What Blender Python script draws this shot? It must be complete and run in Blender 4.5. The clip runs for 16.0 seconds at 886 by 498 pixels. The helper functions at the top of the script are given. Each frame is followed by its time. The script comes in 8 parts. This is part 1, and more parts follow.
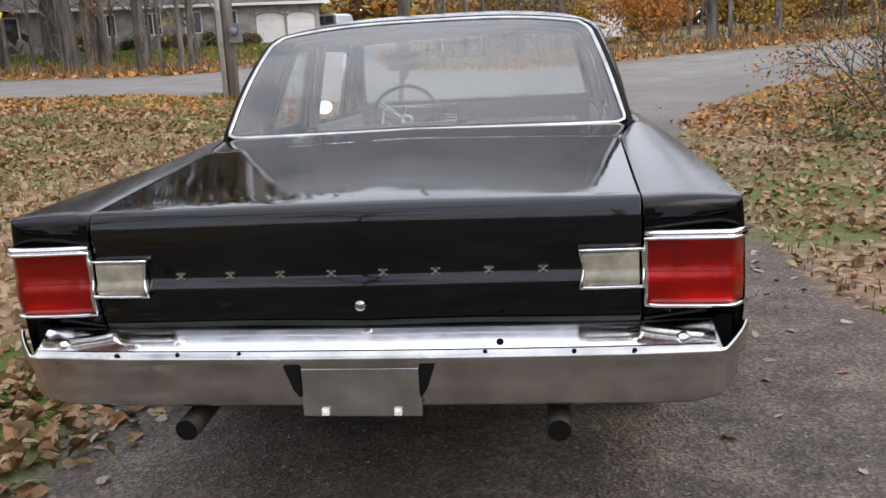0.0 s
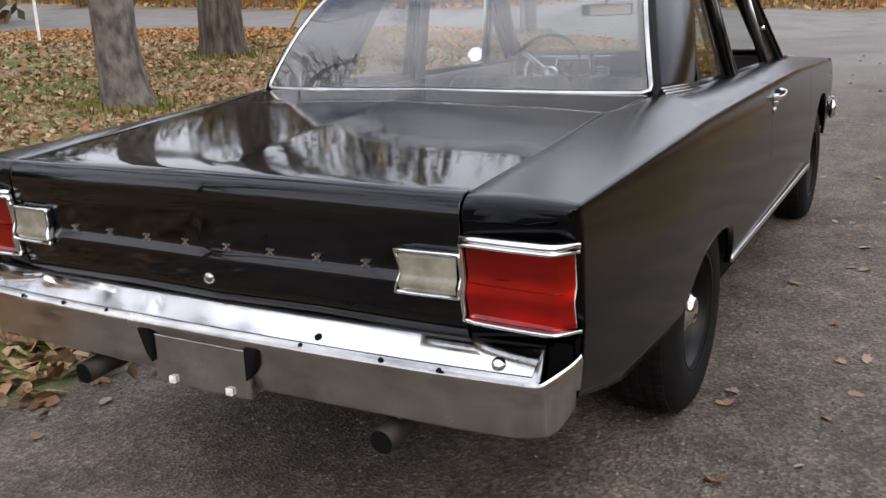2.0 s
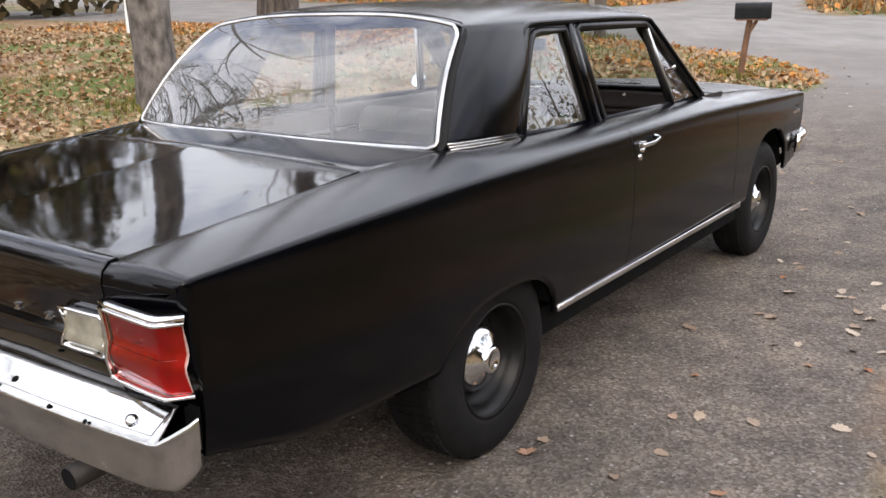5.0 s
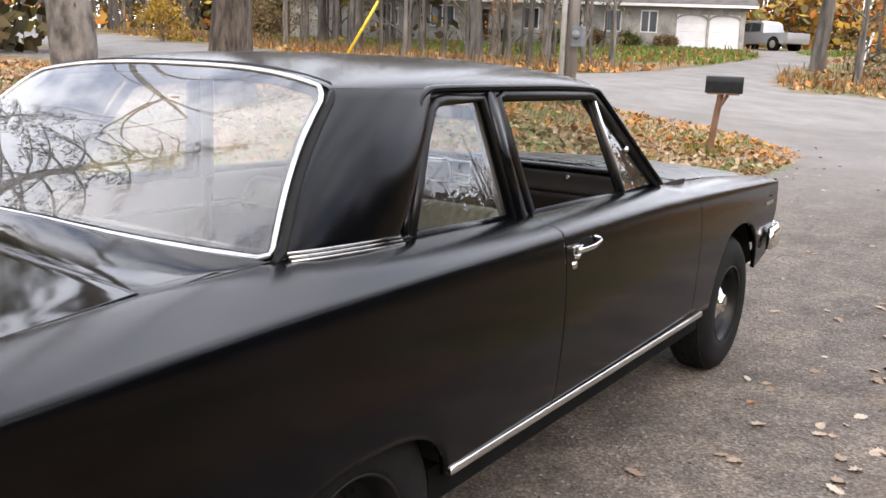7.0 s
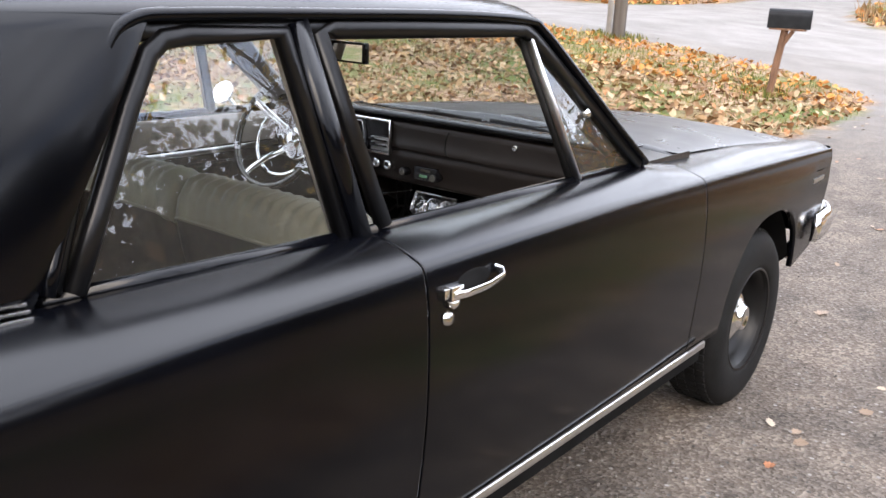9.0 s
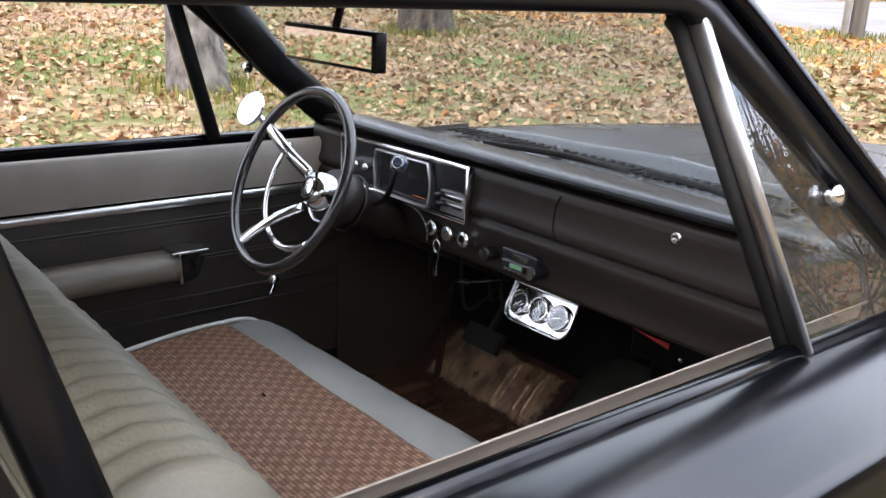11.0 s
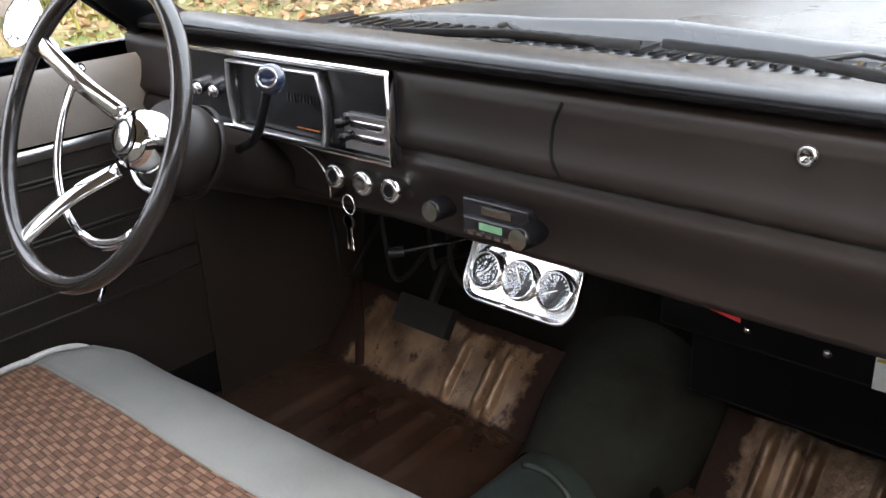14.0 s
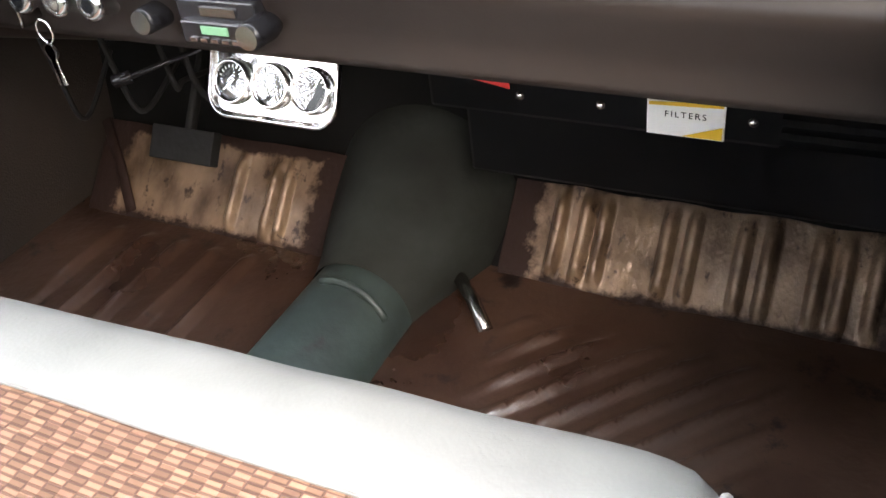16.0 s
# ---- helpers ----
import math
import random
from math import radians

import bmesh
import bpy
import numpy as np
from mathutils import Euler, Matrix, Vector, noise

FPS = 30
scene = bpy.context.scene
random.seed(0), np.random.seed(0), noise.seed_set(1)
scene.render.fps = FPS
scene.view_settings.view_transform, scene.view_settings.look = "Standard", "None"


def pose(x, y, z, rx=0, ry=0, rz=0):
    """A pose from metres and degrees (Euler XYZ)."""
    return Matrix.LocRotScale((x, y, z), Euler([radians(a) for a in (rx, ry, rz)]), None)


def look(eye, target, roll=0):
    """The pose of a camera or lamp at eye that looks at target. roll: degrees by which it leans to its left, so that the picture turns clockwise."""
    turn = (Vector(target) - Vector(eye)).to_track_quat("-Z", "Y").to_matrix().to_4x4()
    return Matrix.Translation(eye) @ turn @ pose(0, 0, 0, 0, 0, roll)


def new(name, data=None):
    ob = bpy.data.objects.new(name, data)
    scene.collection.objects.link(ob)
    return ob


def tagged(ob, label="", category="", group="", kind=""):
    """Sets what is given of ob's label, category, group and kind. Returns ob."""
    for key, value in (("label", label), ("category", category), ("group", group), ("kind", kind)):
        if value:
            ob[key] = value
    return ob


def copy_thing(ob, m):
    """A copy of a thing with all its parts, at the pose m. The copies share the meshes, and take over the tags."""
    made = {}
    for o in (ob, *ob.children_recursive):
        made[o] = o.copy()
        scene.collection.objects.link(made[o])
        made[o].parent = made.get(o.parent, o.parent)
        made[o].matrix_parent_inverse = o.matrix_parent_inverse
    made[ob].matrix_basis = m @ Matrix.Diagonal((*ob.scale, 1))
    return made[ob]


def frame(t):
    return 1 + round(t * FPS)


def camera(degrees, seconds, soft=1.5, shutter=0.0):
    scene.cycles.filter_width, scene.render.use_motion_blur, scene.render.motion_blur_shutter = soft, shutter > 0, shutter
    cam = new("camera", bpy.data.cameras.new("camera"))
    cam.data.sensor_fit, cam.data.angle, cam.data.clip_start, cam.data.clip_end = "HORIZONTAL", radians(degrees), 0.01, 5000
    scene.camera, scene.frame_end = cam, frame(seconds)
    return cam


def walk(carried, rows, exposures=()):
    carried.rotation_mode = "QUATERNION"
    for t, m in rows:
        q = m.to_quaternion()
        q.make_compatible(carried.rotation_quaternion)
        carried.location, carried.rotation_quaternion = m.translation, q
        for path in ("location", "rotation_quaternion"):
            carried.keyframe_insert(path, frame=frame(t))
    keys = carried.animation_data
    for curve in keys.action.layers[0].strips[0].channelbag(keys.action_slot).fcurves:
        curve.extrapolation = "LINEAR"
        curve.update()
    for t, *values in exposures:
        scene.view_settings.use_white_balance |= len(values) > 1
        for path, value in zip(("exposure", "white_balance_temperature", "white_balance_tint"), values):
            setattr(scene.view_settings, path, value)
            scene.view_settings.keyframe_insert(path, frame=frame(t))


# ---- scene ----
cam = camera(52.4, 16.0)
PATH = [
    (0, (0.499, -2.027, 1.301), (0.236, -0.089, 0.886), -3.1),
    (0.5, (0.795, -1.979, 1.301), (0.321, -0.09, 0.845), -1.9),
    (1, (1.045, -1.834, 1.307), (0.398, 0.002, 0.849), -2.4),
    (1.5, (1.268, -1.628, 1.32), (0.454, 0.137, 0.847), -2.4),
    (2, (1.502, -1.46, 1.323), (0.56, 0.226, 0.802), -2.1),
    (2.5, (1.706, -1.269, 1.345), (0.636, 0.323, 0.78), -3.0),
    (3, (1.852, -1.054, 1.377), (0.739, 0.511, 0.817), -1.9),
    (3.5, (2.047, -0.988, 1.411), (0.89, 0.546, 0.854), -2.3),
    (4, (2.31, -1.029, 1.452), (1.157, 0.51, 0.904), -0.5),
    (4.2, (2.379, -1.057, 1.461), (1.234, 0.484, 0.903), -0.9),
    (6.3, (2.222, -0.562, 1.501), (1.133, 1.043, 1.016), 0.7),
    (6.5, (2.185, -0.457, 1.486), (1.094, 1.147, 0.999), 1.4),
    (7, (2.101, -0.131, 1.483), (1.008, 1.493, 1.072), 2.1),
    (7.5, (2.032, 0.193, 1.474), (0.988, 1.828, 0.988), 1.4),
    (8, (1.963, 0.535, 1.475), (0.979, 2.198, 0.961), 1.8),
    (8.5, (1.935, 0.842, 1.464), (0.922, 2.484, 0.938), 3.2),
    (9, (1.86, 1.116, 1.464), (0.688, 2.637, 0.905), 2.8),
    (9.5, (1.687, 1.38, 1.455), (0.461, 2.868, 0.924), 3.0),
    (10, (1.536, 1.639, 1.446), (0.211, 3.038, 0.911), 3.4),
    (10.2, (1.477, 1.767, 1.438), (0.09, 3.112, 0.919), 4.1),
    (12.3, (0.837, 2.601, 1.279), (-0.698, 3.683, 0.591), -1.2),
    (12.5, (0.813, 2.605, 1.268), (-0.719, 3.714, 0.619), -1.5),
    (13, (0.749, 2.615, 1.242), (-0.8, 3.716, 0.617), -2.2),
    (13.5, (0.702, 2.644, 1.226), (-0.815, 3.782, 0.59), -2.7),
    (14, (0.645, 2.613, 1.247), (-0.602, 3.97, 0.469), -2.8),
    (14.5, (0.653, 2.665, 1.227), (-0.529, 4.056, 0.41), -3.7),
    (15, (0.647, 2.672, 1.214), (-0.384, 4.102, 0.27), -4.7),
    (15.5, (0.645, 2.693, 1.2), (-0.274, 4.107, 0.124), -6.3),
    (16, (0.633, 2.714, 1.19), (-0.179, 4.109, 0.01), -7.8),
]
EXPOSURES = [(0, -0.1, 7150, 16), (1.5, -0.15, 7250, 16), (2.5, -0.05, 7300, 16), (4, 0.2, 7400, 16), (6.5, 0.55, 7400, 16), (7, 0.65, 7400, 16), (8.5, 1.1, 7200, 16), (9.3, 1.1, 7100, 16), (10, 1.1, 7100, 16), (11.2, 1.5, 6800, 16), (12.5, 1.8, 6500, 16), (13.5, 1.8, 6550, 16), (14, 2.05, 7300, 16), (14.5, 2.5, 7400, 16), (15, 3.1, 7500, 16), (16, 3.35, 7500, 16)]
walk(cam, [(t, look(eye, target, roll)) for t, eye, target, roll in PATH], EXPOSURES)

# ---- world, sun ----
world = bpy.data.worlds.new("overcast_sky")
scene.world = world
world.use_nodes = True
wn, wl = world.node_tree.nodes, world.node_tree.links
wn.clear()
w_out = wn.new("ShaderNodeOutputWorld")
w_bg = wn.new("ShaderNodeBackground")
w_bg.inputs["Strength"].default_value = 0.12
w_sky = wn.new("ShaderNodeTexSky")
w_sky.sky_type = "NISHITA"
w_sky.sun_disc = False
w_sky.sun_elevation = radians(38)
w_sky.sun_rotation = radians(137)
w_sky.air_density, w_sky.dust_density, w_sky.ozone_density = 1.0, 2.5, 1.0
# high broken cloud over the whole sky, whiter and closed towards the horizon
w_tc = wn.new("ShaderNodeTexCoord")
w_map = wn.new("ShaderNodeMapping")
w_map.inputs["Scale"].default_value = (1.0, 1.0, 2.2)
w_noise = wn.new("ShaderNodeTexNoise")
w_noise.inputs["Scale"].default_value = 2.6
w_noise.inputs["Detail"].default_value = 7
w_noise.inputs["Roughness"].default_value = 0.60
w_ramp = wn.new("ShaderNodeValToRGB")
w_ramp.color_ramp.elements[0].position, w_ramp.color_ramp.elements[0].color = 0.36, (0, 0, 0, 1)
w_ramp.color_ramp.elements[1].position, w_ramp.color_ramp.elements[1].color = 0.54, (1, 1, 1, 1)
w_mix = wn.new("ShaderNodeMix")
w_mix.data_type = "RGBA"
w_mix.inputs["B"].default_value = (14.2, 16.2, 19.4, 1)
wl.new(w_tc.outputs["Generated"], w_map.inputs["Vector"])
wl.new(w_map.outputs["Vector"], w_noise.inputs["Vector"])
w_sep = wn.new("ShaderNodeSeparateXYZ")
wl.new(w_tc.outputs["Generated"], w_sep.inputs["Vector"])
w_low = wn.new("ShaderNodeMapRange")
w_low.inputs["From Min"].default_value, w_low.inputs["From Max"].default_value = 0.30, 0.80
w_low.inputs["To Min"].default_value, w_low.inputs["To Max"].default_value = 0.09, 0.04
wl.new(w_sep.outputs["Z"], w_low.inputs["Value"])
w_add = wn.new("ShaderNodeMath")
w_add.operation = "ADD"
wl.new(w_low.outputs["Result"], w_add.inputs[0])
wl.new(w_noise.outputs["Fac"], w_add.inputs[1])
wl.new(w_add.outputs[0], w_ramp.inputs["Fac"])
wl.new(w_ramp.outputs["Color"], w_mix.inputs["Factor"])
w_gain = wn.new("ShaderNodeVectorMath")
w_gain.operation, w_gain.inputs[1].default_value = "MULTIPLY", (1.25, 1.6, 2.15)
wl.new(w_sky.outputs["Color"], w_gain.inputs[0])
wl.new(w_gain.outputs["Vector"], w_mix.inputs["A"])
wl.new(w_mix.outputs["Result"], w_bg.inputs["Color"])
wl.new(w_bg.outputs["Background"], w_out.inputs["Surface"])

sun = new("sun", bpy.data.lights.new("sun", "SUN"))
sun.data.energy, sun.data.angle, sun.data.color = 1.5, radians(40), (1.0, 0.91, 0.78)
sun.matrix_basis = look((8, -6, 9), (0, 2.5, 0))

# ---- materials ----
def mat(name, color, rough=0.6, metal=0.0, vary=0.18, scale=8.0, bump=0.0, bump_scale=60.0, color2=None, coat=0.0, spec=0.5,
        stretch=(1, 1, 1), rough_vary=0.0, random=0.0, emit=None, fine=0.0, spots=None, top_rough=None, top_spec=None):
    """A surface: base colour with stains at one scale and grain at another, gloss, and fine relief."""
    m = bpy.data.materials.new(name)
    m.use_nodes = True
    n, l = m.node_tree.nodes, m.node_tree.links
    b = n["Principled BSDF"]
    tc = n.new("ShaderNodeTexCoord")
    mp = n.new("ShaderNodeMapping")
    mp.inputs["Scale"].default_value = stretch
    l.new(tc.outputs["Object"], mp.inputs["Vector"])
    big = n.new("ShaderNodeTexNoise")
    big.inputs["Scale"].default_value, big.inputs["Detail"].default_value = scale, 5
    l.new(mp.outputs["Vector"], big.inputs["Vector"])
    ramp = n.new("ShaderNodeValToRGB")
    c1 = [max(0, c * (1 - vary)) for c in color]
    c2 = color2 or [min(1, c * (1 + vary)) for c in color]
    ramp.color_ramp.elements[0].position, ramp.color_ramp.elements[1].position = 0.33, 0.67
    ramp.color_ramp.elements[0].color, ramp.color_ramp.elements[1].color = (*c1, 1), (*c2, 1)
    l.new(big.outputs["Fac"], ramp.inputs["Fac"])
    out = ramp.outputs["Color"]
    if fine or random:
        hsv = n.new("ShaderNodeHueSaturation")
        l.new(out, hsv.inputs["Color"])
        mul = n.new("ShaderNodeMath")
        mul.operation = "MULTIPLY_ADD"
        if fine:
            gr = n.new("ShaderNodeTexNoise")
            gr.inputs["Scale"].default_value, gr.inputs["Detail"].default_value = bump_scale, 3
            l.new(mp.outputs["Vector"], gr.inputs["Vector"])
            l.new(gr.outputs["Fac"], mul.inputs[0])
            mul.inputs[1].default_value, mul.inputs[2].default_value = 2 * fine, 1 - fine
        else:
            oi = n.new("ShaderNodeObjectInfo")
            l.new(oi.outputs["Random"], mul.inputs[0])
            mul.inputs[1].default_value, mul.inputs[2].default_value = 2 * random, 1 - random
        l.new(mul.outputs[0], hsv.inputs["Value"])
        out = hsv.outputs["Color"]
    if spots:
        # rust or dirt in patches with sharp, ragged edges: colour, threshold, size
        sp = n.new("ShaderNodeTexNoise")
        sp.inputs["Scale"].default_value, sp.inputs["Detail"].default_value, sp.inputs["Roughness"].default_value = spots[2], 8, 0.68
        l.new(mp.outputs["Vector"], sp.inputs["Vector"])
        sr = n.new("ShaderNodeMapRange")
        sr.inputs["From Min"].default_value, sr.inputs["From Max"].default_value = spots[1] - 0.02, spots[1] + 0.05
        l.new(sp.outputs["Fac"], sr.inputs["Value"])
        sm = n.new("ShaderNodeMix")
        sm.data_type = "RGBA"
        sm.inputs["B"].default_value = (*spots[0], 1)
        l.new(sr.outputs["Result"], sm.inputs["Factor"])
        l.new(out, sm.inputs["A"])
        out = sm.outputs["Result"]
    l.new(out, b.inputs["Base Color"])
    b.inputs["Metallic"].default_value = metal
    b.inputs["Roughness"].default_value = rough
    b.inputs["Specular IOR Level"].default_value = spec
    b.inputs["Coat Weight"].default_value = coat
    b.inputs["Coat Roughness"].default_value = 0.06
    if rough_vary:
        rr = n.new("ShaderNodeMapRange")
        rr.inputs["From Min"].default_value, rr.inputs["From Max"].default_value = 0.3, 0.7
        rr.inputs["To Min"].default_value, rr.inputs["To Max"].default_value = max(0, rough - rough_vary), rough + rough_vary
        l.new(big.outputs["Fac"], rr.inputs["Value"])
        l.new(rr.outputs["Result"], b.inputs["Roughness"])
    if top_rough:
        # faces turned to the sky take a roughness of their own
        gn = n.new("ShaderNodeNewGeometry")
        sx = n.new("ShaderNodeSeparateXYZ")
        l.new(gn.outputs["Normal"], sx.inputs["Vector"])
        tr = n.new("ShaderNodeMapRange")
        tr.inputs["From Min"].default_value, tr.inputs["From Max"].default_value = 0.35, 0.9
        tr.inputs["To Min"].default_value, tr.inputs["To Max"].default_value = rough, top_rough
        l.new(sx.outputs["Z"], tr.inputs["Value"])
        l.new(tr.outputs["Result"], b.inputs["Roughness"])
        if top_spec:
            # specular lowered on the sides to imitate their darker reflections
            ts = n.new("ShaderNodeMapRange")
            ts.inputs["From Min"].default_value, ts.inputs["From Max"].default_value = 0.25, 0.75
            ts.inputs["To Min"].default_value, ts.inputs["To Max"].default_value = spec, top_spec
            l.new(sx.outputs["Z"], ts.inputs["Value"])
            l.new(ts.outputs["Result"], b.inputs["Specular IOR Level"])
    if bump:
        bn = n.new("ShaderNodeTexNoise")
        bn.inputs["Scale"].default_value, bn.inputs["Detail"].default_value = bump_scale, 4
        l.new(mp.outputs["Vector"], bn.inputs["Vector"])
        bp = n.new("ShaderNodeBump")
        bp.inputs["Strength"].default_value, bp.inputs["Distance"].default_value = 1.0, bump
        l.new(bn.outputs["Fac"], bp.inputs["Height"])
        l.new(bp.outputs["Normal"], b.inputs["Normal"])
    if emit:
        b.inputs["Emission Color"].default_value = (*emit[0], 1)
        b.inputs["Emission Strength"].default_value = emit[1]
    return m


def glass(name, color=(0.93, 0.96, 0.95), rough=0.0, haze=0.0, head_on=0.10):
    """A thin pane: clear with a mirror gloss by Fresnel."""
    m = bpy.data.materials.new(name)
    m.use_nodes = True
    n, l = m.node_tree.nodes, m.node_tree.links
    n.clear()
    o = n.new("ShaderNodeOutputMaterial")
    tr = n.new("ShaderNodeBsdfTransparent")
    tr.inputs["Color"].default_value = (*color, 1)
    gl = n.new("ShaderNodeBsdfGlossy")
    gl.inputs["Roughness"].default_value = rough
    lw = n.new("ShaderNodeLayerWeight")
    lw.inputs["Blend"].default_value = 0.5
    pw = n.new("ShaderNodeMath")
    pw.operation, pw.inputs[1].default_value = "POWER", 3.0
    l.new(lw.outputs["Facing"], pw.inputs[0])
    fr = n.new("ShaderNodeMath")
    fr.operation, fr.inputs[1].default_value, fr.inputs[2].default_value = "MULTIPLY_ADD", 0.88, head_on
    l.new(pw.outputs[0], fr.inputs[0])
    mx = n.new("ShaderNodeMixShader")
    l.new(fr.outputs[0], mx.inputs[0])
    l.new(tr.outputs[0], mx.inputs[1])
    l.new(gl.outputs[0], mx.inputs[2])
    out = mx.outputs[0]
    if haze:
        # thin pale film over the pane, thicker in streaks
        df = n.new("ShaderNodeBsdfDiffuse")
        df.inputs["Color"].default_value = (0.75, 0.73, 0.70, 1)
        ns = n.new("ShaderNodeTexNoise")
        ns.inputs["Scale"].default_value, ns.inputs["Detail"].default_value = 5, 5
        mr = n.new("ShaderNodeMapRange")
        mr.inputs["To Min"].default_value, mr.inputs["To Max"].default_value = haze * 0.5, haze * 1.5
        l.new(ns.outputs["Fac"], mr.inputs["Value"])
        hz = n.new("ShaderNodeMixShader")
        l.new(mr.outputs["Result"], hz.inputs[0])
        l.new(out, hz.inputs[1])
        l.new(df.outputs[0], hz.inputs[2])
        out = hz.outputs[0]
    l.new(out, o.inputs["Surface"])
    return m


M = {}
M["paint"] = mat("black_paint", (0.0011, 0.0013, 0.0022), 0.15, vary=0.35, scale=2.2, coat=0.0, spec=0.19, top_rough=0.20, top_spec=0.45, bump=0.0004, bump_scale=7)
M["paint_deck"] = mat("black_paint_deck", (0.0010, 0.0012, 0.0022), 0.065, vary=0.3, scale=2.5, coat=0.0, spec=0.5, rough_vary=0.03, bump=0.0006, bump_scale=5)
M["paint_hood"] = mat("chalky_black_hood", (0.0020, 0.0020, 0.0026), 0.30, vary=0.4, scale=3, spec=1.0, rough_vary=0.08, bump=0.0005, bump_scale=6)
M["trim_black"] = mat("black_trim", (0.003, 0.003, 0.0034), 0.3, vary=0.3, scale=20, spec=0.3)
M["rubber"] = mat("rubber", (0.007, 0.007, 0.007), 0.75, spec=0.25, vary=0.3, scale=30, bump=0.001, bump_scale=120)
M["tyre"] = mat("tyre_rubber", (0.006, 0.006, 0.006), 0.75, vary=0.35, scale=14, spec=0.2, bump=0.001, bump_scale=90)
M["chrome"] = mat("chrome", (0.80, 0.80, 0.80), 0.10, 1.0, vary=0.06, scale=12, rough_vary=0.06)
M["chrome_dull"] = mat("dull_chrome", (0.56, 0.55, 0.53), 0.19, 1.0, vary=0.2, scale=7, rough_vary=0.10, bump=0.0006, bump_scale=40)
M["alu"] = mat("aluminium_trim", (0.62, 0.62, 0.62), 0.3, 1.0, vary=0.12, scale=15)
M["lamp_bowl"] = mat("lamp_reflector", (0.70, 0.66, 0.64), 0.38, 0.55, vary=0.1, scale=20)
M["red_rib"] = mat("red_lens_rib", (0.22, 0.008, 0.008), 0.2, vary=0.1, scale=9)
M["clear_lens"] = mat("clear_lens", (0.25, 0.235, 0.185), 0.18, vary=0.3, scale=16, coat=0.6, bump=0.0012, bump_scale=90)
M["dark"] = mat("dark_underside", (0.006, 0.006, 0.006), 0.9, vary=0.4, scale=6, spec=0.1)
M["rust"] = mat("exhaust_steel", (0.030, 0.026, 0.023), 0.6, 0.4, vary=0.5, scale=18, bump=0.001, bump_scale=80)
M["glass"] = glass("window_glass", (0.90, 0.94, 0.92), 0.0, 0.015)
M["windshield"] = glass("windshield_glass", (0.88, 0.93, 0.92), 0.0, 0.05)
M["backlight"] = glass("rear_window_glass", (0.80, 0.85, 0.85), 0.012, 0.085)
M["red_lens"] = glass("red_lens", (0.62, 0.022, 0.016), 0.05, 0.0, 0.045)
M["gauge_glass"] = glass("gauge_glass")
M["dash"] = mat("brown_dash_paint", (0.0165, 0.0122, 0.0104), 0.42, vary=0.15, scale=6, coat=0.0, spec=0.3, bump=0.0001, bump_scale=300)
M["pad"] = mat("black_dash_pad", (0.006, 0.006, 0.007), 0.27, vary=0.25, scale=10, spec=0.28, bump=0.0003, bump_scale=350)
M["vinyl"] = mat("grey_green_vinyl", (0.205, 0.202, 0.190), 0.45, vary=0.12, scale=6, bump=0.0005, bump_scale=200)
M["white_piping"] = mat("white_piping", (0.50, 0.49, 0.46), 0.4, vary=0.08, scale=20)
M["tan_vinyl"] = mat("tan_vinyl", (0.25, 0.215, 0.185), 0.5, vary=0.14, scale=6, bump=0.0004, bump_scale=300)
M["arm_vinyl"] = mat("olive_brown_vinyl", (0.135, 0.112, 0.086), 0.42, vary=0.15, scale=6, bump=0.0004, bump_scale=300)
M["brown_vinyl"] = mat("brown_vinyl", (0.026, 0.020, 0.0165), 0.5, vary=0.15, scale=6, spec=0.35, bump=0.001, bump_scale=240)
M["seatback"] = mat("olive_vinyl", (0.135, 0.122, 0.088), 0.5, vary=0.15, scale=7, bump=0.001, bump_scale=200)
M["wheel_rim_plastic"] = mat("steering_rim_plastic", (0.022, 0.018, 0.016), 0.22, vary=0.2, scale=20, coat=0.5)
M["steel_wheel"] = mat("black_steel_wheel", (0.004, 0.004, 0.004), 0.4, vary=0.3, scale=10, spec=0.25)
M["floor_metal"] = mat("rusty_floor_pan", (0.046, 0.022, 0.016), 0.34, 0.2, coat=0.8, vary=0.35, scale=5, color2=(0.075, 0.040, 0.027), spots=((0.014, 0.008, 0.007), 0.60, 9), bump=0.0022, bump_scale=38, rough_vary=0.14)
M["toe_metal"] = mat("scuffed_toe_board", (0.105, 0.062, 0.036), 0.33, 0.3, stretch=(1.5, 1, 1), vary=0.35, scale=13, color2=(0.26, 0.175, 0.115), spots=((0.035, 0.018, 0.012), 0.60, 22), bump=0.0025, bump_scale=60, rough_vary=0.15)


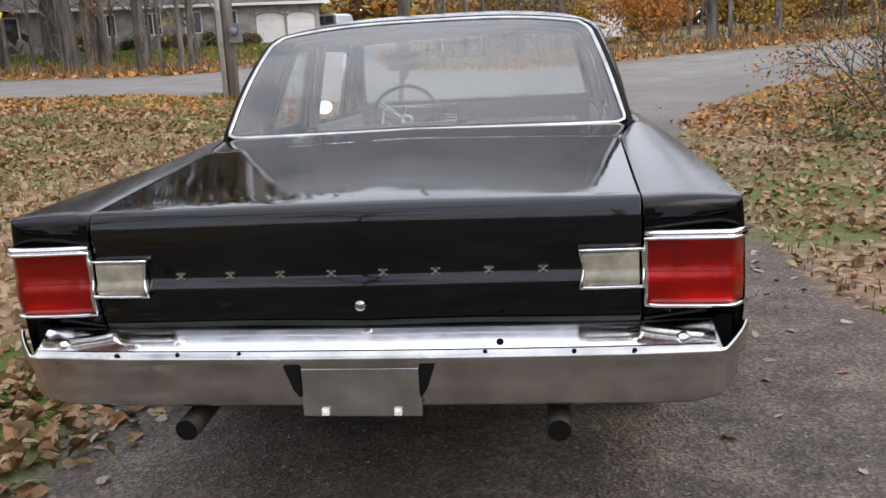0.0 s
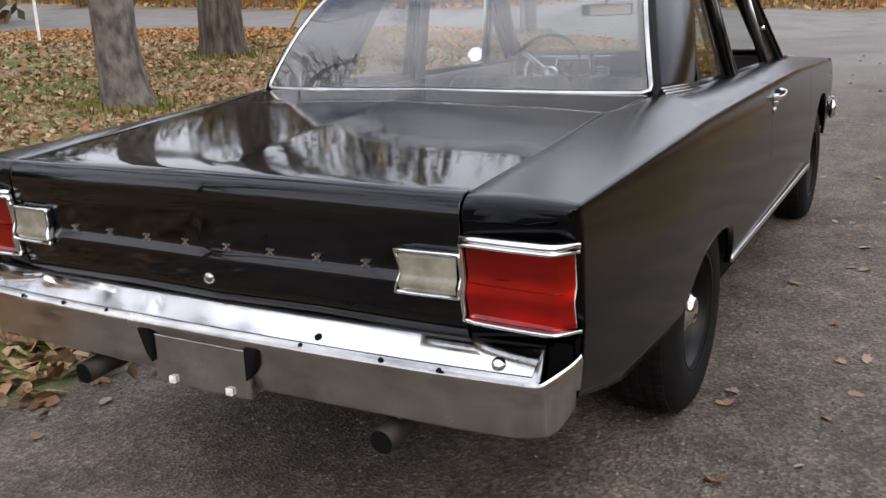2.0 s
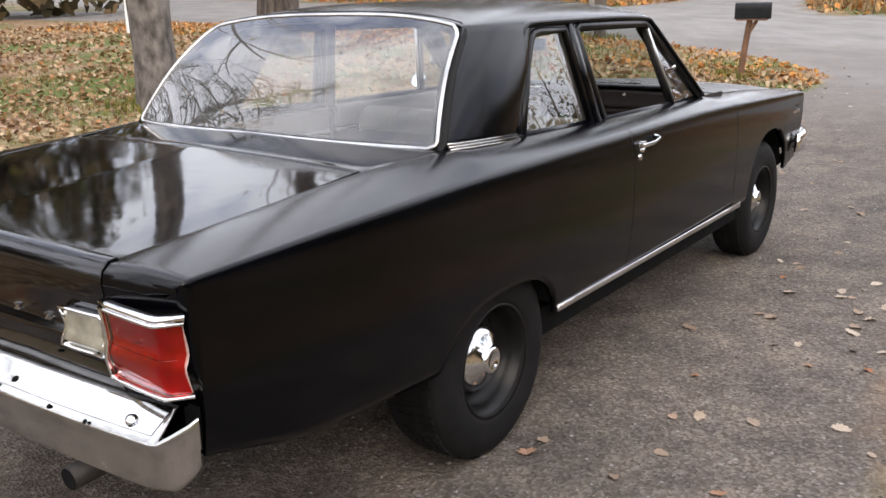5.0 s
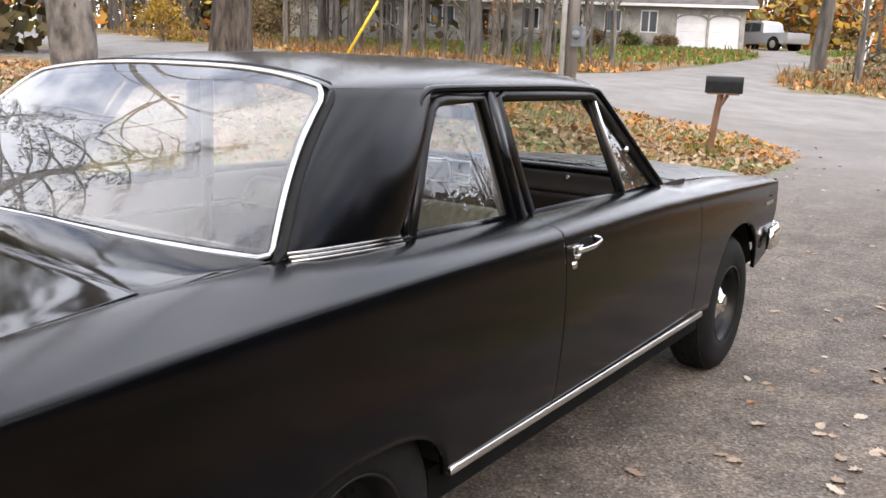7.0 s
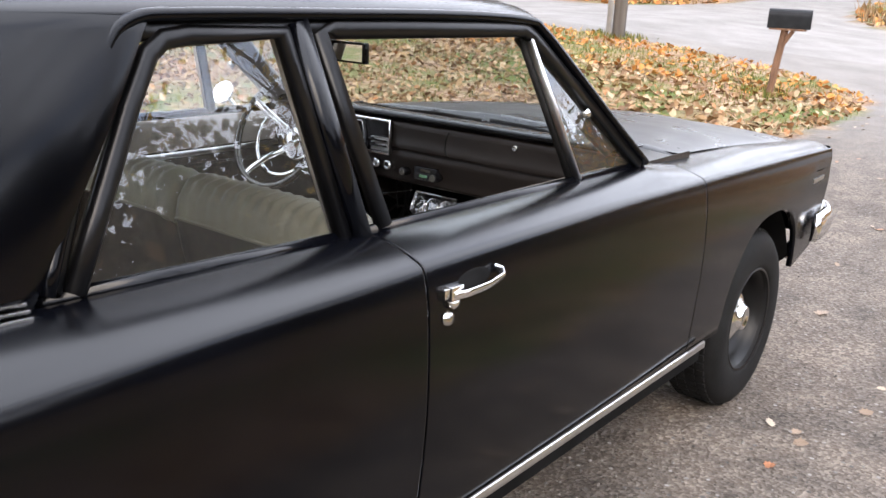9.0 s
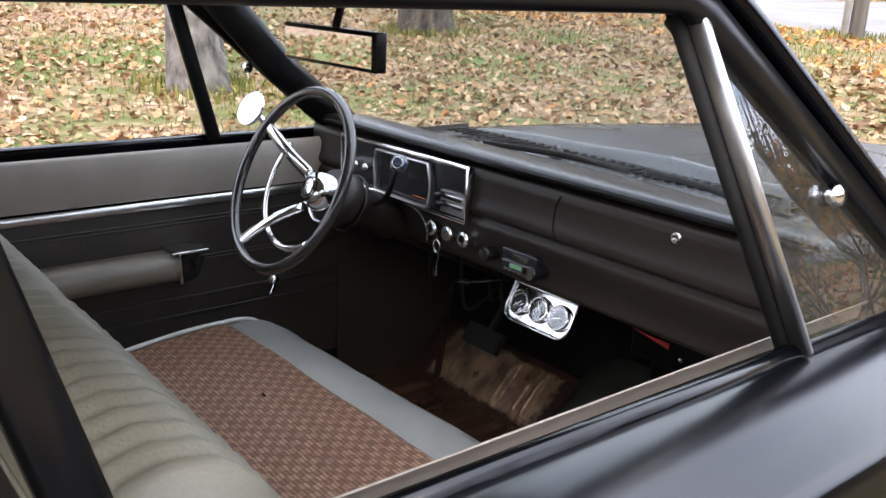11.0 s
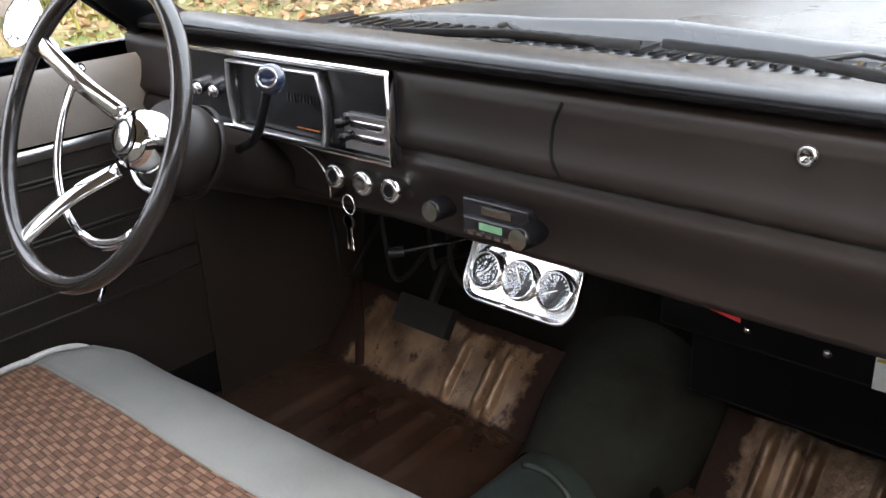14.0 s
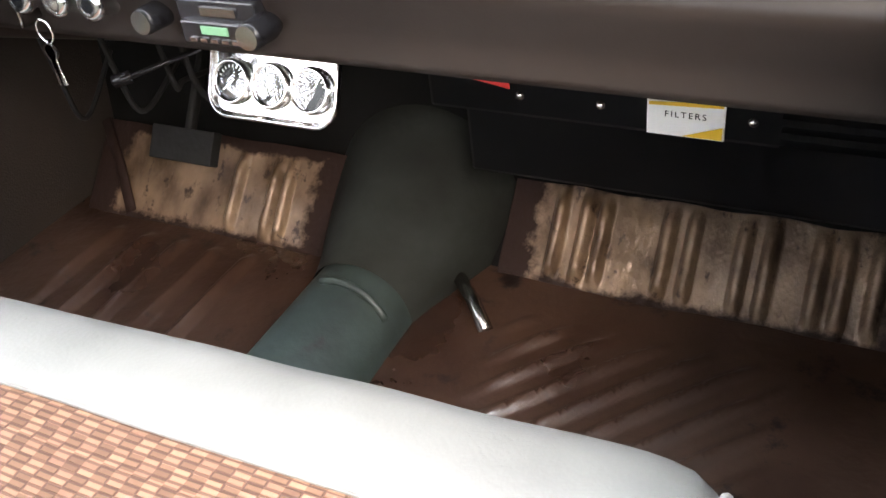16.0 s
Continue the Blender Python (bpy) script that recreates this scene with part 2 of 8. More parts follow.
def wear_through(m, under, limit=0.5):
    """Scuffed metal gives way to the dark coat round it along ragged edges, by the mesh's wear layer."""
    n, l = m.node_tree.nodes, m.node_tree.links
    b = n["Principled BSDF"]
    src = b.inputs["Base Color"].links[0].from_socket
    at = n.new("ShaderNodeVertexColor")
    at.layer_name = "wear"
    tc = n.new("ShaderNodeTexCoord")
    ns = n.new("ShaderNodeTexNoise")
    ns.inputs["Scale"].default_value, ns.inputs["Detail"].default_value, ns.inputs["Roughness"].default_value = 26, 7, 0.7
    l.new(tc.outputs["Object"], ns.inputs["Vector"])
    ad = n.new("ShaderNodeMath")
    ad.operation = "ADD"
    l.new(at.outputs["Color"], ad.inputs[0])
    l.new(ns.outputs["Fac"], ad.inputs[1])
    mr = n.new("ShaderNodeMapRange")
    mr.inputs["From Min"].default_value, mr.inputs["From Max"].default_value = limit + 0.40, limit + 0.62
    l.new(ad.outputs[0], mr.inputs["Value"])
    mx = n.new("ShaderNodeMix")
    mx.data_type = "RGBA"
    mx.inputs["A"].default_value = (*under, 1)
    l.new(mr.outputs["Result"], mx.inputs["Factor"])
    l.new(src, mx.inputs["B"])
    l.new(mx.outputs["Result"], b.inputs["Base Color"])
    for key, lo, hi in (("Roughness", 0.75, 0.33), ("Metallic", 0.0, 0.3), ("Specular IOR Level", 0.2, 0.5)):
        to = n.new("ShaderNodeMapRange")
        to.inputs["To Min"].default_value, to.inputs["To Max"].default_value = lo, hi
        l.new(mr.outputs["Result"], to.inputs["Value"])
        l.new(to.outputs["Result"], b.inputs[key])
    return m


wear_through(M["toe_metal"], (0.020, 0.010, 0.008))
M["tunnel"] = mat("green_primer_tunnel", (0.022, 0.034, 0.032), 0.55, vary=0.45, scale=8, color2=(0.036, 0.055, 0.051), spots=((0.012, 0.010, 0.009), 0.63, 12), bump=0.001, bump_scale=50, fine=0.2)
# dirty tunnel green, darkened in its colour for shade under the dash
M["tunnel_shaded"] = mat("shaded_dirty_green_tunnel", (0.013, 0.013, 0.011), 0.85, vary=0.4, scale=6, spec=0.2, color2=(0.022, 0.026, 0.023), bump=0.001, bump_scale=50, fine=0.2)
M["dial"] = mat("dial_black", (0.012, 0.012, 0.014), 0.25, vary=0.2, scale=20)
M["white_paint"] = mat("white_paint", (0.78, 0.78, 0.76), 0.5, vary=0.06, scale=14)
M["yellow_paint"] = mat("yellow_paint", (0.72, 0.45, 0.03), 0.5, vary=0.1, scale=14)
M["red_paint"] = mat("red_paint", (0.55, 0.03, 0.03), 0.5, vary=0.1, scale=14)
M["orange_paint"] = mat("orange_needle_paint", (0.60, 0.17, 0.03), 0.5, vary=0.1, scale=14)
M["lcd"] = mat("green_display", (0.12, 0.24, 0.15), 0.3, vary=0.1, scale=14, emit=((0.25, 0.7, 0.4), 0.03))
M["headliner"] = mat("headliner", (0.30, 0.28, 0.24), 0.8, vary=0.1, scale=6)


def cloth():
    """Basket-weave seat cloth in rust brown and tan: short bars in staggered blocks."""
    m = mat("basket_weave_cloth", (0.25, 0.125, 0.075), 0.75, vary=0.2, scale=5, bump=0.001, bump_scale=400)
    n, l = m.node_tree.nodes, m.node_tree.links
    b = n["Principled BSDF"]
    tc = n.new("ShaderNodeTexCoord")
    mp = n.new("ShaderNodeMapping")
    mp.inputs["Scale"].default_value = (1, 1, 0)
    l.new(tc.outputs["Object"], mp.inputs["Vector"])
    br = n.new("ShaderNodeTexBrick")
    br.inputs["Scale"].default_value = 1.0
    br.inputs["Brick Width"].default_value, br.inputs["Row Height"].default_value = 0.034, 0.0075
    br.inputs["Mortar Size"].default_value, br.inputs["Mortar Smooth"].default_value = 0.0016, 0.4
    br.inputs["Color1"].default_value, br.inputs["Color2"].default_value = (0.28, 0.155, 0.093, 1), (0.20, 0.10, 0.060, 1)
    br.inputs["Mortar"].default_value = (0.13, 0.06, 0.038, 1)
    l.new(mp.outputs["Vector"], br.inputs["Vector"])
    ck = n.new("ShaderNodeTexChecker")
    ck.inputs["Scale"].default_value = 1 / 0.017
    ck.inputs["Color1"].default_value, ck.inputs["Color2"].default_value = (1, 1, 1, 1), (0.62, 0.58, 0.55, 1)
    l.new(mp.outputs["Vector"], ck.inputs["Vector"])
    mx = n.new("ShaderNodeMix")
    mx.data_type, mx.blend_type = "RGBA", "MULTIPLY"
    mx.inputs["Factor"].default_value = 1.0
    l.new(br.outputs["Color"], mx.inputs["A"])
    l.new(ck.outputs["Color"], mx.inputs["B"])
    l.new(mx.outputs["Result"], b.inputs["Base Color"])
    bp = n.new("ShaderNodeBump")
    bp.inputs["Distance"].default_value = 0.0012
    l.new(br.outputs["Fac"], bp.inputs["Height"])
    bp.invert = True
    l.new(bp.outputs["Normal"], b.inputs["Normal"])
    return m


M["cloth"] = cloth()

# ---- mesh tools ----
def world_of(ob):
    m = ob.matrix_basis.copy()
    if ob.parent:
        m = world_of(ob.parent) @ ob.matrix_parent_inverse @ m
    return m


def part(name, bm, material, parent=None, label="", smooth=True, solid=0.0, bevel=0.0):
    """Links a bmesh, whose points are in world metres, as one mesh object under a thing or a part."""
    me = bpy.data.meshes.new(name)
    bmesh.ops.recalc_face_normals(bm, faces=bm.faces)
    bm.to_mesh(me)
    bm.free()
    for p in me.polygons:
        p.use_smooth = smooth
    if isinstance(material, (list, tuple)):
        for one in material:
            me.materials.append(one)
    else:
        me.materials.append(material)
    ob = new(name, me)
    if parent is not None:
        ob.parent = parent
        ob.matrix_parent_inverse = world_of(parent).inverted()
    if label:
        ob["label"] = label
    if solid:
        s = ob.modifiers.new("thickness", "SOLIDIFY")
        s.thickness, s.offset = solid, 0.0
        ob.modifiers.new("rim_normals", "WEIGHTED_NORMAL").keep_sharp = True
    if bevel:
        v = ob.modifiers.new("edges", "BEVEL")
        v.width, v.segments, v.limit_method = bevel, 2, "ANGLE"
    return ob


def empty(name, place, label, category, group="", kind=""):
    ob = new(name)
    ob.empty_display_size = 0.2
    ob.matrix_basis = Matrix.Translation(place)
    return tagged(ob, label, category, group, kind)


def surf(fn, us, vs, bm=None, closed_u=False):
    """A patch: fn(u, v) gives a place."""
    bm = bm or bmesh.new()
    rows = [[bm.verts.new(fn(u, v)) for u in us] for v in vs]
    for a, b in zip(rows, rows[1:]):
        k = len(us)
        for i in range(k if closed_u else k - 1):
            j = (i + 1) % k
            bm.faces.new((a[i], a[j], b[j], b[i]))
    return bm


def span(a, b, n):
    return [a + (b - a) * i / (n - 1) for i in range(n)]


def box(bm, lo, hi, m=None):
    """A box between two corners."""
    c = [(a + b) / 2 for a, b in zip(lo, hi)]
    s = [abs(b - a) for a, b in zip(lo, hi)]
    mm = (m or Matrix()) @ Matrix.Translation(c) @ Matrix.Diagonal((*s, 1))
    return bmesh.ops.create_cube(bm, size=1, matrix=mm)


def sweep(bm, path, profile, up=(0, 0, 1), closed=False, caps=True, closed_profile=True):
    """Sweeps a profile of (side, up) offsets along a path."""
    path = [Vector(p) for p in path]
    k, rings = len(path), []
    for i, p in enumerate(path):
        a = path[(i - 1) % k] if closed or i else p
        b = path[(i + 1) % k] if closed or i < k - 1 else p
        t = (b - a).normalized()
        u = Vector(up(p) if callable(up) else up)
        side = t.cross(u)
        side = side.normalized() if side.length > 1e-6 else Vector((1, 0, 0))
        nrm = side.cross(t).normalized()
        rings.append([bm.verts.new(p + side * s + nrm * h) for s, h in profile])
    n = len(profile)
    for i in range(k if closed else k - 1):
        a, b = rings[i], rings[(i + 1) % k]
        for j in range(n if closed_profile else n - 1):
            bm.faces.new((a[j], a[(j + 1) % n], b[(j + 1) % n], b[j]))
    if caps and not closed and closed_profile:
        bm.faces.new(rings[0])
        bm.faces.new(list(reversed(rings[-1])))
    return bm


def round_profile(r, n=10, rx=None):
    return [((rx or r) * math.cos(2 * math.pi * i / n), r * math.sin(2 * math.pi * i / n)) for i in range(n)]


def rect_profile(w, h, c=0.25):
    """A flat bar with chamfered corners."""
    w, h = w / 2, h / 2
    k = min(w, h) * c * 2
    return [(w - k, -h), (w, -h + k), (w, h - k), (w - k, h), (-w + k, h), (-w, h - k), (-w, -h + k), (-w + k, -h)]


def lathe(bm, profile, m, n=40):
    """Turns a profile of (radius, height) about the local z axis of m."""
    rings = [[bm.verts.new(m @ Vector((r * math.cos(2 * math.pi * i / n), r * math.sin(2 * math.pi * i / n), h))) for i in range(n)]
             if r > 1e-6 else [bm.verts.new(m @ Vector((0, 0, h)))] for r, h in profile]
    for a, b in zip(rings, rings[1:]):
        for i in range(n):
            j = (i + 1) % n
            if len(a) == 1:
                bm.faces.new((a[0], b[j], b[i]))
            elif len(b) == 1:
                bm.faces.new((a[i], a[j], b[0]))
            else:
                bm.faces.new((a[i], a[j], b[j], b[i]))
    return bm


def axis_pose(place, way, up=(0, 0, 1)):
    """A pose whose z axis points along way."""
    z = Vector(way).normalized()
    x = Vector(up).cross(z)
    x = x.normalized() if x.length > 1e-5 else Vector((1, 0, 0))
    y = z.cross(x)
    m = Matrix((x, y, z)).transposed().to_4x4()
    m.translation = Vector(place)
    return m


def tube(bm, path, r, n=10, closed=False):
    return sweep(bm, path, round_profile(r, n), up=(0.013, 0.021, 1), closed=closed)


def curve_points(pts, n=8):
    """A smooth line through points."""
    p = [np.array(q, float) for q in pts]
    p = [2 * p[0] - p[1]] + p + [2 * p[-1] - p[-2]]
    out = []
    for i in range(1, len(p) - 2):
        for k in range(n):
            t = k / n
            out.append(tuple(0.5 * (2 * p[i] + (p[i + 1] - p[i - 1]) * t + (2 * p[i - 1] - 5 * p[i] + 4 * p[i + 1] - p[i + 2]) * t**2
                                    + (3 * p[i] - p[i - 1] - 3 * p[i + 1] + p[i + 2]) * t**3)))
    return out + [tuple(p[-2])]


def interp(x, xs, ys):
    return float(np.interp(x, xs, ys))


def smooth_interp(x, xs, ys):
    """Monotone cubic through the points (xs rising)."""
    if x <= xs[0]:
        return ys[0]
    if x >= xs[-1]:
        return ys[-1]
    h = [b - a for a, b in zip(xs, xs[1:])]
    d = [(b - a) / k for a, b, k in zip(ys, ys[1:], h)]
    m = [d[0]] + [0 if a * b <= 0 else 2 * a * b / (a + b) for a, b in zip(d, d[1:])] + [d[-1]]
    i = max(k for k in range(len(h)) if xs[k] <= x)
    t = (x - xs[i]) / h[i]
    return ((2 * t**3 - 3 * t**2 + 1) * ys[i] + (t**3 - 2 * t**2 + t) * h[i] * m[i] + (-2 * t**3 + 3 * t**2) * ys[i + 1] + (t**3 - t**2) * h[i] * m[i + 1])

# ---- ground, road, driveway ----
def ground_z(x, y):
    """The land lies level round the car and rises gently ahead and to the lawn side."""
    left = max(0.0, -x - 1.3)
    ahead = max(0.0, y - 5.0)
    right = max(0.0, x - 2.4)
    z = 0.075 * min(left, 7) + 0.012 * min(max(0.0, left - 7), 60) + 0.025 * min(ahead, 42) + 0.02 * min(right, 12)
    z += 0.040 * min(max(0.0, y - 31.0), 40)
    bank = min(1, max(0, (left - 0.05) / 0.6))
    return z + 0.018 * bank * (noise.noise((x * 0.9, y * 0.9, 0)) + 0.5)


def drive_left(y):
    return interp(y, [-30, -2, 1, 4, 6.4, 9, 11.4, 13.2, 14.5, 15.4, 16.2, 17.0, 18.0], [-1.9, -1.7, -1.3, -1.45, -1.5, -1.3, -0.95, -0.95, -1.25, -1.75, -2.8, -5.0, -40])


def drive_right(y):
    return interp(y, [-30, 0, 2.7, 4.2, 8.5, 11.5, 14, 17.0, 20, 23], [2.6, 2.3, 1.95, 1.75, 1.98, 2.2, 2.9, 4.6, 7.0, 10.0])


def road_near(x):
    return smooth_interp(x, [-80, -40, -20, -10, -6, 0, 6.4, 40, 80], [40, 27, 19.2, 18.1, 18.3, 20.3, 22.6, 33, 46])


def road_far(x):
    return smooth_interp(x, [-80, -40, -25, -16, -10, -5.4, 6.3, 40, 80], [50, 36.5, 31.5, 29, 28.2, 29.8, 34.2, 44.5, 57])


def far_drive(x, y):
    """The neighbour's drive beyond the road, curving to a garage."""
    c = smooth_interp(y, [27, 33, 38, 43, 52, 58, 64], [-8.6, -8.7, -8.8, -8.7, -11.4, -14.6, -16.5])
    return 27 < y < 60.5 and abs(x - c) < 1.5 + 2.2 * math.exp(-max(0, y - 30) / 3) + 2.0 * min(1, max(0, (y - 54) / 4))


def zone(x, y):
    """1 driveway or road, 0 lawn and verge, with a soft ragged edge."""
    rag = 0.22 * noise.noise((x * 2.1, y * 2.1, 3)) + 0.10 * noise.noise((x * 7, y * 7, 5))
    d = min(x - drive_left(y), drive_right(y) - x) if y < 24 else -9
    r = min(y - road_near(x), road_far(x) - y)
    f = 0.5 if far_drive(x, y) else -9
    return min(1, max(0, 0.5 + (max(d, r, f) + rag) / 0.16))


def paved(x, y):
    """1 on the road's pale tarmac, fading in over the driveway's mouth."""
    r = min(y - road_near(x), road_far(x) - y) if y > 16 else -9
    if far_drive(x, y):
        r = max(r, 0.5)
    mouth = min(1, max(0, (y - 8.5) / 6.0)) * 0.75 if y < 24 else 0
    return max(min(1, max(0, 0.5 + (r + 0.3 * noise.noise((x * 1.3, y * 1.3, 9))) / 0.5)), mouth)


def axis_steps(lo, hi, fine_lo, fine_hi, step, grow=1.16):
    pts, p, d = [], fine_lo, step
    while p < fine_hi:
        pts.append(p)
        p += step
    p, d = fine_hi, step
    while p < hi:
        pts.append(p)
        d *= grow
        p += d
    pts.append(hi)
    p, d, low = fine_lo, step, []
    while p > lo:
        d *= grow
        p -= d
        low.append(max(p, lo))
    return sorted(set(low)) + pts


def ground_material():
    m = bpy.data.materials.new("gravel_and_leafy_lawn")
    m.use_nodes = True
    n, l = m.node_tree.nodes, m.node_tree.links
    b = n["Principled BSDF"]
    tc = n.new("ShaderNodeTexCoord")
    at = n.new("ShaderNodeVertexColor")
    at.layer_name = "zone"

    def ns(scale, detail=5, rough=0.6):
        t = n.new("ShaderNodeTexNoise")
        t.inputs["Scale"].default_value, t.inputs["Detail"].default_value, t.inputs["Roughness"].default_value = scale, detail, rough
        l.new(tc.outputs["Object"], t.inputs["Vector"])
        return t

    def ramp(src, *stops):
        r = n.new("ShaderNodeValToRGB")
        e = r.color_ramp.elements
        while len(e) < len(stops):
            e.new(0.5)
        for k, (p, c) in zip(e, stops):
            k.position, k.color = p, (*c, 1)
        l.new(src, r.inputs["Fac"])
        return r.outputs["Color"]

    def mix(a, c, f, kind="MIX"):
        x = n.new("ShaderNodeMix")
        x.data_type, x.blend_type = "RGBA", kind
        for k, v in (("A", a), ("B", c), ("Factor", f)):
            if isinstance(v, (int, float)):
                x.inputs[k].default_value = v
            else:
                l.new(v, x.inputs[k])
        return x.outputs["Result"]

    # gravel: stones a few millimetres to a centimetre across in grey-brown dust
    vor = n.new("ShaderNodeTexVoronoi")
    vor.inputs["Scale"].default_value, vor.inputs["Randomness"].default_value = 85, 1
    l.new(tc.outputs["Object"], vor.inputs["Vector"])
    stones = ramp(vor.outputs["Color"], (0.12, (0.078, 0.067, 0.058)), (0.5, (0.122, 0.108, 0.096)), (0.88, (0.20, 0.185, 0.168)))
    dust = ramp(ns(1.1).outputs["Fac"], (0.35, (0.60, 0.57, 0.54)), (0.65, (1.12, 1.05, 0.99)))
    gravel = mix(stones, dust, 0.8, "MULTIPLY")
    # worn dusty patches, and larger stones here and there
    gravel = mix(gravel, ramp(ns(4.5, 8, 0.7).outputs["Fac"], (0.36, (0.62, 0.60, 0.59)), (0.64, (1.30, 1.24, 1.17))), 0.85, "MULTIPLY")
    big = n.new("ShaderNodeTexVoronoi")
    big.inputs["Scale"].default_value = 34
    l.new(tc.outputs["Object"], big.inputs["Vector"])
    one = n.new("ShaderNodeSeparateColor")
    l.new(big.outputs["Color"], one.inputs["Color"])
    few = ramp(one.outputs["Red"], (0.80, (0, 0, 0)), (0.84, (1, 1, 1)))
    near_c = ramp(big.outputs["Distance"], (0.22, (1, 1, 1)), (0.30, (0, 0, 0)))
    gravel = mix(gravel, ramp(one.outputs["Green"], (0.2, (0.07, 0.065, 0.06)), (0.8, (0.24, 0.225, 0.21))), mix(few, near_c, 1.0, "MULTIPLY"))
    sep = n.new("ShaderNodeSeparateColor")
    l.new(at.outputs["Color"], sep.inputs["Color"])
    tarmac = ramp(ns(0.9, 6).outputs["Fac"], (0.3, (0.165, 0.153, 0.142)), (0.7, (0.25, 0.237, 0.222)))
    gravel = mix(gravel, tarmac, sep.outputs["Green"])
    # leaf litter and grass
    vl = n.new("ShaderNodeTexVoronoi")
    vl.inputs["Scale"].default_value = 17
    l.new(tc.outputs["Object"], vl.inputs["Vector"])
    leaves = ramp(vl.outputs["Color"], (0.1, (0.11, 0.06, 0.034)), (0.4, (0.22, 0.125, 0.07)), (0.7, (0.31, 0.20, 0.125)), (0.95, (0.42, 0.32, 0.225)))
    grass = ramp(ns(40).outputs["Fac"], (0.3, (0.045, 0.07, 0.014)), (0.7, (0.13, 0.16, 0.035)))
    cover = ramp(ns(0.55, 6).outputs["Fac"], (0.44, (1, 1, 1)), (0.60, (0, 0, 0)))
    lawn = mix(grass, leaves, cover)
    l.new(mix(lawn, gravel, sep.outputs["Red"]), b.inputs["Base Color"])
    b.inputs["Roughness"].default_value = 0.85
    b.inputs["Specular IOR Level"].default_value = 0.3
    bp = n.new("ShaderNodeBump")
    bp.inputs["Distance"].default_value = 0.006
    hh = n.new("ShaderNodeMath")
    hh.operation = "ADD"
    l.new(vor.outputs["Distance"], hh.inputs[0])
    l.new(ns(24).outputs["Fac"], hh.inputs[1])
    l.new(hh.outputs[0], bp.inputs["Height"])
    l.new(bp.outputs["Normal"], b.inputs["Normal"])
    return m


gx = axis_steps(-260, 260, -9, 5, 0.14, 1.12)
gy = axis_steps(-120, 420, -2.5, 19, 0.14, 1.12)
me = bpy.data.meshes.new("ground")
vs = [(x, y, ground_z(x, y)) for y in gy for x in gx]
k = len(gx)
me.from_pydata(vs, [], [(j * k + i, j * k + i + 1, (j + 1) * k + i + 1, (j + 1) * k + i) for j in range(len(gy) - 1) for i in range(k - 1)])
ca = me.color_attributes.new("zone", "FLOAT_COLOR", "POINT")
ca.data.foreach_set("color", [c for x, y, _ in vs for z in (zone(x, y),) for c in (z, paved(x, y), 0, 1)])
for p in me.polygons:
    p.use_smooth = True
me.materials.append(ground_material())
tagged(new("ground", me), "grey-brown gravel driveway beside a leaf-covered lawn and a road", "ground", kind="structure")

# ---- the car: body ----
car = empty("car", (0, 2.6, 0), "black two-door 1960s sedan with chrome bumpers, parked on a gravel driveway", "car")

Y_ST = [0.11, 0.9, 1.27, 1.65, 2.3, 3.0, 3.64, 4.3, 5.09]
X_CREASE = [0.914, 0.903, 0.896, 0.891, 0.880, 0.870, 0.857, 0.842, 0.822]
Z_CREASE = [0.950, 0.976, 0.984, 0.985, 0.984, 0.979, 0.959, 0.932, 0.893]
X_MID = [0.927, 0.932, 0.928, 0.924, 0.916, 0.906, 0.894, 0.879, 0.853]
X_LOW = [0.908, 0.918, 0.915, 0.910, 0.904, 0.896, 0.886, 0.872, 0.846]
X_SILL = [0.880, 0.889, 0.889, 0.888, 0.884, 0.882, 0.876, 0.864, 0.838]
HUB_R, HUB_F, HUB_Z, TYRE_R = 1.363, 4.310, 0.333, 0.334


def side_x(y, z):
    """Half width of the body side at a height."""
    zc, xc, xm = smooth_interp(y, Y_ST, Z_CREASE), smooth_interp(y, Y_ST, X_CREASE), smooth_interp(y, Y_ST, X_MID)
    roll = xm - xc
    return smooth_interp(z, [0.28, 0.40, 0.52, 0.72, zc - 0.110, zc - 0.050, zc - 0.018, zc - 0.005, zc],
                         [smooth_interp(y, Y_ST, X_SILL) - 0.04, smooth_interp(y, Y_ST, X_SILL), smooth_interp(y, Y_ST, X_LOW), xm,
                          xm - 0.12 * roll, xm - 0.34 * roll, xm - 0.56 * roll, xm - 0.76 * roll, xc])


def bottom_z(y):
    """Lower edge of the body side, with both wheel openings."""
    z = interp(y, [0.1, 0.45, 0.95, 1.7, 3.75, 4.0, 4.7, 5.1], [0.56, 0.46, 0.42, 0.405, 0.405, 0.40, 0.46, 0.50])
    for hub, rx, rz in ((HUB_R, 0.365, 0.265), (HUB_F, 0.40, 0.415)):
        k = abs(y - hub) / rx
        if k < 1:
            z = max(z, HUB_Z + rz * (1 - k**2.6) ** (1 / 2.2))
    return z


def inner_edge(y):
    """Where the shoulder meets lid, pillar, window sill and hood."""
    x = interp(y, [0.1, 0.93, 1.06, 1.27, 1.65, 3.45, 3.66, 5.1], [0.688, 0.694, 0.722, 0.748, 0.752, 0.742, 0.700, 0.690])
    z = interp(y, [0.1, 0.93, 1.27, 1.65, 2.3, 3.45, 3.66, 4.3, 5.1], [0.956, 1.022, 1.044, 1.026, 1.012, 1.003, 0.985, 0.960, 0.903])
    return x, z


def front_lean(y, z):
    """The fender's leading edge slopes back towards the bumper."""
    return y - max(0, (y - 4.66) / 0.44) * 0.16 * max(0, (0.885 - z) / 0.38)


def tail_y(x):
    return 0.034 * abs(x / 0.93) ** 5 - 0.006 * (1 - min(1, abs(x) / 0.3))


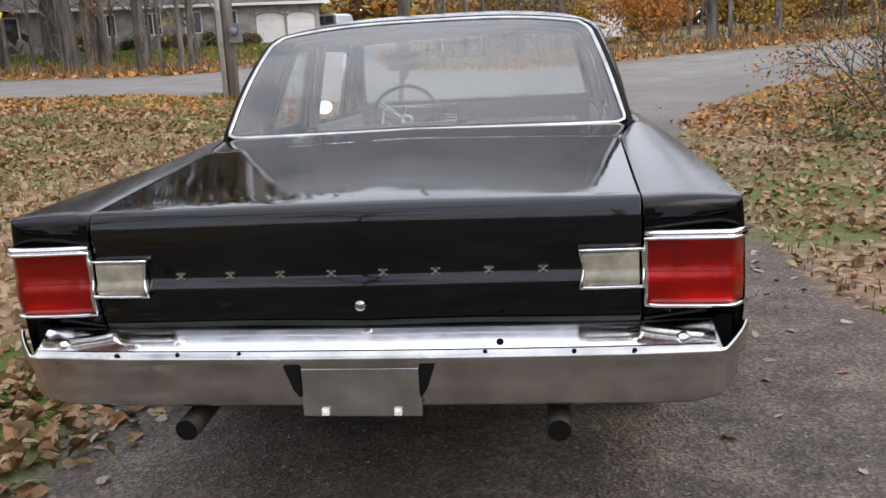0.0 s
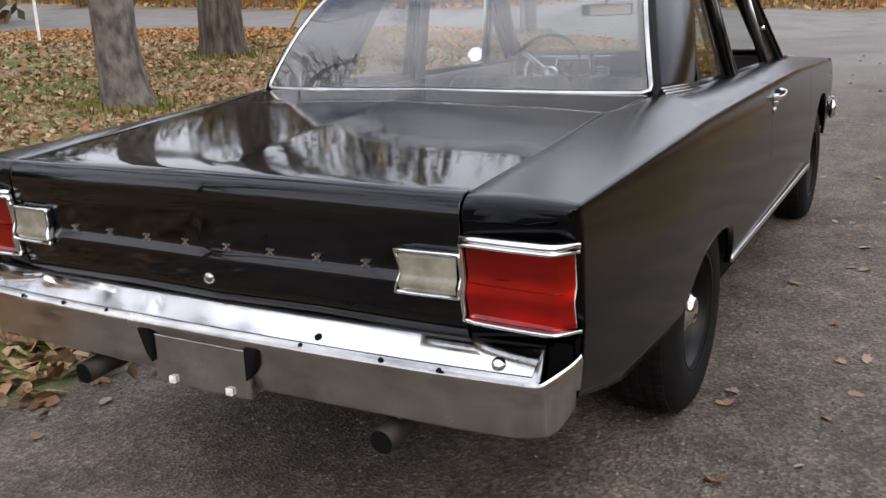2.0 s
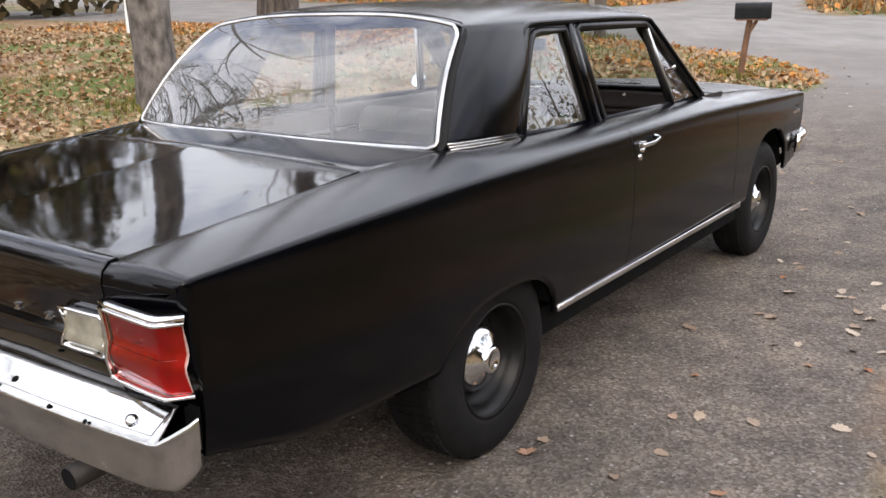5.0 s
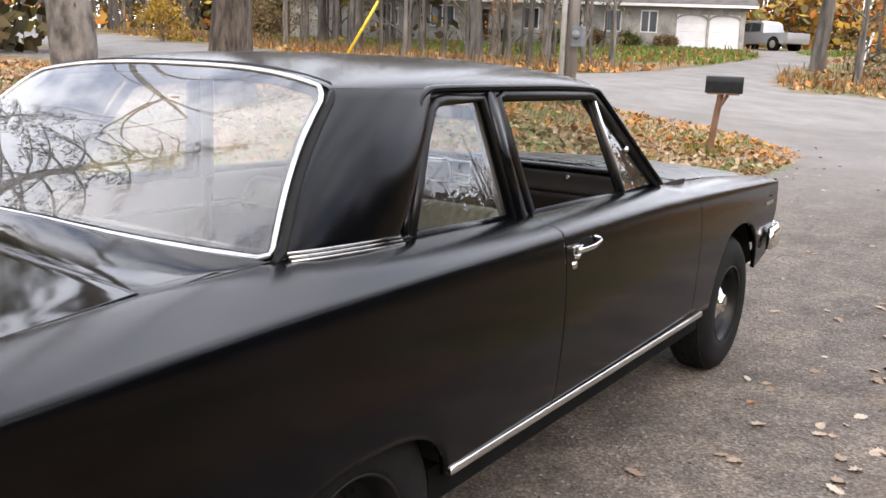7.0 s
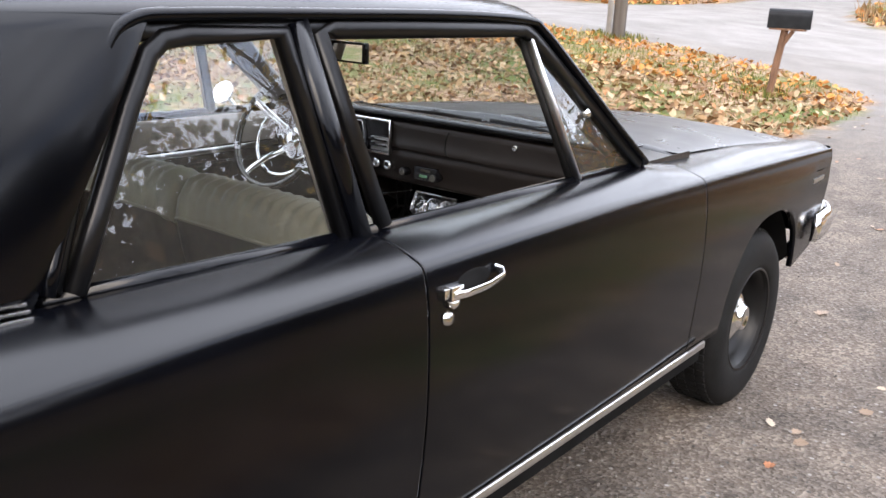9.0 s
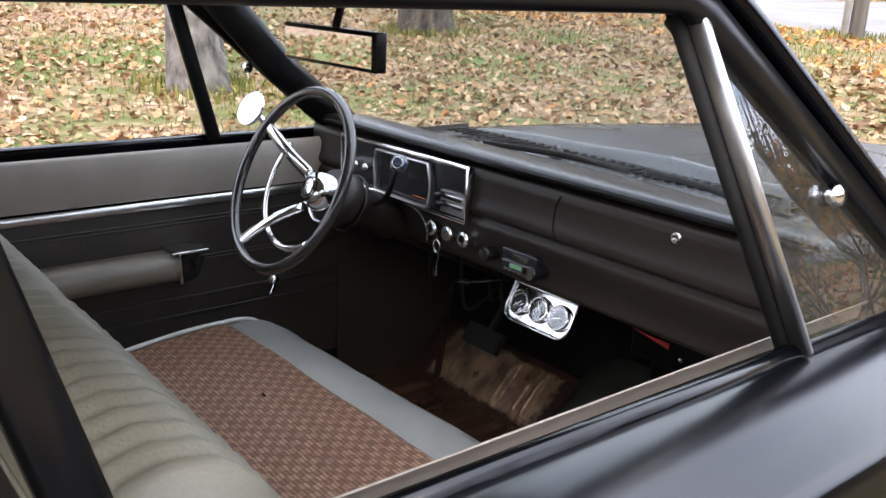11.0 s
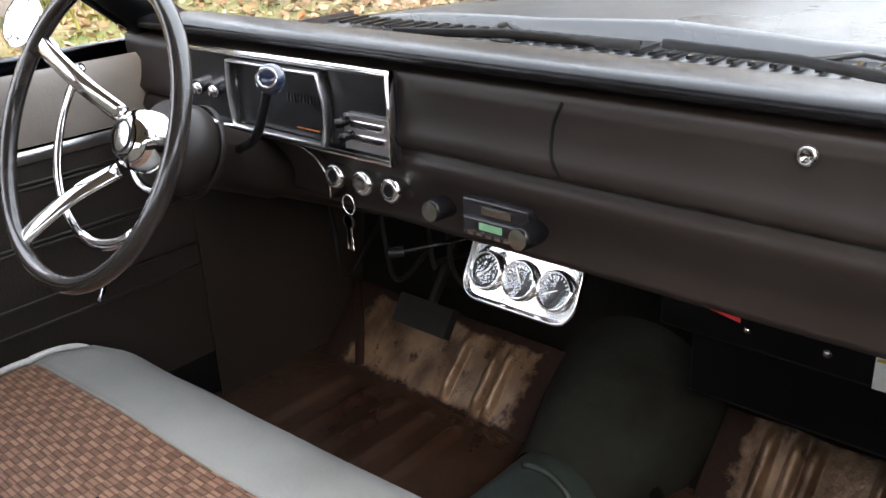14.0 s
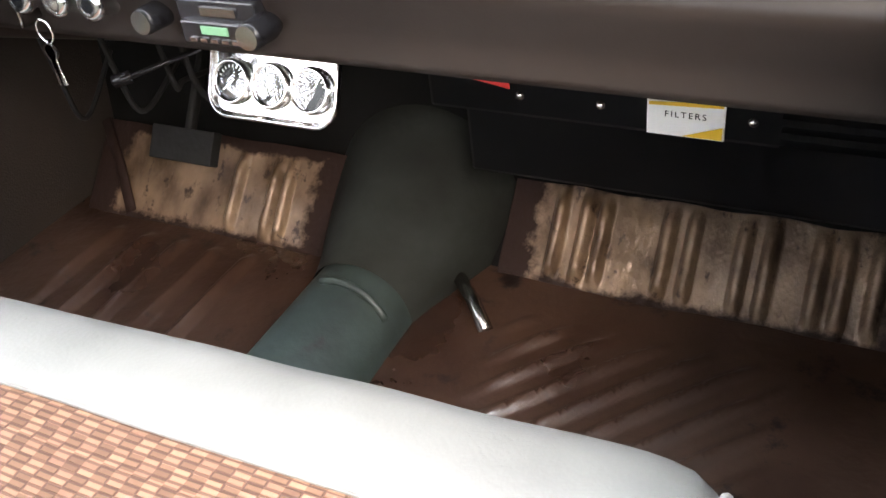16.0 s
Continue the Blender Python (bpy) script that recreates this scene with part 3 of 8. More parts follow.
TAIL = [(0.118, 0.962), (0.092, 0.958), (0.076, 0.942), (0.070, 0.915), (0.074, 0.86), (0.084, 0.800), (0.083, 0.782), (0.072, 0.771), (0.074, 0.755), (0.086, 0.70), (0.098, 0.66), (0.112, 0.640)]


def lamp_y(x, z):
    """The tail panel's face."""
    return float(np.interp(z, [p[1] for p in reversed(TAIL)], [p[0] for p in reversed(TAIL)])) + tail_y(x)


def side_panel(name, y0, y1, s, material, label="", ny=40):
    fs = span(0, 1, 8)

    def column(y):
        xc, zc = smooth_interp(y, Y_ST, X_CREASE), smooth_interp(y, Y_ST, Z_CREASE)
        xi, zi = inner_edge(y)
        pts = [(xi + (xc - xi) * f, zi + (zc - zi) * f**1.35 + 0.005 * math.sin(math.pi * f)) for f in fs]
        for z in [zc - d for d in (0.0015, 0.005, 0.010, 0.018, 0.032, 0.050, 0.080)] + [0.825, 0.775]:
            pts.append((side_x(y, z), z))
        zb = bottom_z(y)
        for z in span(0.775, zb, 12)[1:]:
            pts.append((side_x(y, z), z))
        pts.append((side_x(y, zb) - 0.018, zb + 0.002))
        return pts

    ys = sorted(set(span(y0, y1, ny)) | {y0 + 0.003, y1 - 0.003} | {h + k for h, r in ((HUB_R, 0.365), (HUB_F, 0.40)) for k in [r * c for c in (-1, -.995, -.98, -.95, -.9, .9, .95, .98, .995, 1)] if y0 < h + k < y1})
    bm = bmesh.new()
    rows = [[bm.verts.new((s * x, front_lean(y, z), z)) for x, z in column(y)] for y in ys]
    if name == "quarter_panel":
        # the tail end rolls over into the lamp panel
        pts = column(ys[0])[:-1]
        for d in (0.002, 0.004, 0.010, 0.020, 0.034, 0.047):
            ring = []
            for i, (x, z) in enumerate(pts):
                wx = min(1, max(0, (i - 5.5) / 3.5))
                x2, z2 = x - d * wx * (0.55 if z > 0.6 else 0.3), z - d * (1 - wx * 0.9 if i < 10 else 0.0)
                ring.append(bm.verts.new((s * x2, lamp_y(x2, z - 0.047) + (ys[0] - lamp_y(x2, z - 0.047)) * interp(d, [0, 0.004, 0.020, 0.047], [1, 0.458, 0.125, 0]), z2)))
            rows.insert(0, ring + [bm.verts.new((s * 0.70, ring[-1].co.y, ring[-1].co.z))])
        last = rows[0]
        mid = [bm.verts.new((s * 0.690, lamp_y(0.69, v.co.z), v.co.z)) for v in last]
        for i in range(len(last) - 2):
            bm.faces.new((last[i], last[i + 1], mid[i + 1], mid[i]))
    for a, b in zip(rows, rows[1:]):
        for i in range(len(a) - 1):
            bm.faces.new((a[i], a[i + 1], b[i + 1], b[i]))
    return part(name, bm, material, car, label, solid=0.004)


def tail_strip(bm, xs, drop=0.0):
    zs = lambda x: 0.006 * (1 - min(1, abs(x) / 0.68)) - drop
    return surf(lambda x, k: (x, TAIL[k][0] + tail_y(x), TAIL[k][1] + (zs(x) if k < 4 else 0)), xs, range(len(TAIL)), bm)


def lid_z(x, y):
    f = (y - 0.118) / 0.815
    return 0.962 + 0.068 * f - 0.012 * f * (1 - f) + 0.017 * f**0.6 * (1 - min(1, abs(x) / 0.66)) - 0.005 * (abs(x) / 0.68) ** 6 + 0.006 * (1 - min(1, abs(x) / 0.68)) * (1 - f)


panel = {}
for s in (1, -1):
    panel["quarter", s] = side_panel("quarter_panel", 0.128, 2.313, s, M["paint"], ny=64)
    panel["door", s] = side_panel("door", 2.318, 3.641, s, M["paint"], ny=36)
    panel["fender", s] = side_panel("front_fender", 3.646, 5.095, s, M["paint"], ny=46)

# trunk lid: top and tail face in one pressing, with a low ridge along the middle
bm = bmesh.new()
LID_X = [-0.683] + span(-0.680, 0.680, 61) + [0.683]
tail_strip(bm, LID_X)
surf(lambda x, y: (x * (inner_edge(y)[0] - 0.005) / 0.683, y + tail_y(x) * (1 if y < 0.2 else 0), lid_z(x, y)), LID_X, [0.118, 0.15] + span(0.2, 0.926, 24), bm)
bmesh.ops.remove_doubles(bm, verts=bm.verts, dist=0.002)
lid = part("trunk_lid", bm, M["paint_deck"], car, "black trunk lid with a low centre ridge", solid=0.004)
# deck between lid and rear window
bm = bmesh.new()
surf(lambda u, f: (u * (0.693 + 0.045 * f), 0.933 + f * (0.225 + 0.11 * abs(u) ** 2.5), 1.029 + f * 0.016 + 0.014 * (1 - abs(u)) - 0.010 * abs(u) ** 6 * (1 - f)), span(-1, 1, 41), span(0, 1, 8), bm)
part("rear_deck", bm, M["paint_deck"], car, solid=0.004)

# ---- roof and pillars ----
R_Y = [1.50, 1.60, 1.75, 1.95, 2.3, 2.7, 2.97, 3.10]


def roof_half(y):
    return smooth_interp(y, R_Y, [0.605, 0.628, 0.648, 0.656, 0.660, 0.658, 0.650, 0.625])


def roof_place(u, f, lift=0.0):
    yr, yf = 1.615 - 0.065 * u * u, 3.085 - 0.075 * u * u
    y = yr + (yf - yr) * f
    ze = smooth_interp(y, R_Y, [1.400, 1.402, 1.400, 1.400, 1.402, 1.403, 1.400, 1.392])
    zc = smooth_interp(y, R_Y, [1.430, 1.446, 1.470, 1.484, 1.490, 1.484, 1.464, 1.442])
    a = min(1, abs(u))
    return (u * roof_half(y), y, ze + (zc - ze) * (1 - a**3.2) ** 0.62 + lift)


us = [-1, -0.995, -0.98, -0.95, -0.9] + span(-0.82, 0.82, 25) + [0.9, 0.95, 0.98, 0.995, 1]
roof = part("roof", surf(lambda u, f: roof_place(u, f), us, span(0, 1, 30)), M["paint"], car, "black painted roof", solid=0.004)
part("headliner", surf(lambda u, f: roof_place(u * 0.97, 0.02 + 0.96 * f, -0.03), us[2:-2], span(0, 1, 12)), M["headliner"], roof, "pale fabric headliner")


def glass_x(z):
    return 0.745 - 0.263 * (z - 1.01)


def pillar_c(s):
    def at(u, v):
        b0, t0 = Vector((0.737, 1.235, 1.046)), Vector((0.618, 1.55, 1.402))
        b1, t1 = Vector((0.757, 1.665, 1.028)), Vector((0.656, 1.93, 1.400))
        e0, e1 = b0.lerp(t0, v), b1.lerp(t1, v)
        e0 += Vector((0.012, 0.006, 0.012)) * math.sin(math.pi * v)
        p = e0.lerp(e1, u)
        swell = math.sin(math.pi * u) ** 0.8 * 0.022 + 0.014 * math.sin(math.pi * v) * u
        p += Vector((1, -0.55 * (1 - u), 0.15)) * swell
        return (s * p.x, p.y, p.z)
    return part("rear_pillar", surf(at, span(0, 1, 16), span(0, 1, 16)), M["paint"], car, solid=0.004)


for s in (1, -1):
    pil = pillar_c(s)
    # bright moulding at the foot of the pillar
    bm = bmesh.new()
    for k in (-1, 0, 1):
        o, h = s * -0.007 * k, 0.008 * k
        sweep(bm, [(s * 0.762 + o, 1.262, 1.050 + h), (s * 0.776 + o, 1.36, 1.047 + h), (s * 0.778 + o, 1.50, 1.041 + h), (s * 0.772 + o, 1.655, 1.034 + h)], rect_profile(0.0075, 0.012, 0.4), up=(s * 0.7, 0, 0.7))
    part("pillar_moulding", bm, M["chrome_dull"], pil, "ribbed bright moulding")


# rear window
def back_edge(u, f):
    base = Vector((u * 0.733, 1.155 + 0.082 * abs(u) ** 2.5, 1.047 + 0.008 * (1 - abs(u))))
    top = Vector((u * 0.612, 1.612 - 0.062 * u * u, 1.446 - 0.044 * abs(u) ** 3))
    p = base.lerp(top, f)
    k = 0.030 * math.sin(math.pi * f)
    return p + Vector((0, -k * 0.66, k * 0.75))


rw = part("rear_window", surf(lambda u, f: back_edge(u, f), span(-0.985, 0.985, 25), span(0.02, 0.98, 15)), M["backlight"], car, "slightly hazy curved rear window")
rw.visible_shadow = False
loop = [back_edge(u, 0) for u in span(-0.96, 0.96, 30)] + [back_edge(0.995, 0.02)] + [back_edge(1, f) for f in span(0.05, 0.90, 16)] + [back_edge(0.985, 0.955)] + [back_edge(u, 1) for u in span(0.95, -0.95, 30)] + [back_edge(-0.985, 0.955)] + [back_edge(-1, f) for f in span(0.90, 0.05, 16)] + [back_edge(-0.995, 0.02)]
bm = bmesh.new()
sweep(bm, loop, rect_profile(0.015, 0.012), up=(0, -0.66, 0.75), closed=True)
part("window_trim", bm, M["chrome_dull"], rw, "bright window surround")
bm = bmesh.new()
sweep(bm, [Vector(p) * 1.0 + Vector((0, 0.010, -0.008)) for p in loop], rect_profile(0.058, 0.010), up=(0, -0.66, 0.75), closed=True)
part("window_seal", bm, M["rubber"], rw)

# windshield
def shield_edge(u, f):
    base = Vector((u * 0.728, 3.625 - 0.165 * abs(u) ** 2.2, 1.004))
    top = Vector((u * 0.615, 3.085 - 0.085 * u * u, 1.440 - 0.045 * abs(u) ** 3))
    p = base.lerp(top, f)
    k = 0.022 * math.sin(math.pi * f)
    return p + Vector((0, k * 0.62, k * 0.78))


ws = part("windshield", surf(lambda u, f: shield_edge(u, f), span(-0.99, 0.99, 25), span(0.01, 0.99, 13)), M["windshield"], car, "curved windshield with a thin pale film")
ws.visible_shadow = False
loop = [shield_edge(u, 0) for u in span(-1, 1, 24)] + [shield_edge(1, f) for f in span(0.06, 0.94, 12)] + [shield_edge(u, 1) for u in span(1, -1, 24)] + [shield_edge(-1, f) for f in span(0.94, 0.06, 12)]
bm = bmesh.new()
sweep(bm, loop, rect_profile(0.034, 0.014), up=(0, 0.62, 0.78), closed=True)
part("windshield_seal", bm, M["trim_black"], ws)


# side window frames, one set a side; the plane of the side glass leans inward
def gl(s, y, z, out=0.0):
    return (s * (glass_x(z) + out), y, z)


def frame_bar(name, s, pts, w, d, material, parent, out=0.0, closed=False, label=""):
    bm = bmesh.new()
    sweep(bm, [gl(s, y, z, out) for y, z in pts], rect_profile(w, d), up=(s, 0, 0.26), closed=closed)
    return part(name, bm, material, parent, label)


QUARTER = [(1.735, 1.03), (1.80, 1.14), (1.875, 1.27), (1.925, 1.345), (1.955, 1.366), (2.0, 1.372), (2.20, 1.374), (2.262, 1.012)]
for s in (1, -1):
    # drip rail from the front pillar over the roof edge to the rear pillar
    rail = curve_points([(3.462, 1.012), (3.31, 1.135), (3.13, 1.285), (3.02, 1.372), (2.955, 1.396), (2.7, 1.406), (2.3, 1.406), (2.0, 1.404), (1.90, 1.396), (1.845, 1.352), (1.775, 1.22), (1.69, 1.04)], 5)
    frame_bar("drip_rail", s, rail, 0.020, 0.030, M["paint"], car, 0.012)
    frame_bar("side_frame", s, [(y - 0.012 if y > 3 else y + (0.014 if y < 1.95 else 0), z - (0.022 if 1.9 < y < 3.05 else 0)) for y, z in rail], 0.034, 0.022, M["trim_black"], car, -0.004)
    # quarter window
    qf = frame_bar("quarter_window_frame", s, QUARTER, 0.032, 0.030, M["trim_black"], car, 0.0)
    bm = bmesh.new()
    ring = [gl(s, y, z, -0.006) for y, z in QUARTER]
    bm.faces.new([bm.verts.new(p) for p in ring])
    q = part("quarter_glass", bm, M["glass"], qf, smooth=False)
    q.visible_shadow = False
    # middle pillar: body post and the door's own frame
    frame_bar("middle_pillar", s, [(2.232, 1.392), (2.302, 1.008)], 0.046, 0.034, M["paint"], car, 0.006)
    df = frame_bar("door_window_frame", s, [(2.370, 1.018), (2.283, 1.372), (2.32, 1.380), (2.95, 1.377), (2.985, 1.36), (3.435, 1.008)], 0.036, 0.026, M["trim_black"], panel["door", s], 0.004)
    # vent window
    frame_bar("vent_divider", s, [(2.968, 1.366), (3.103, 1.010)], 0.010, 0.022, M["alu"], panel["door", s], 0.004, label="bright vent window divider")
    frame_bar("vent_post", s, [(2.972, 1.366), (3.107, 1.010)], 0.030, 0.018, M["rubber"], panel["door", s], -0.018)
    bm = bmesh.new()
    bm.faces.new([bm.verts.new(gl(s, y, z, 0.0)) for y, z in ((2.985, 1.345), (3.415, 1.016), (3.112, 1.016))])
    v = part("vent_glass", bm, M["glass"], panel["door", s], smooth=False)
    v.visible_shadow = False
    # sill along both side windows
    frame_bar("window_sill", s, [(1.67, 1.026), (2.312, 1.008)], 0.030, 0.022, M["paint"], panel["quarter", s], -0.006)
    frame_bar("window_sill", s, [(2.319, 1.008), (3.45, 1.000)], 0.030, 0.022, M["paint"], panel["door", s], -0.006)
    # vent pivot
    bm = bmesh.new()
    lathe(bm, [(0, 0.018), (0.012, 0.016), (0.013, 0.004), (0.010, 0)], axis_pose(gl(s, 3.187, 1.165), (s, 0, 0.26)), 12)
    part("vent_latch", bm, M["chrome"], panel["door", s])
    # front pillar, inner side
    bm = bmesh.new()
    sweep(bm, [(s * 0.700, 3.47, 1.0), (s * 0.655, 3.24, 1.17), (s * 0.605, 3.03, 1.37)], rect_profile(0.075, 0.05), up=(s, 0.2, 0.26))
    part("front_pillar", bm, M["trim_black"], car)
    # bright sill moulding
    bm = bmesh.new()
    sweep(bm, [(s * 0.895, y, 0.414) for y in span(1.735, 3.745, 12)], rect_profile(0.010, 0.024), up=(0, 0, 1))
    part("sill_moulding", bm, M["alu"], car, "bright sill moulding")
    # sill underside
    bm = bmesh.new()
    box(bm, (s * 0.76, 1.72, 0.30), (s * 0.835, 3.88, 0.405))
    part("sill", bm, M["dark"], car, smooth=False)
    # door handle: pivot block, slim pull bar, return at the far end, dark disc as the scoop's shade
    x0 = side_x(2.42, 0.925)
    bm = bmesh.new()
    for lo, hi in (((x0 - 0.006, 2.364, 0.908), (x0 + 0.022, 2.398, 0.936)), ((x0 + 0.000, 2.356, 0.912), (x0 + 0.012, 2.371, 0.932))):
        box(bm, (s * lo[0], lo[1], lo[2]), (s * hi[0], hi[1], hi[2]))
    sweep(bm, [(s * (x0 + 0.020), 2.371, 0.918), (s * (x0 + 0.030), 2.406, 0.920), (s * (x0 + 0.032), 2.466, 0.922), (s * (x0 + 0.028), 2.516, 0.928), (s * (x0 + 0.016), 2.529, 0.933), (s * (x0 + 0.000), 2.526, 0.936)], rect_profile(0.009, 0.020, 0.4), up=(s * 0.5, 0, 1))
    h = part("door_handle", bm, M["chrome"], panel["door", s], "slim chrome pull handle", bevel=0.003)
    bm = bmesh.new()
    lathe(bm, [(0, 0.016), (0.010, 0.014), (0.012, 0.0)], axis_pose((s * (x0 + 0.006), 2.383, 0.902), (s, 0, -0.3)), 14)
    part("push_button", bm, M["chrome"], h)
    # near-black disc behind the bar, its colour standing in for the scoop's shadow
    bm = bmesh.new()
    lathe(bm, [(0, 0.0015), (0.030, 0.0018), (0.042, 0.0030), (0.046, 0.0005)], axis_pose((s * (x0 + 0.0005), 2.458, 0.930), (s, 0, 0.25)) @ Matrix.Diagonal((1.15, 0.42, 0.6, 1)), 28)
    part("handle_scoop", bm, M["dark"], h)
    bm = bmesh.new()
    x1 = side_x(2.371, 0.872)
    lathe(bm, [(0, 0.010), (0.011, 0.009), (0.015, 0.0)], axis_pose((s * x1, 2.371, 0.872), (s, 0, 0.05)), 16)
    part("door_lock", bm, M["chrome_dull"], panel["door", s])

# cowl, hood and front closure
cowl = part("cowl", surf(lambda u, f: (u * (0.722 - 0.02 * f), 3.64 - 0.165 * abs(u) ** 2.2 * (1 - f) + 0.15 * f, 0.996 + 0.006 * f - 0.02 * abs(u) ** 4), span(-1, 1, 33), span(0, 1, 5)), M["paint_hood"], car, solid=0.004)
bm = bmesh.new()
for i in range(44):
    x = -0.60 + 1.2 * i / 43
    box(bm, (x - 0.005, 3.70, 1.003), (x + 0.005, 3.765, 1.0085))
part("cowl_louvre", bm, M["paint_deck"], cowl, smooth=False)["kind"] = "stuff"
hood = part("hood", surf(lambda u, f: (u * 0.692, 3.795 + 1.28 * max(f, 0), (0.95 if f < 0 else 1.004) - 0.028 * f - 0.062 * f * f + 0.012 * (1 - abs(u) ** 2) - 0.022 * abs(u) ** 5 + 0.010 * max(0, 1 - abs(u) * 3.2) ** 0.8), span(-1, 1, 41), [-0.001] + span(0, 1, 24)), M["paint_hood"], car, "chalky black hood with a low raised centre", solid=0.004)
bm = bmesh.new()
surf(lambda x, f: (x, 5.075 - 0.10 * f, 0.90 - 0.36 * f), span(-0.83, 0.83, 20), span(0, 1, 6), bm)
part("front_panel", bm, M["dark"], car, solid=0.004)

# ---- tail lamps, letters, bumpers ----
for s in (1, -1):
    y_at = lamp_y

    def lens_at(u, z, out=0.0):
        """Plan of the lens: it stands out to a soft peak, then falls back to the flank."""
        return (s * u, y_at(u, z) + interp(u, [0.687, 0.700, 0.877, 0.889, 0.924], [-0.008, -0.013, -0.041, -0.041, -0.004]) - out, z)

    us_l = span(0.697, 0.872, 9) + [0.879, 0.884, 0.890, 0.898, 0.908, 0.919]
    lamp = part("tail_lamp", surf(lambda u, z: lens_at(u, z, 0.006 * math.sin(math.pi * (z - 0.705) / 0.165)), us_l, span(0.708, 0.862, 8)), M["red_lens"], car, "wide red tail lamp lens")
    lamp.visible_shadow = False

    def bowl(u, z):
        """Reflector behind the lens: deepest round the bulb, shallow at its rim."""
        a, b = (u - 0.697) / 0.222, (z - 0.708) / 0.154
        stand = y_at(u, z) - lens_at(u, z)[1]
        return (s * u, y_at(u, z) - stand * (0.88 - 0.70 * max(0, math.sin(math.pi * a) * math.sin(math.pi * b)) ** 0.5), z)
    part("reflector", surf(bowl, us_l, span(0.708, 0.862, 12)), M["lamp_bowl"], lamp, "dull silver reflector behind the lens")
    edge_u = span(0.690, 0.872, 7) + [0.881, 0.888, 0.896, 0.923]
    bm = bmesh.new()
    sweep(bm, [lens_at(u, 0.867, 0.004) for u in reversed(edge_u)] + [lens_at(0.690, z, 0.004) for z in span(0.855, 0.715, 5)] + [lens_at(u, 0.703, 0.004) for u in edge_u], rect_profile(0.008, 0.024, 0.3), up=(s * 0.25, -1, 0))
    part("lamp_bezel", bm, M["chrome"], lamp, "chrome lamp surround")
    bm = bmesh.new()
    sweep(bm, [lens_at(u, 0.878, 0.0) for u in edge_u], rect_profile(0.024, 0.014, 0.3), up=(0, -0.2, 1))
    part("lamp_cap", bm, M["chrome"], lamp)
    bm = bmesh.new()
    sweep(bm, [lens_at(u, 0.786, 0.0075) for u in us_l[:-1]], rect_profile(0.0025, 0.003), up=(s * 0.25, -1, 0))
    part("lens_rib", bm, M["red_rib"], lamp)
    rev = part("reversing_lamp", surf(lambda x, z: (s * x, y_at(x, z) - 0.010 - 0.010 * math.sin(math.pi * (z - 0.75) / 0.094), z), span(0.545, 0.676, 6), span(0.757, 0.838, 7)), M["clear_lens"], car, "clear reversing lamp", solid=0.006)
    loop = [(x, 0.842) for x in span(0.537, 0.684, 5)] + [(0.684 + 0.003 * math.sin(math.pi * k), 0.842 - 0.090 * k) for k in span(0.1, 0.9, 6)] + [(x, 0.752) for x in span(0.684, 0.537, 5)] + [(0.537 + 0.010 * math.sin(math.pi * k), 0.752 + 0.090 * k) for k in span(0.1, 0.9, 6)]
    bm = bmesh.new()
    sweep(bm, [(s * x, y_at(x, z) - 0.014, z) for x, z in loop], rect_profile(0.007, 0.022, 0.3), up=(0, -1, 0), closed=True)
    part("lamp_bezel", bm, M["chrome"], rev, "chrome lamp surround")

# row of eight small bright marks across the tail, drawn as plain shapes
for i in range(8):
    x = -0.456 + i * (0.908 / 7)
    bm = bmesh.new()
    y = 0.0755
    box(bm, (x - 0.011, y, 0.7885), (x + 0.011, y + 0.012, 0.7925))
    box(bm, (x - 0.011, y, 0.8005), (x + 0.011, y + 0.012, 0.8045))
    box(bm, (x - 0.004, y, 0.7885), (x + 0.004, y + 0.012, 0.8045))
    part("tail_mark", bm, M["alu"], lid, smooth=False)
bm = bmesh.new()
lathe(bm, [(0, 0.012), (0.012, 0.011), (0.0145, 0.006), (0.0165, 0.0)], axis_pose((0, 0.078, 0.714), (0, -1, -0.12)), 20)
part("trunk_lock", bm, M["chrome_dull"], lid)
# small near-black discs on the lid, dark colour in place of shaded holes
for x, z, r in ((0.185, 0.835, 0.006), (0.13, 0.748, 0.004)):
    bm = bmesh.new()
    lathe(bm, [(0, 0.003), (r, 0.002), (r, 0)], axis_pose((x, 0.0745, z), (0, -1, 0)), 10)
    part("emblem_hole", bm, M["dark"], lid)


def bumper_path(inset=0.0):
    pts = [(-0.930 + inset, 0.110), (-0.918 + inset, 0.090), (-0.884 + inset, 0.052), (-0.862, 0.038), (-0.80, 0.031), (-0.6, 0.018), (-0.3, 0.010), (0, 0.008), (0.3, 0.010), (0.6, 0.018), (0.80, 0.031), (0.862, 0.038), (0.884 - inset, 0.052), (0.918 - inset, 0.090), (0.930 - inset, 0.110)]
    return [(x, y, 0) for x, y in curve_points(pts, 22)]


# rear bumper: sloping upper face, upright lower face, ends that rise and wrap round
RB = [(0.088, 0.655), (0.070, 0.652), (0.012, 0.614), (0.000, 0.606), (-0.004, 0.596), (0.008, 0.58), (0.022, 0.53), (0.030, 0.475), (0.044, 0.462), (0.060, 0.465)]
bm = bmesh.new()
line = bumper_path()


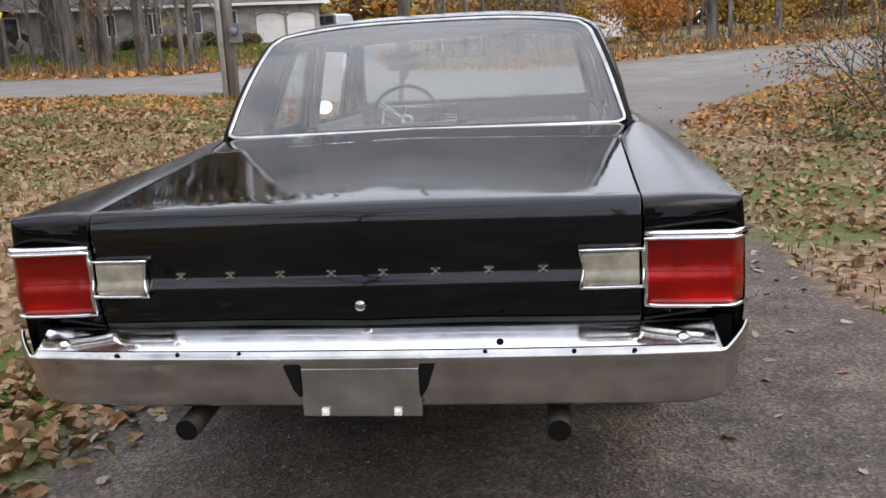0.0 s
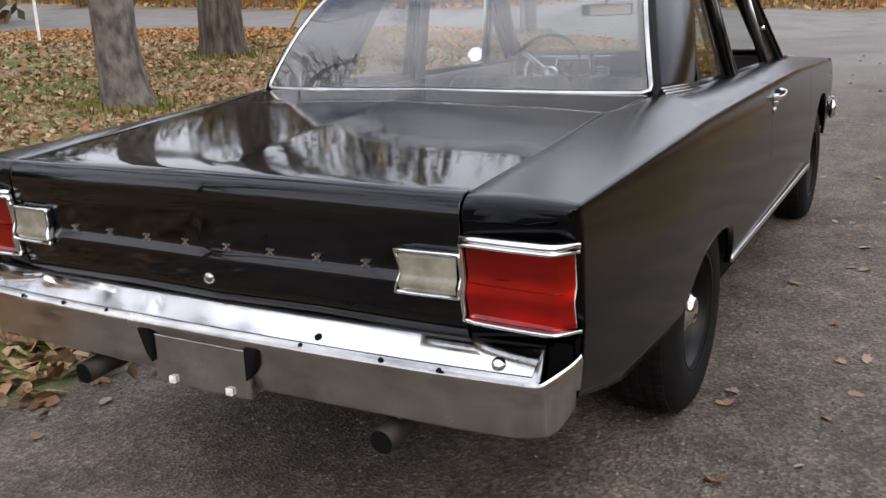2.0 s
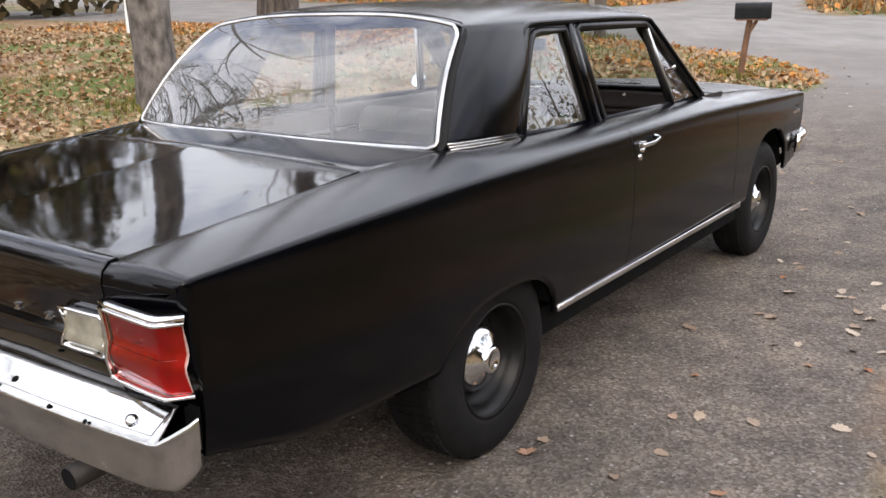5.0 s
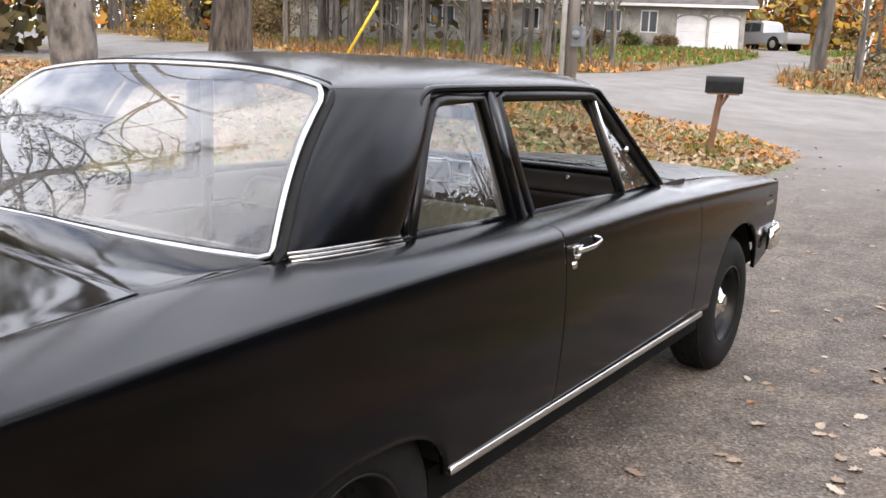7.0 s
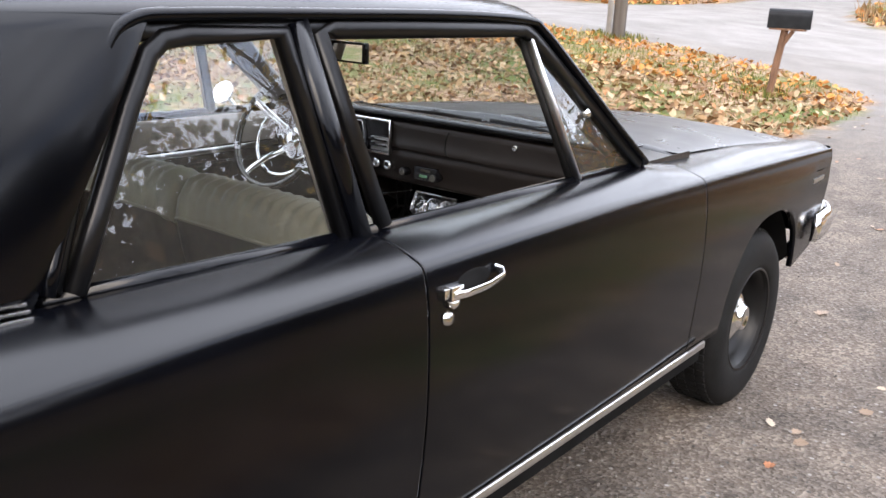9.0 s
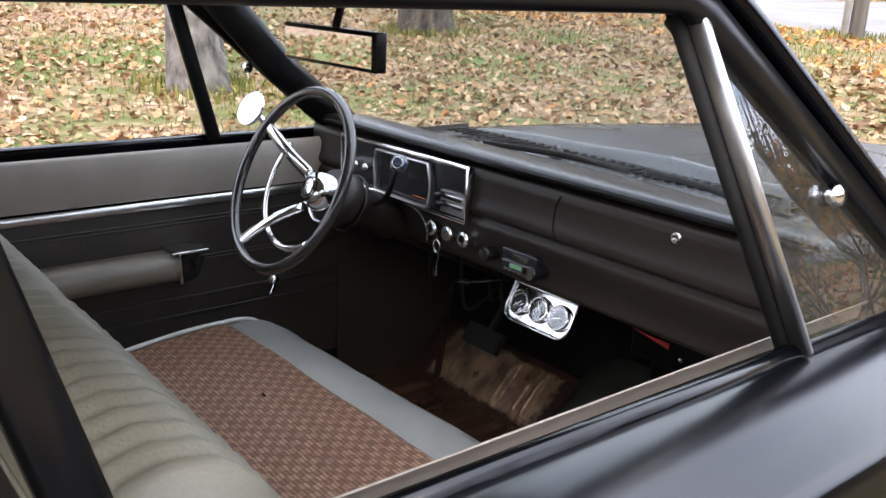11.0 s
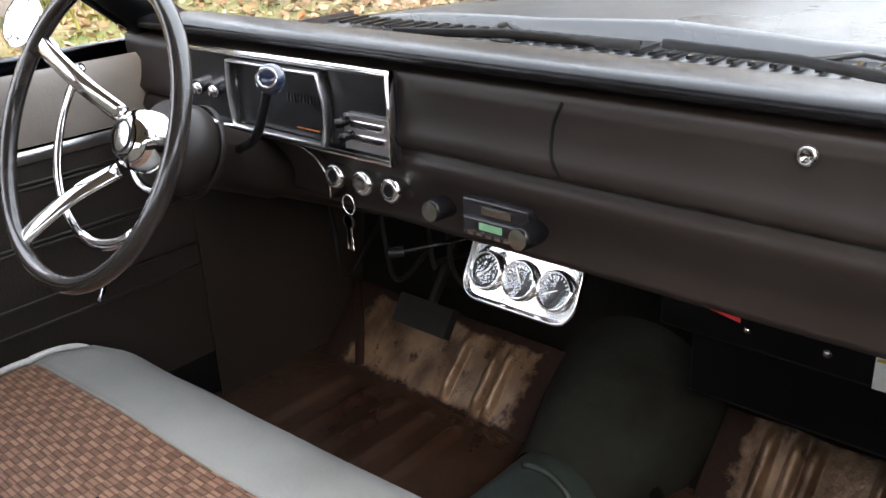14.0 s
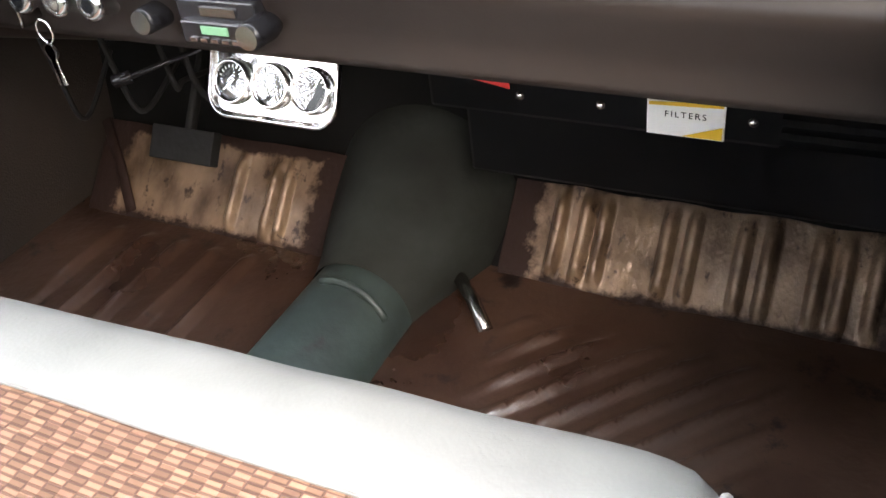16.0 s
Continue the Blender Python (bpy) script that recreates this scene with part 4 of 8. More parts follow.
def bumper_point(k, p):
    x, y, _ = line[k]
    d, z = RB[p]
    e = max(0, (abs(x) - 0.86) / 0.09)
    nx = np.sign(x) * (min(1, e) if abs(x) > 0.86 else 0)
    ny = 1 - abs(nx) * 0.85
    tip = min(1, max(0, (y - 0.038) / 0.072)) if abs(x) > 0.86 else 0
    # past the bolts the sloping face ends and the wing stands up to a point
    k = min(1, max(0, (abs(x) - 0.850) / 0.016))
    if p < 3:
        d, z = d + (0.004 * (3 - p) - d) * k, z + (0.604 + 0.050 * tip - 0.002 * (2 - p) - z) * k
    elif p < 5:
        z += 0.046 * tip
    taper = (0.030 * min(1, max(0, (abs(x) - 0.80) / 0.15)) + 0.035 * tip * tip) * (1 if p >= 6 else 0)
    return (x - nx * d * 0.8, y + d * ny - 0.004, z + taper)


surf(bumper_point, range(len(line)), range(len(RB)), bm)
rb = part("rear_bumper", bm, M["chrome_dull"], car, "long chrome rear bumper with worn plating", solid=0.004)
bm = bmesh.new()
surf(lambda k, f: tuple(a + b for a, b in zip(Vector(bumper_point(k, 1)).lerp(Vector(bumper_point(k, 2)), f), (0, -0.002, 0.004))), [k for k in range(len(line)) if abs(line[k][0]) < 0.850], span(0.02, 0.98, 3), bm)
part("upper_face", bm, M["chrome"], rb, "bright polished upper face")
for x, r in ((-0.78, 0.015), (0.775, 0.015)):
    bm = bmesh.new()
    lathe(bm, [(0, 0.010), (0.010, 0.008), (r, 0.0)], axis_pose((x, 0.050, 0.632), (0, -0.54, 0.84)), 16)
    part("bumper_bolt", bm, M["chrome"], rb)
# bumper holes as near-black discs on uncut metal, their shade put in as colour
for x in (-0.46, -0.30, 0.31, 0.52, 0.66, -0.62):
    bm = bmesh.new()
    lathe(bm, [(0, 0.003), (0.006, 0.002), (0.006, 0)], axis_pose((x, 0.012, 0.611), (0, -0.75, 0.66)), 10)
    part("bolt_hole", bm, M["dark"], rb)
bm = bmesh.new()
lathe(bm, [(0, 0.004), (0.009, 0.003), (0.009, 0)], axis_pose((0.345, 0.034, 0.628), (0, -0.54, 0.84)), 12)
part("bolt_hole", bm, M["dark"], rb)
# plate recess: plain panel between two near-black blocks, coloured for the cut-outs' shade
bm = bmesh.new()
box(bm, (-0.150, -0.004, 0.447), (0.150, 0.012, 0.574), Matrix.Translation((0, 0.016, 0)))
plate = part("plate_panel", bm, M["chrome_dull"], rb, "plain steel panel with no number plate", smooth=False, bevel=0.004)
for s in (1, -1):
    bm = bmesh.new()
    vs = [bm.verts.new((s * x, 0.003, z)) for x, z in ((0.150, 0.582), (0.188, 0.582), (0.166, 0.520), (0.150, 0.500))]
    f = bm.faces.new(vs)
    bmesh.ops.translate(bm, verts=[v for v in bmesh.ops.extrude_face_region(bm, geom=[f])["geom"] if isinstance(v, bmesh.types.BMVert)], vec=(0, 0.02, 0))
    part("plate_cutout", bm, M["dark"], rb, smooth=False)
    bm = bmesh.new()
    box(bm, (s * 0.091 - 0.009, 0.004, 0.453), (s * 0.091 + 0.009, 0.010, 0.470))
    lathe(bm, [(0, 0.006), (0.004, 0.005), (0.006, 0)], axis_pose((s * 0.091, 0.004, 0.4615), (0, -1, 0)), 8)
    part("plate_fixing", bm, M["white_paint"], plate, "white plastic plate fixing", smooth=False)
# exhaust tips
for s in (1, -1):
    bm = bmesh.new()
    pipe = [(s * 0.480, 0.058, 0.392), (s * 0.480, 0.20, 0.400), (s * 0.482, 0.38, 0.410), (s * 0.485, 0.7, 0.415)]
    tube(bm, pipe, 0.031, 20)
    ex = part("exhaust_pipe", bm, M["rust"], car, "dull steel exhaust tip")
    # near-black disc over the closed pipe end, coloured for the hollow's shade
    bm = bmesh.new()
    lathe(bm, [(0, -0.002), (0.0285, 0.0)], axis_pose((s * 0.480, 0.055, 0.3918), (0, -1, -0.06)), 20)
    part("pipe_mouth", bm, M["dark"], ex)

# front bumper: only its wrapped ends and bar
bm = bmesh.new()
fb = curve_points([(0.885, 4.84, 0.60), (0.882, 4.95, 0.60), (0.862, 5.09, 0.60), (0.77, 5.18, 0.60), (0.4, 5.22, 0.60), (0, 5.225, 0.60), (-0.4, 5.22, 0.60), (-0.77, 5.18, 0.60), (-0.862, 5.09, 0.60), (-0.882, 4.95, 0.60), (-0.885, 4.84, 0.60)], 6)
sweep(bm, fb, [(-0.016, -0.062), (0.010, -0.060), (0.020, -0.015), (0.021, 0.010), (0.006, 0.050), (-0.012, 0.054)], up=(0, 0, 1))
part("front_bumper", bm, M["chrome"], car, "chrome front bumper")
for s in (1, -1):
    bm = bmesh.new()
    sweep(bm, [(s * 0.76, 4.62, 0.45), (s * 0.82, 4.86, 0.52), (s * 0.84, 5.0, 0.56)], rect_profile(0.03, 0.05), up=(0, 0, 1))
    part("bumper_bracket", bm, M["dark"], car)
    # small name script on the fender, too small to read
    bm = bmesh.new()
    for i in range(7):
        y = 4.80 + i * 0.022
        x = side_x(y, 0.79) + 0.001
        box(bm, (s * x, y, 0.782), (s * (x + 0.003), y + 0.014, 0.798))
    part("fender_script", bm, M["alu"], panel["fender", s], smooth=False)


# ---- wheels ----
def wheel(y, s, x_out, cap=0.0, wide=0.0):
    m = axis_pose((s * x_out, y, HUB_Z), (s, 0, 0))
    bm = bmesh.new()
    lathe(bm, [(0.185, -0.03), (0.19, -0.004), (0.215, 0.004), (0.265, 0.008), (0.300, 0.000), (0.322, -0.014), (0.331, -0.03), (TYRE_R, -0.05), (TYRE_R + 0.001, -0.10), (TYRE_R, -0.15 - wide), (0.331, -0.175 - wide), (0.322, -0.19 - wide), (0.27, -0.205 - wide), (0.2, -0.2 - wide), (0.185, -0.175 - wide)], m, 64)
    w = part("wheel", bm, M["tyre"], car, "worn black road tyre on a black steel rim")
    bm = bmesh.new()
    for k in range(64):
        a = 2 * math.pi * k / 64
        for off in (-0.045, -0.08, -0.12, -0.155):
            mm = m @ Matrix.Rotation(a + (0.02 if off < -0.1 else 0), 4, "Z") @ Matrix.Translation((TYRE_R + 0.0015, 0, off))
            box(bm, (-0.004, -0.011, -0.013), (0.004, 0.011, 0.013), mm)
    part("tread", bm, M["tyre"], w, smooth=False)
    bm = bmesh.new()
    lathe(bm, [(0.188, -0.002), (0.196, 0.000), (0.198, -0.012), (0.180, -0.022), (0.172, -0.055), (0.150, -0.062 - cap), (0.120, -0.048 - cap), (0.085, -0.028 - cap), (0.0, -0.026 - cap)], m, 48)
    part("rim", bm, M["steel_wheel"], w, "black steel rim")
    bm = bmesh.new()
    lathe(bm, [(0.122, -0.046), (0.120, -0.028), (0.108, -0.010), (0.085, 0.004), (0.055, 0.016), (0.046, 0.026), (0.044, 0.034), (0.030, 0.034), (0.026, 0.028), (0.0, 0.030)], m @ Matrix.Translation((0, 0, -cap)), 48)
    part("hubcap", bm, M["chrome"], w, "small domed chrome hubcap")
    # rim openings as near-black discs, the shade within given by colour
    for k in range(10):
        bm = bmesh.new()
        mm = m @ Matrix.Rotation(2 * math.pi * k / 10, 4, "Z") @ Matrix.Translation((0.148, 0, -0.060 - cap))
        lathe(bm, [(0, 0.004), (0.012, 0.003), (0.012, 0)], mm, 8)
        part("rim_hole_disc", bm, M["dark"], w)
    return w


for s in (1, -1):
    wheel(HUB_R, s, 0.872, 0.046, 0.03)
    wheel(HUB_F, s, 0.848, 0.050)
    for hub, r, top, lip in ((HUB_R, 0.372, 0.64, 0.880), (HUB_F, 0.41, 0.775, 0.835)):
        bm = bmesh.new()
        surf(lambda a, x: (s * x, hub + r * math.cos(a), HUB_Z + (top - HUB_Z) * math.sin(a)), span(0.36, math.pi - 0.36, 20), (0.52, lip), bm)
        surf(lambda a, k: (s * 0.52, hub + k * r * math.cos(a), HUB_Z + k * (top - HUB_Z) * math.sin(a)), span(0.36, math.pi - 0.36, 20), (0.05, 1.0), bm)
        part("wheel_housing", bm, M["dark"], car)
for lo, hi in (((-0.60, 0.16, 0.42), (0.60, 1.05, 0.60)), ((-0.62, 1.05, 0.44), (0.62, 1.70, 0.56)), ((-0.62, 3.85, 0.36), (0.62, 5.0, 0.60)), ((-0.5, 1.2, 0.29), (0.5, 1.5, 0.36))):
    bm = bmesh.new()
    box(bm, lo, hi)
    part("underbody", bm, M["dark"], car, smooth=False, bevel=0.02)
bm = bmesh.new()
surf(lambda x, z: (x, 0.135, z), span(-0.90, 0.90, 8), (0.56, 0.66), bm)
part("tail_valance", bm, M["dark"], car, solid=0.003)
# driver's door mirror
bm = bmesh.new()
lathe(bm, [(0, -0.022), (0.026, -0.020), (0.044, -0.008), (0.048, 0.002), (0.044, 0.004)], axis_pose((-0.885, 3.280, 1.046), (0.15, -0.87, 0.47)), 28)
tube(bm, [(-0.86, 3.31, 0.96), (-0.868, 3.315, 1.0), (-0.882, 3.295, 1.032)], 0.010, 10)
mir = part("door_mirror", bm, M["chrome"], panel["door", -1], "round chrome door mirror")
bm = bmesh.new()
lathe(bm, [(0, 0.0035), (0.0435, 0.003)], axis_pose((-0.885, 3.280, 1.046), (0.15, -0.87, 0.47)), 28)
mg = mat("mirror_glass", (0.9, 0.9, 0.9), 0.02, 1.0, vary=0.01)
part("mirror_glass", bm, mg, mir)
# wipers, lying low across the cowl
for (ax, ay), (bx_, by), (pvx, pvy) in (((-0.287, 3.545), (0.075, 3.610), (-0.206, 3.690)), ((0.093, 3.640), (0.47, 3.535), (0.36, 3.690))):
    bm = bmesh.new()
    lathe(bm, [(0, 0.026), (0.013, 0.024), (0.017, 0.0)], axis_pose((pvx, pvy, 1.003), (0, 0.3, 1)), 14)
    hold = Vector((ax * 0.45 + bx_ * 0.55, ay * 0.45 + by * 0.55, 1.043))
    sweep(bm, [Vector((pvx, pvy, 1.027)), Vector((pvx, pvy, 1.030)).lerp(hold, 0.5) + Vector((0, 0, 0.006)), hold], rect_profile(0.010, 0.006), up=(0, 0, 1))
    wp = part("wiper", bm, M["trim_black"], car, "black wiper at rest on the cowl")
    bm = bmesh.new()
    sweep(bm, [Vector((ax, ay, 1.034)), Vector((ax * 0.5 + bx_ * 0.5, ay * 0.5 + by * 0.5, 1.040)), Vector((bx_, by, 1.034))], rect_profile(0.007, 0.012), up=(0, 0, 1))
    part("wiper_blade", bm, M["rubber"], wp)

# ---- the car: interior ----
# floor, tunnel, toe boards and bulkhead
FL = 0.33
bm = bmesh.new()


def floor_z(x, y):
    rib = 0.0
    if 3.0 < y < 3.62 and -0.56 < x < -0.20:
        rib = 0.016 * max(0, math.sin(2 * math.pi * (x + 0.56) / 0.072)) ** 3 * min(1, (y - 3.0) / 0.05, (3.62 - y) / 0.03)
    elif 3.0 < y < 3.62 and 0.20 < x < 0.60:
        rib = 0.013 * max(0, math.sin(2 * math.pi * (0.74 * x - 0.67 * y) / 0.046)) ** 3 * min(1, (y - 3.0) / 0.05, (3.62 - y) / 0.04, (x - 0.20) / 0.06, (0.60 - x) / 0.08)
    return FL + rib + 0.004 * noise.noise((x * 5, y * 5, 1))


surf(lambda x, y: (x, y, floor_z(x, y)), span(-0.75, 0.75, 260), span(1.6, 3.0, 6)[:-1] + span(3.0, 3.72, 90), bm)
floor = part("floor_pan", bm, M["floor_metal"], car, "bare rusty steel floor pan", solid=0.004)
bm = bmesh.new()


def tunnel_at(a, y):
    k = min(1, max(0, (y - 3.56) / 0.28))
    w, h = 0.086 + 0.105 * k, 0.096 + 0.13 * k
    return (-0.008 + w * math.cos(a), y, FL - 0.01 + h * math.sin(a) ** 0.8)


surf(tunnel_at, span(0.02, math.pi - 0.02, 22), span(2.0, 3.56, 30), bm)
part("transmission_tunnel", bm, M["tunnel"], floor, "green primer transmission tunnel")
# front hump takes the darker green that stands in for footwell shade
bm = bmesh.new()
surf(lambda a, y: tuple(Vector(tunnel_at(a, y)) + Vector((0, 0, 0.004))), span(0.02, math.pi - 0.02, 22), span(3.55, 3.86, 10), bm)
part("tunnel_hump", bm, M["tunnel_shaded"], floor, "dirty green front of the tunnel, darkened for the shade under the dash")
bm = bmesh.new()
sweep(bm, [tuple(Vector(tunnel_at(a, 3.49 + 0.02 * math.sin(a))) + Vector((0, 0, 0.004))) for a in span(0.5, 1.9, 12)], round_profile(0.006, 8), up=(0, 1, 0))
part("tunnel_bead", bm, M["tunnel"], floor)
for x0, x1, w0, w1, ribs in ((-0.66, -0.13, -0.595, -0.185, (-0.235, -0.262, -0.335)), (0.150, 0.720, 0.200, 0.685, (0.232, 0.272, 0.300, 0.395, 0.430, 0.500, 0.535, 0.600, 0.632, 0.672))):
    bm = bmesh.new()
    wear = bm.verts.layers.float_color.new("wear")

    def toe(x, f):
        k = 0.0
        for r in ribs:
            k = max(k, 0.016 * max(0, 1 - (abs(x - r) / 0.011) ** 2) * min(1, max(0, (0.92 - f) / 0.14), max(0, (f - 0.02) / 0.1)))
        y0 = 3.655 + 0.045 * (x > 0)
        return (x, y0 + 0.105 * f - k * 0.7, FL + 0.004 + 0.110 * f + k * 0.7 + 0.004 * noise.noise((x * 14, f * 3, 2)))
    xs_t, fs_t = span(x0, x1, 170), span(-0.12, 1.10, 18)
    surf(toe, xs_t, fs_t, bm)
    bm.verts.ensure_lookup_table()
    for i, v in enumerate(bm.verts):
        x, f = xs_t[i % len(xs_t)], fs_t[i // len(xs_t)]
        edge = min((x - w0) / 0.05, (w1 - x) / 0.05, (f - 0.02) / 0.16, (0.98 - f) / 0.12)
        v[wear] = (min(1, max(0, 0.5 + 0.5 * edge)),) * 3 + (1,)
    part("toe_board", bm, M["toe_metal"], floor, "bare-metal toe board scuffed through brown paint", solid=0.003)
bm = bmesh.new()
sweep(bm, [(-0.555, 3.655, 0.338), (-0.60, 3.705, 0.40), (-0.655, 3.755, 0.46)], rect_profile(0.020, 0.008), up=(0, -1, 1))
part("toe_flange", bm, M["toe_metal"], floor)
bm = bmesh.new()
surf(lambda x, k: (x, (3.70, 3.80, 3.83, 3.82)[k], (FL - 0.01, 0.425, 0.60, 0.99)[k]), span(-0.72, 0.72, 16), range(4), bm)
part("bulkhead", bm, M["dark"], car, smooth=False, solid=0.004)
for s in (1, -1):
    bm = bmesh.new()
    surf(lambda y, z: (s * (0.73 if s > 0 else 0.69), y, z), span(3.42, 3.84, 6), span(0.33, 1.0, 6), bm)
    part("kick_panel", bm, M["brown_vinyl"], car, solid=0.004)
    bm = bmesh.new()
    sweep(bm, [(s * (0.745 if s > 0 else 0.712), y, 0.385) for y in span(2.2, 3.70, 6)], rect_profile(0.03, 0.11, 0.5), up=(0, 0, 1))
    part("door_sill_plate", bm, M["dark"], car)

# bright metal strip added where a floor seam shows a highlight
bm = bmesh.new()
sweep(bm, [(0.105, 3.655, FL + 0.02), (0.15, 3.61, FL + 0.018), (0.192, 3.56, FL + 0.012)], [(-0.011, 0), (-0.004, 0.007), (0.004, 0.007), (0.011, 0)], up=(0, 0, 1))
part("floor_bracket", bm, M["chrome_dull"], floor, "bare metal strip standing in for the highlight on a floor seam")
# dashboard: rolled section across the car
DASH = [(3.42, 1.030), (3.385, 1.033), (3.366, 1.026), (3.364, 1.010), (3.366, 0.985), (3.360, 0.962), (3.356, 0.948), (3.361, 0.940), (3.372, 0.936), (3.362, 0.930), (3.358, 0.918), (3.364, 0.905), (3.376, 0.872), (3.380, 0.852), (3.376, 0.842), (3.378, 0.833), (3.392, 0.828), (3.47, 0.838), (3.60, 0.85)]
XE = 0.715
bm = bmesh.new()
surf(lambda x, k: (x, *DASH[k]), [-XE, -0.6, -0.3, 0, 0.3, 0.6, XE], range(len(DASH)), bm)
dash = part("dashboard", bm, M["dash"], car, "dark brown painted steel dashboard", solid=0.003)
PAD = [(3.612, 1.006), (3.56, 1.030), (3.47, 1.050), (3.41, 1.057), (3.378, 1.058), (3.365, 1.055), (3.360, 1.049), (3.363, 1.042), (3.373, 1.039), (3.40, 1.036)]
bm = bmesh.new()
surf(lambda x, k: (x, PAD[k][0] - (0.13 * abs(x / 0.72) ** 2.2 if k == 0 else 0.07 * abs(x / 0.72) ** 2.2 if k == 1 else 0), PAD[k][1] - (0.006 if abs(x) > 0.7 else 0)), span(-0.722, 0.722, 21), range(len(PAD)), bm)
part("dash_pad", bm, M["pad"], dash, "black padded dash top", solid=0.003)
# glove box door: raised panel with seam and lock
bm = bmesh.new()
loop = [(0.130, 1.022), (0.118, 0.99), (0.121, 0.962), (0.135, 0.944), (0.66, 0.944), (0.66, 1.022)]
def dash_y(z):
    return float(np.interp(z, [0.936, 0.948, 0.962, 0.985, 1.010, 1.026], [3.372, 3.356, 3.360, 3.366, 3.364, 3.366]))
sweep(bm, [(x, dash_y(z) - 0.002, z) for x, z in curve_points(loop[:4], 6)] + [(x, 3.3595, 0.943) for x in span(0.15, 0.68, 8)], rect_profile(0.0035, 0.003), up=(0, -1, 0))
part("glove_box_seam", bm, M["dark"], dash)
bm = bmesh.new()
lathe(bm, [(0, 0.003), (0.004, 0.004), (0.006, 0.007), (0.009, 0.006), (0.0105, 0.0)], axis_pose((0.382, 3.365, 1.008), (0, -1, 0.05)), 18)
part("glove_box_lock", bm, M["chrome_dull"], dash, "small chrome lock")
# instrument cluster: recessed box with bright surround
CX0, CX1, CZ0, CZ1 = -0.552, -0.102, 0.921, 1.029
bm = bmesh.new()
box(bm, (CX0, 3.352, CZ0), (CX1, 3.362, CZ1))
cl = part("instrument_panel", bm, M["dial"], dash, "black instrument cluster with bright surround", smooth=False)
bm = bmesh.new()
sweep(bm, [(CX0, 3.347, CZ0), (CX1, 3.347, CZ0), (CX1, 3.347, CZ1), (CX0, 3.347, CZ1)], rect_profile(0.008, 0.016), up=(0, -1, 0), closed=True)
part("cluster_surround", bm, M["chrome"], cl)
bm = bmesh.new()
sx0, sx1 = -0.408, -0.222
sp = [(x, 0.926) for x in span(sx0, sx1, 5)] + [(sx1 + 0.010 * math.sin(math.pi * f), 0.926 + 0.090 * f) for f in span(0.1, 0.9, 5)] + [(x, 1.018) for x in span(sx1, sx0, 5)] + [(sx0 - 0.004 * math.sin(math.pi * f), 1.018 - 0.090 * f) for f in span(0.1, 0.9, 5)]
sweep(bm, [(x, 3.342, z) for x, z in sp], rect_profile(0.0035, 0.014), up=(0, -1, 0), closed=True)
part("speedometer_bezel", bm, M["alu"], cl)
bm = bmesh.new()
box(bm, (-0.285, 3.350, 0.938), (-0.240, 3.3512, 0.9395))
part("speedometer_needle", bm, M["orange_paint"], cl, "orange-red needle", smooth=False)
for i in range(10):
    bm = bmesh.new()
    x = -0.30 + 0.0065 * i
    box(bm, (x, 3.3505, 0.972 + 0.001 * (i % 2)), (x + 0.0025, 3.3515, 0.984))
    part("dial_mark", bm, M["chrome_dull"], cl, smooth=False)
for i, z in enumerate((0.961, 0.944)):
    bm = bmesh.new()
    box(bm, (-0.172, 3.343, z - 0.004), (-0.113, 3.352, z + 0.004))
    sl = part("heater_slide", bm, M["chrome"], cl, "bright heater slide", smooth=False)
    bm = bmesh.new()
    box(bm, (-0.168, 3.340, z - 0.0012), (-0.118, 3.344, z + 0.0012))
    part("slide_slot", bm, M["dark"], sl, smooth=False)
    bm = bmesh.new()
    lathe(bm, [(0, 0.022), (0.006, 0.020), (0.006, 0)], axis_pose((-0.178 + 0.006 * i, 3.346, z + 0.003), (0, -1, 0)), 10)
    part("slide_knob", bm, M["pad"], sl)
bm = bmesh.new()
box(bm, (-0.185, 3.345, 0.928), (-0.107, 3.3515, 0.972))
part("heater_panel", bm, M["alu"], cl, smooth=False)
for x, z in ((-0.512, 0.972), (-0.478, 0.972), (-0.440, 0.972)):
    bm = bmesh.new()
    lathe(bm, [(0, 0.026), (0.008, 0.025), (0.010, 0.018), (0.006, 0.012), (0.006, 0)], axis_pose((x, 3.352, z), (0, -1, 0)), 14)
    part("switch_knob", bm, M["chrome"], cl)
# lower knobs: ignition, lighter, wiper
for x, m in ((-0.219, "chrome"), (-0.167, "chrome"), (-0.116, "chrome")):
    bm = bmesh.new()
    lathe(bm, [(0.008, 0.030), (0.012, 0.031), (0.0165, 0.028), (0.0175, 0.022), (0.014, 0.012), (0.018, 0.002), (0.018, 0)], axis_pose((x, 3.376, 0.880), (0, -1, 0.1)), 20)
    kb = part("dash_knob", bm, M[m], dash, "chrome dash knob")
    bm = bmesh.new()
    lathe(bm, [(0, 0.0305), (0.009, 0.0300)], axis_pose((x, 3.376, 0.880), (0, -1, 0.1)), 14)
    part("knob_face", bm, M["pad"] if x != -0.167 else M["chrome"], kb)
bm = bmesh.new()
sweep(bm, [(-0.178 + 0.011 * math.sin(a), 3.334, 0.856 + 0.013 * math.cos(a)) for a in span(0, 2 * math.pi, 21)[:-1]], round_profile(0.0014, 6), up=(0, 1, 0), closed=True)
keys = part("key_ring", bm, M["chrome"], dash, "keys hanging from the ignition")
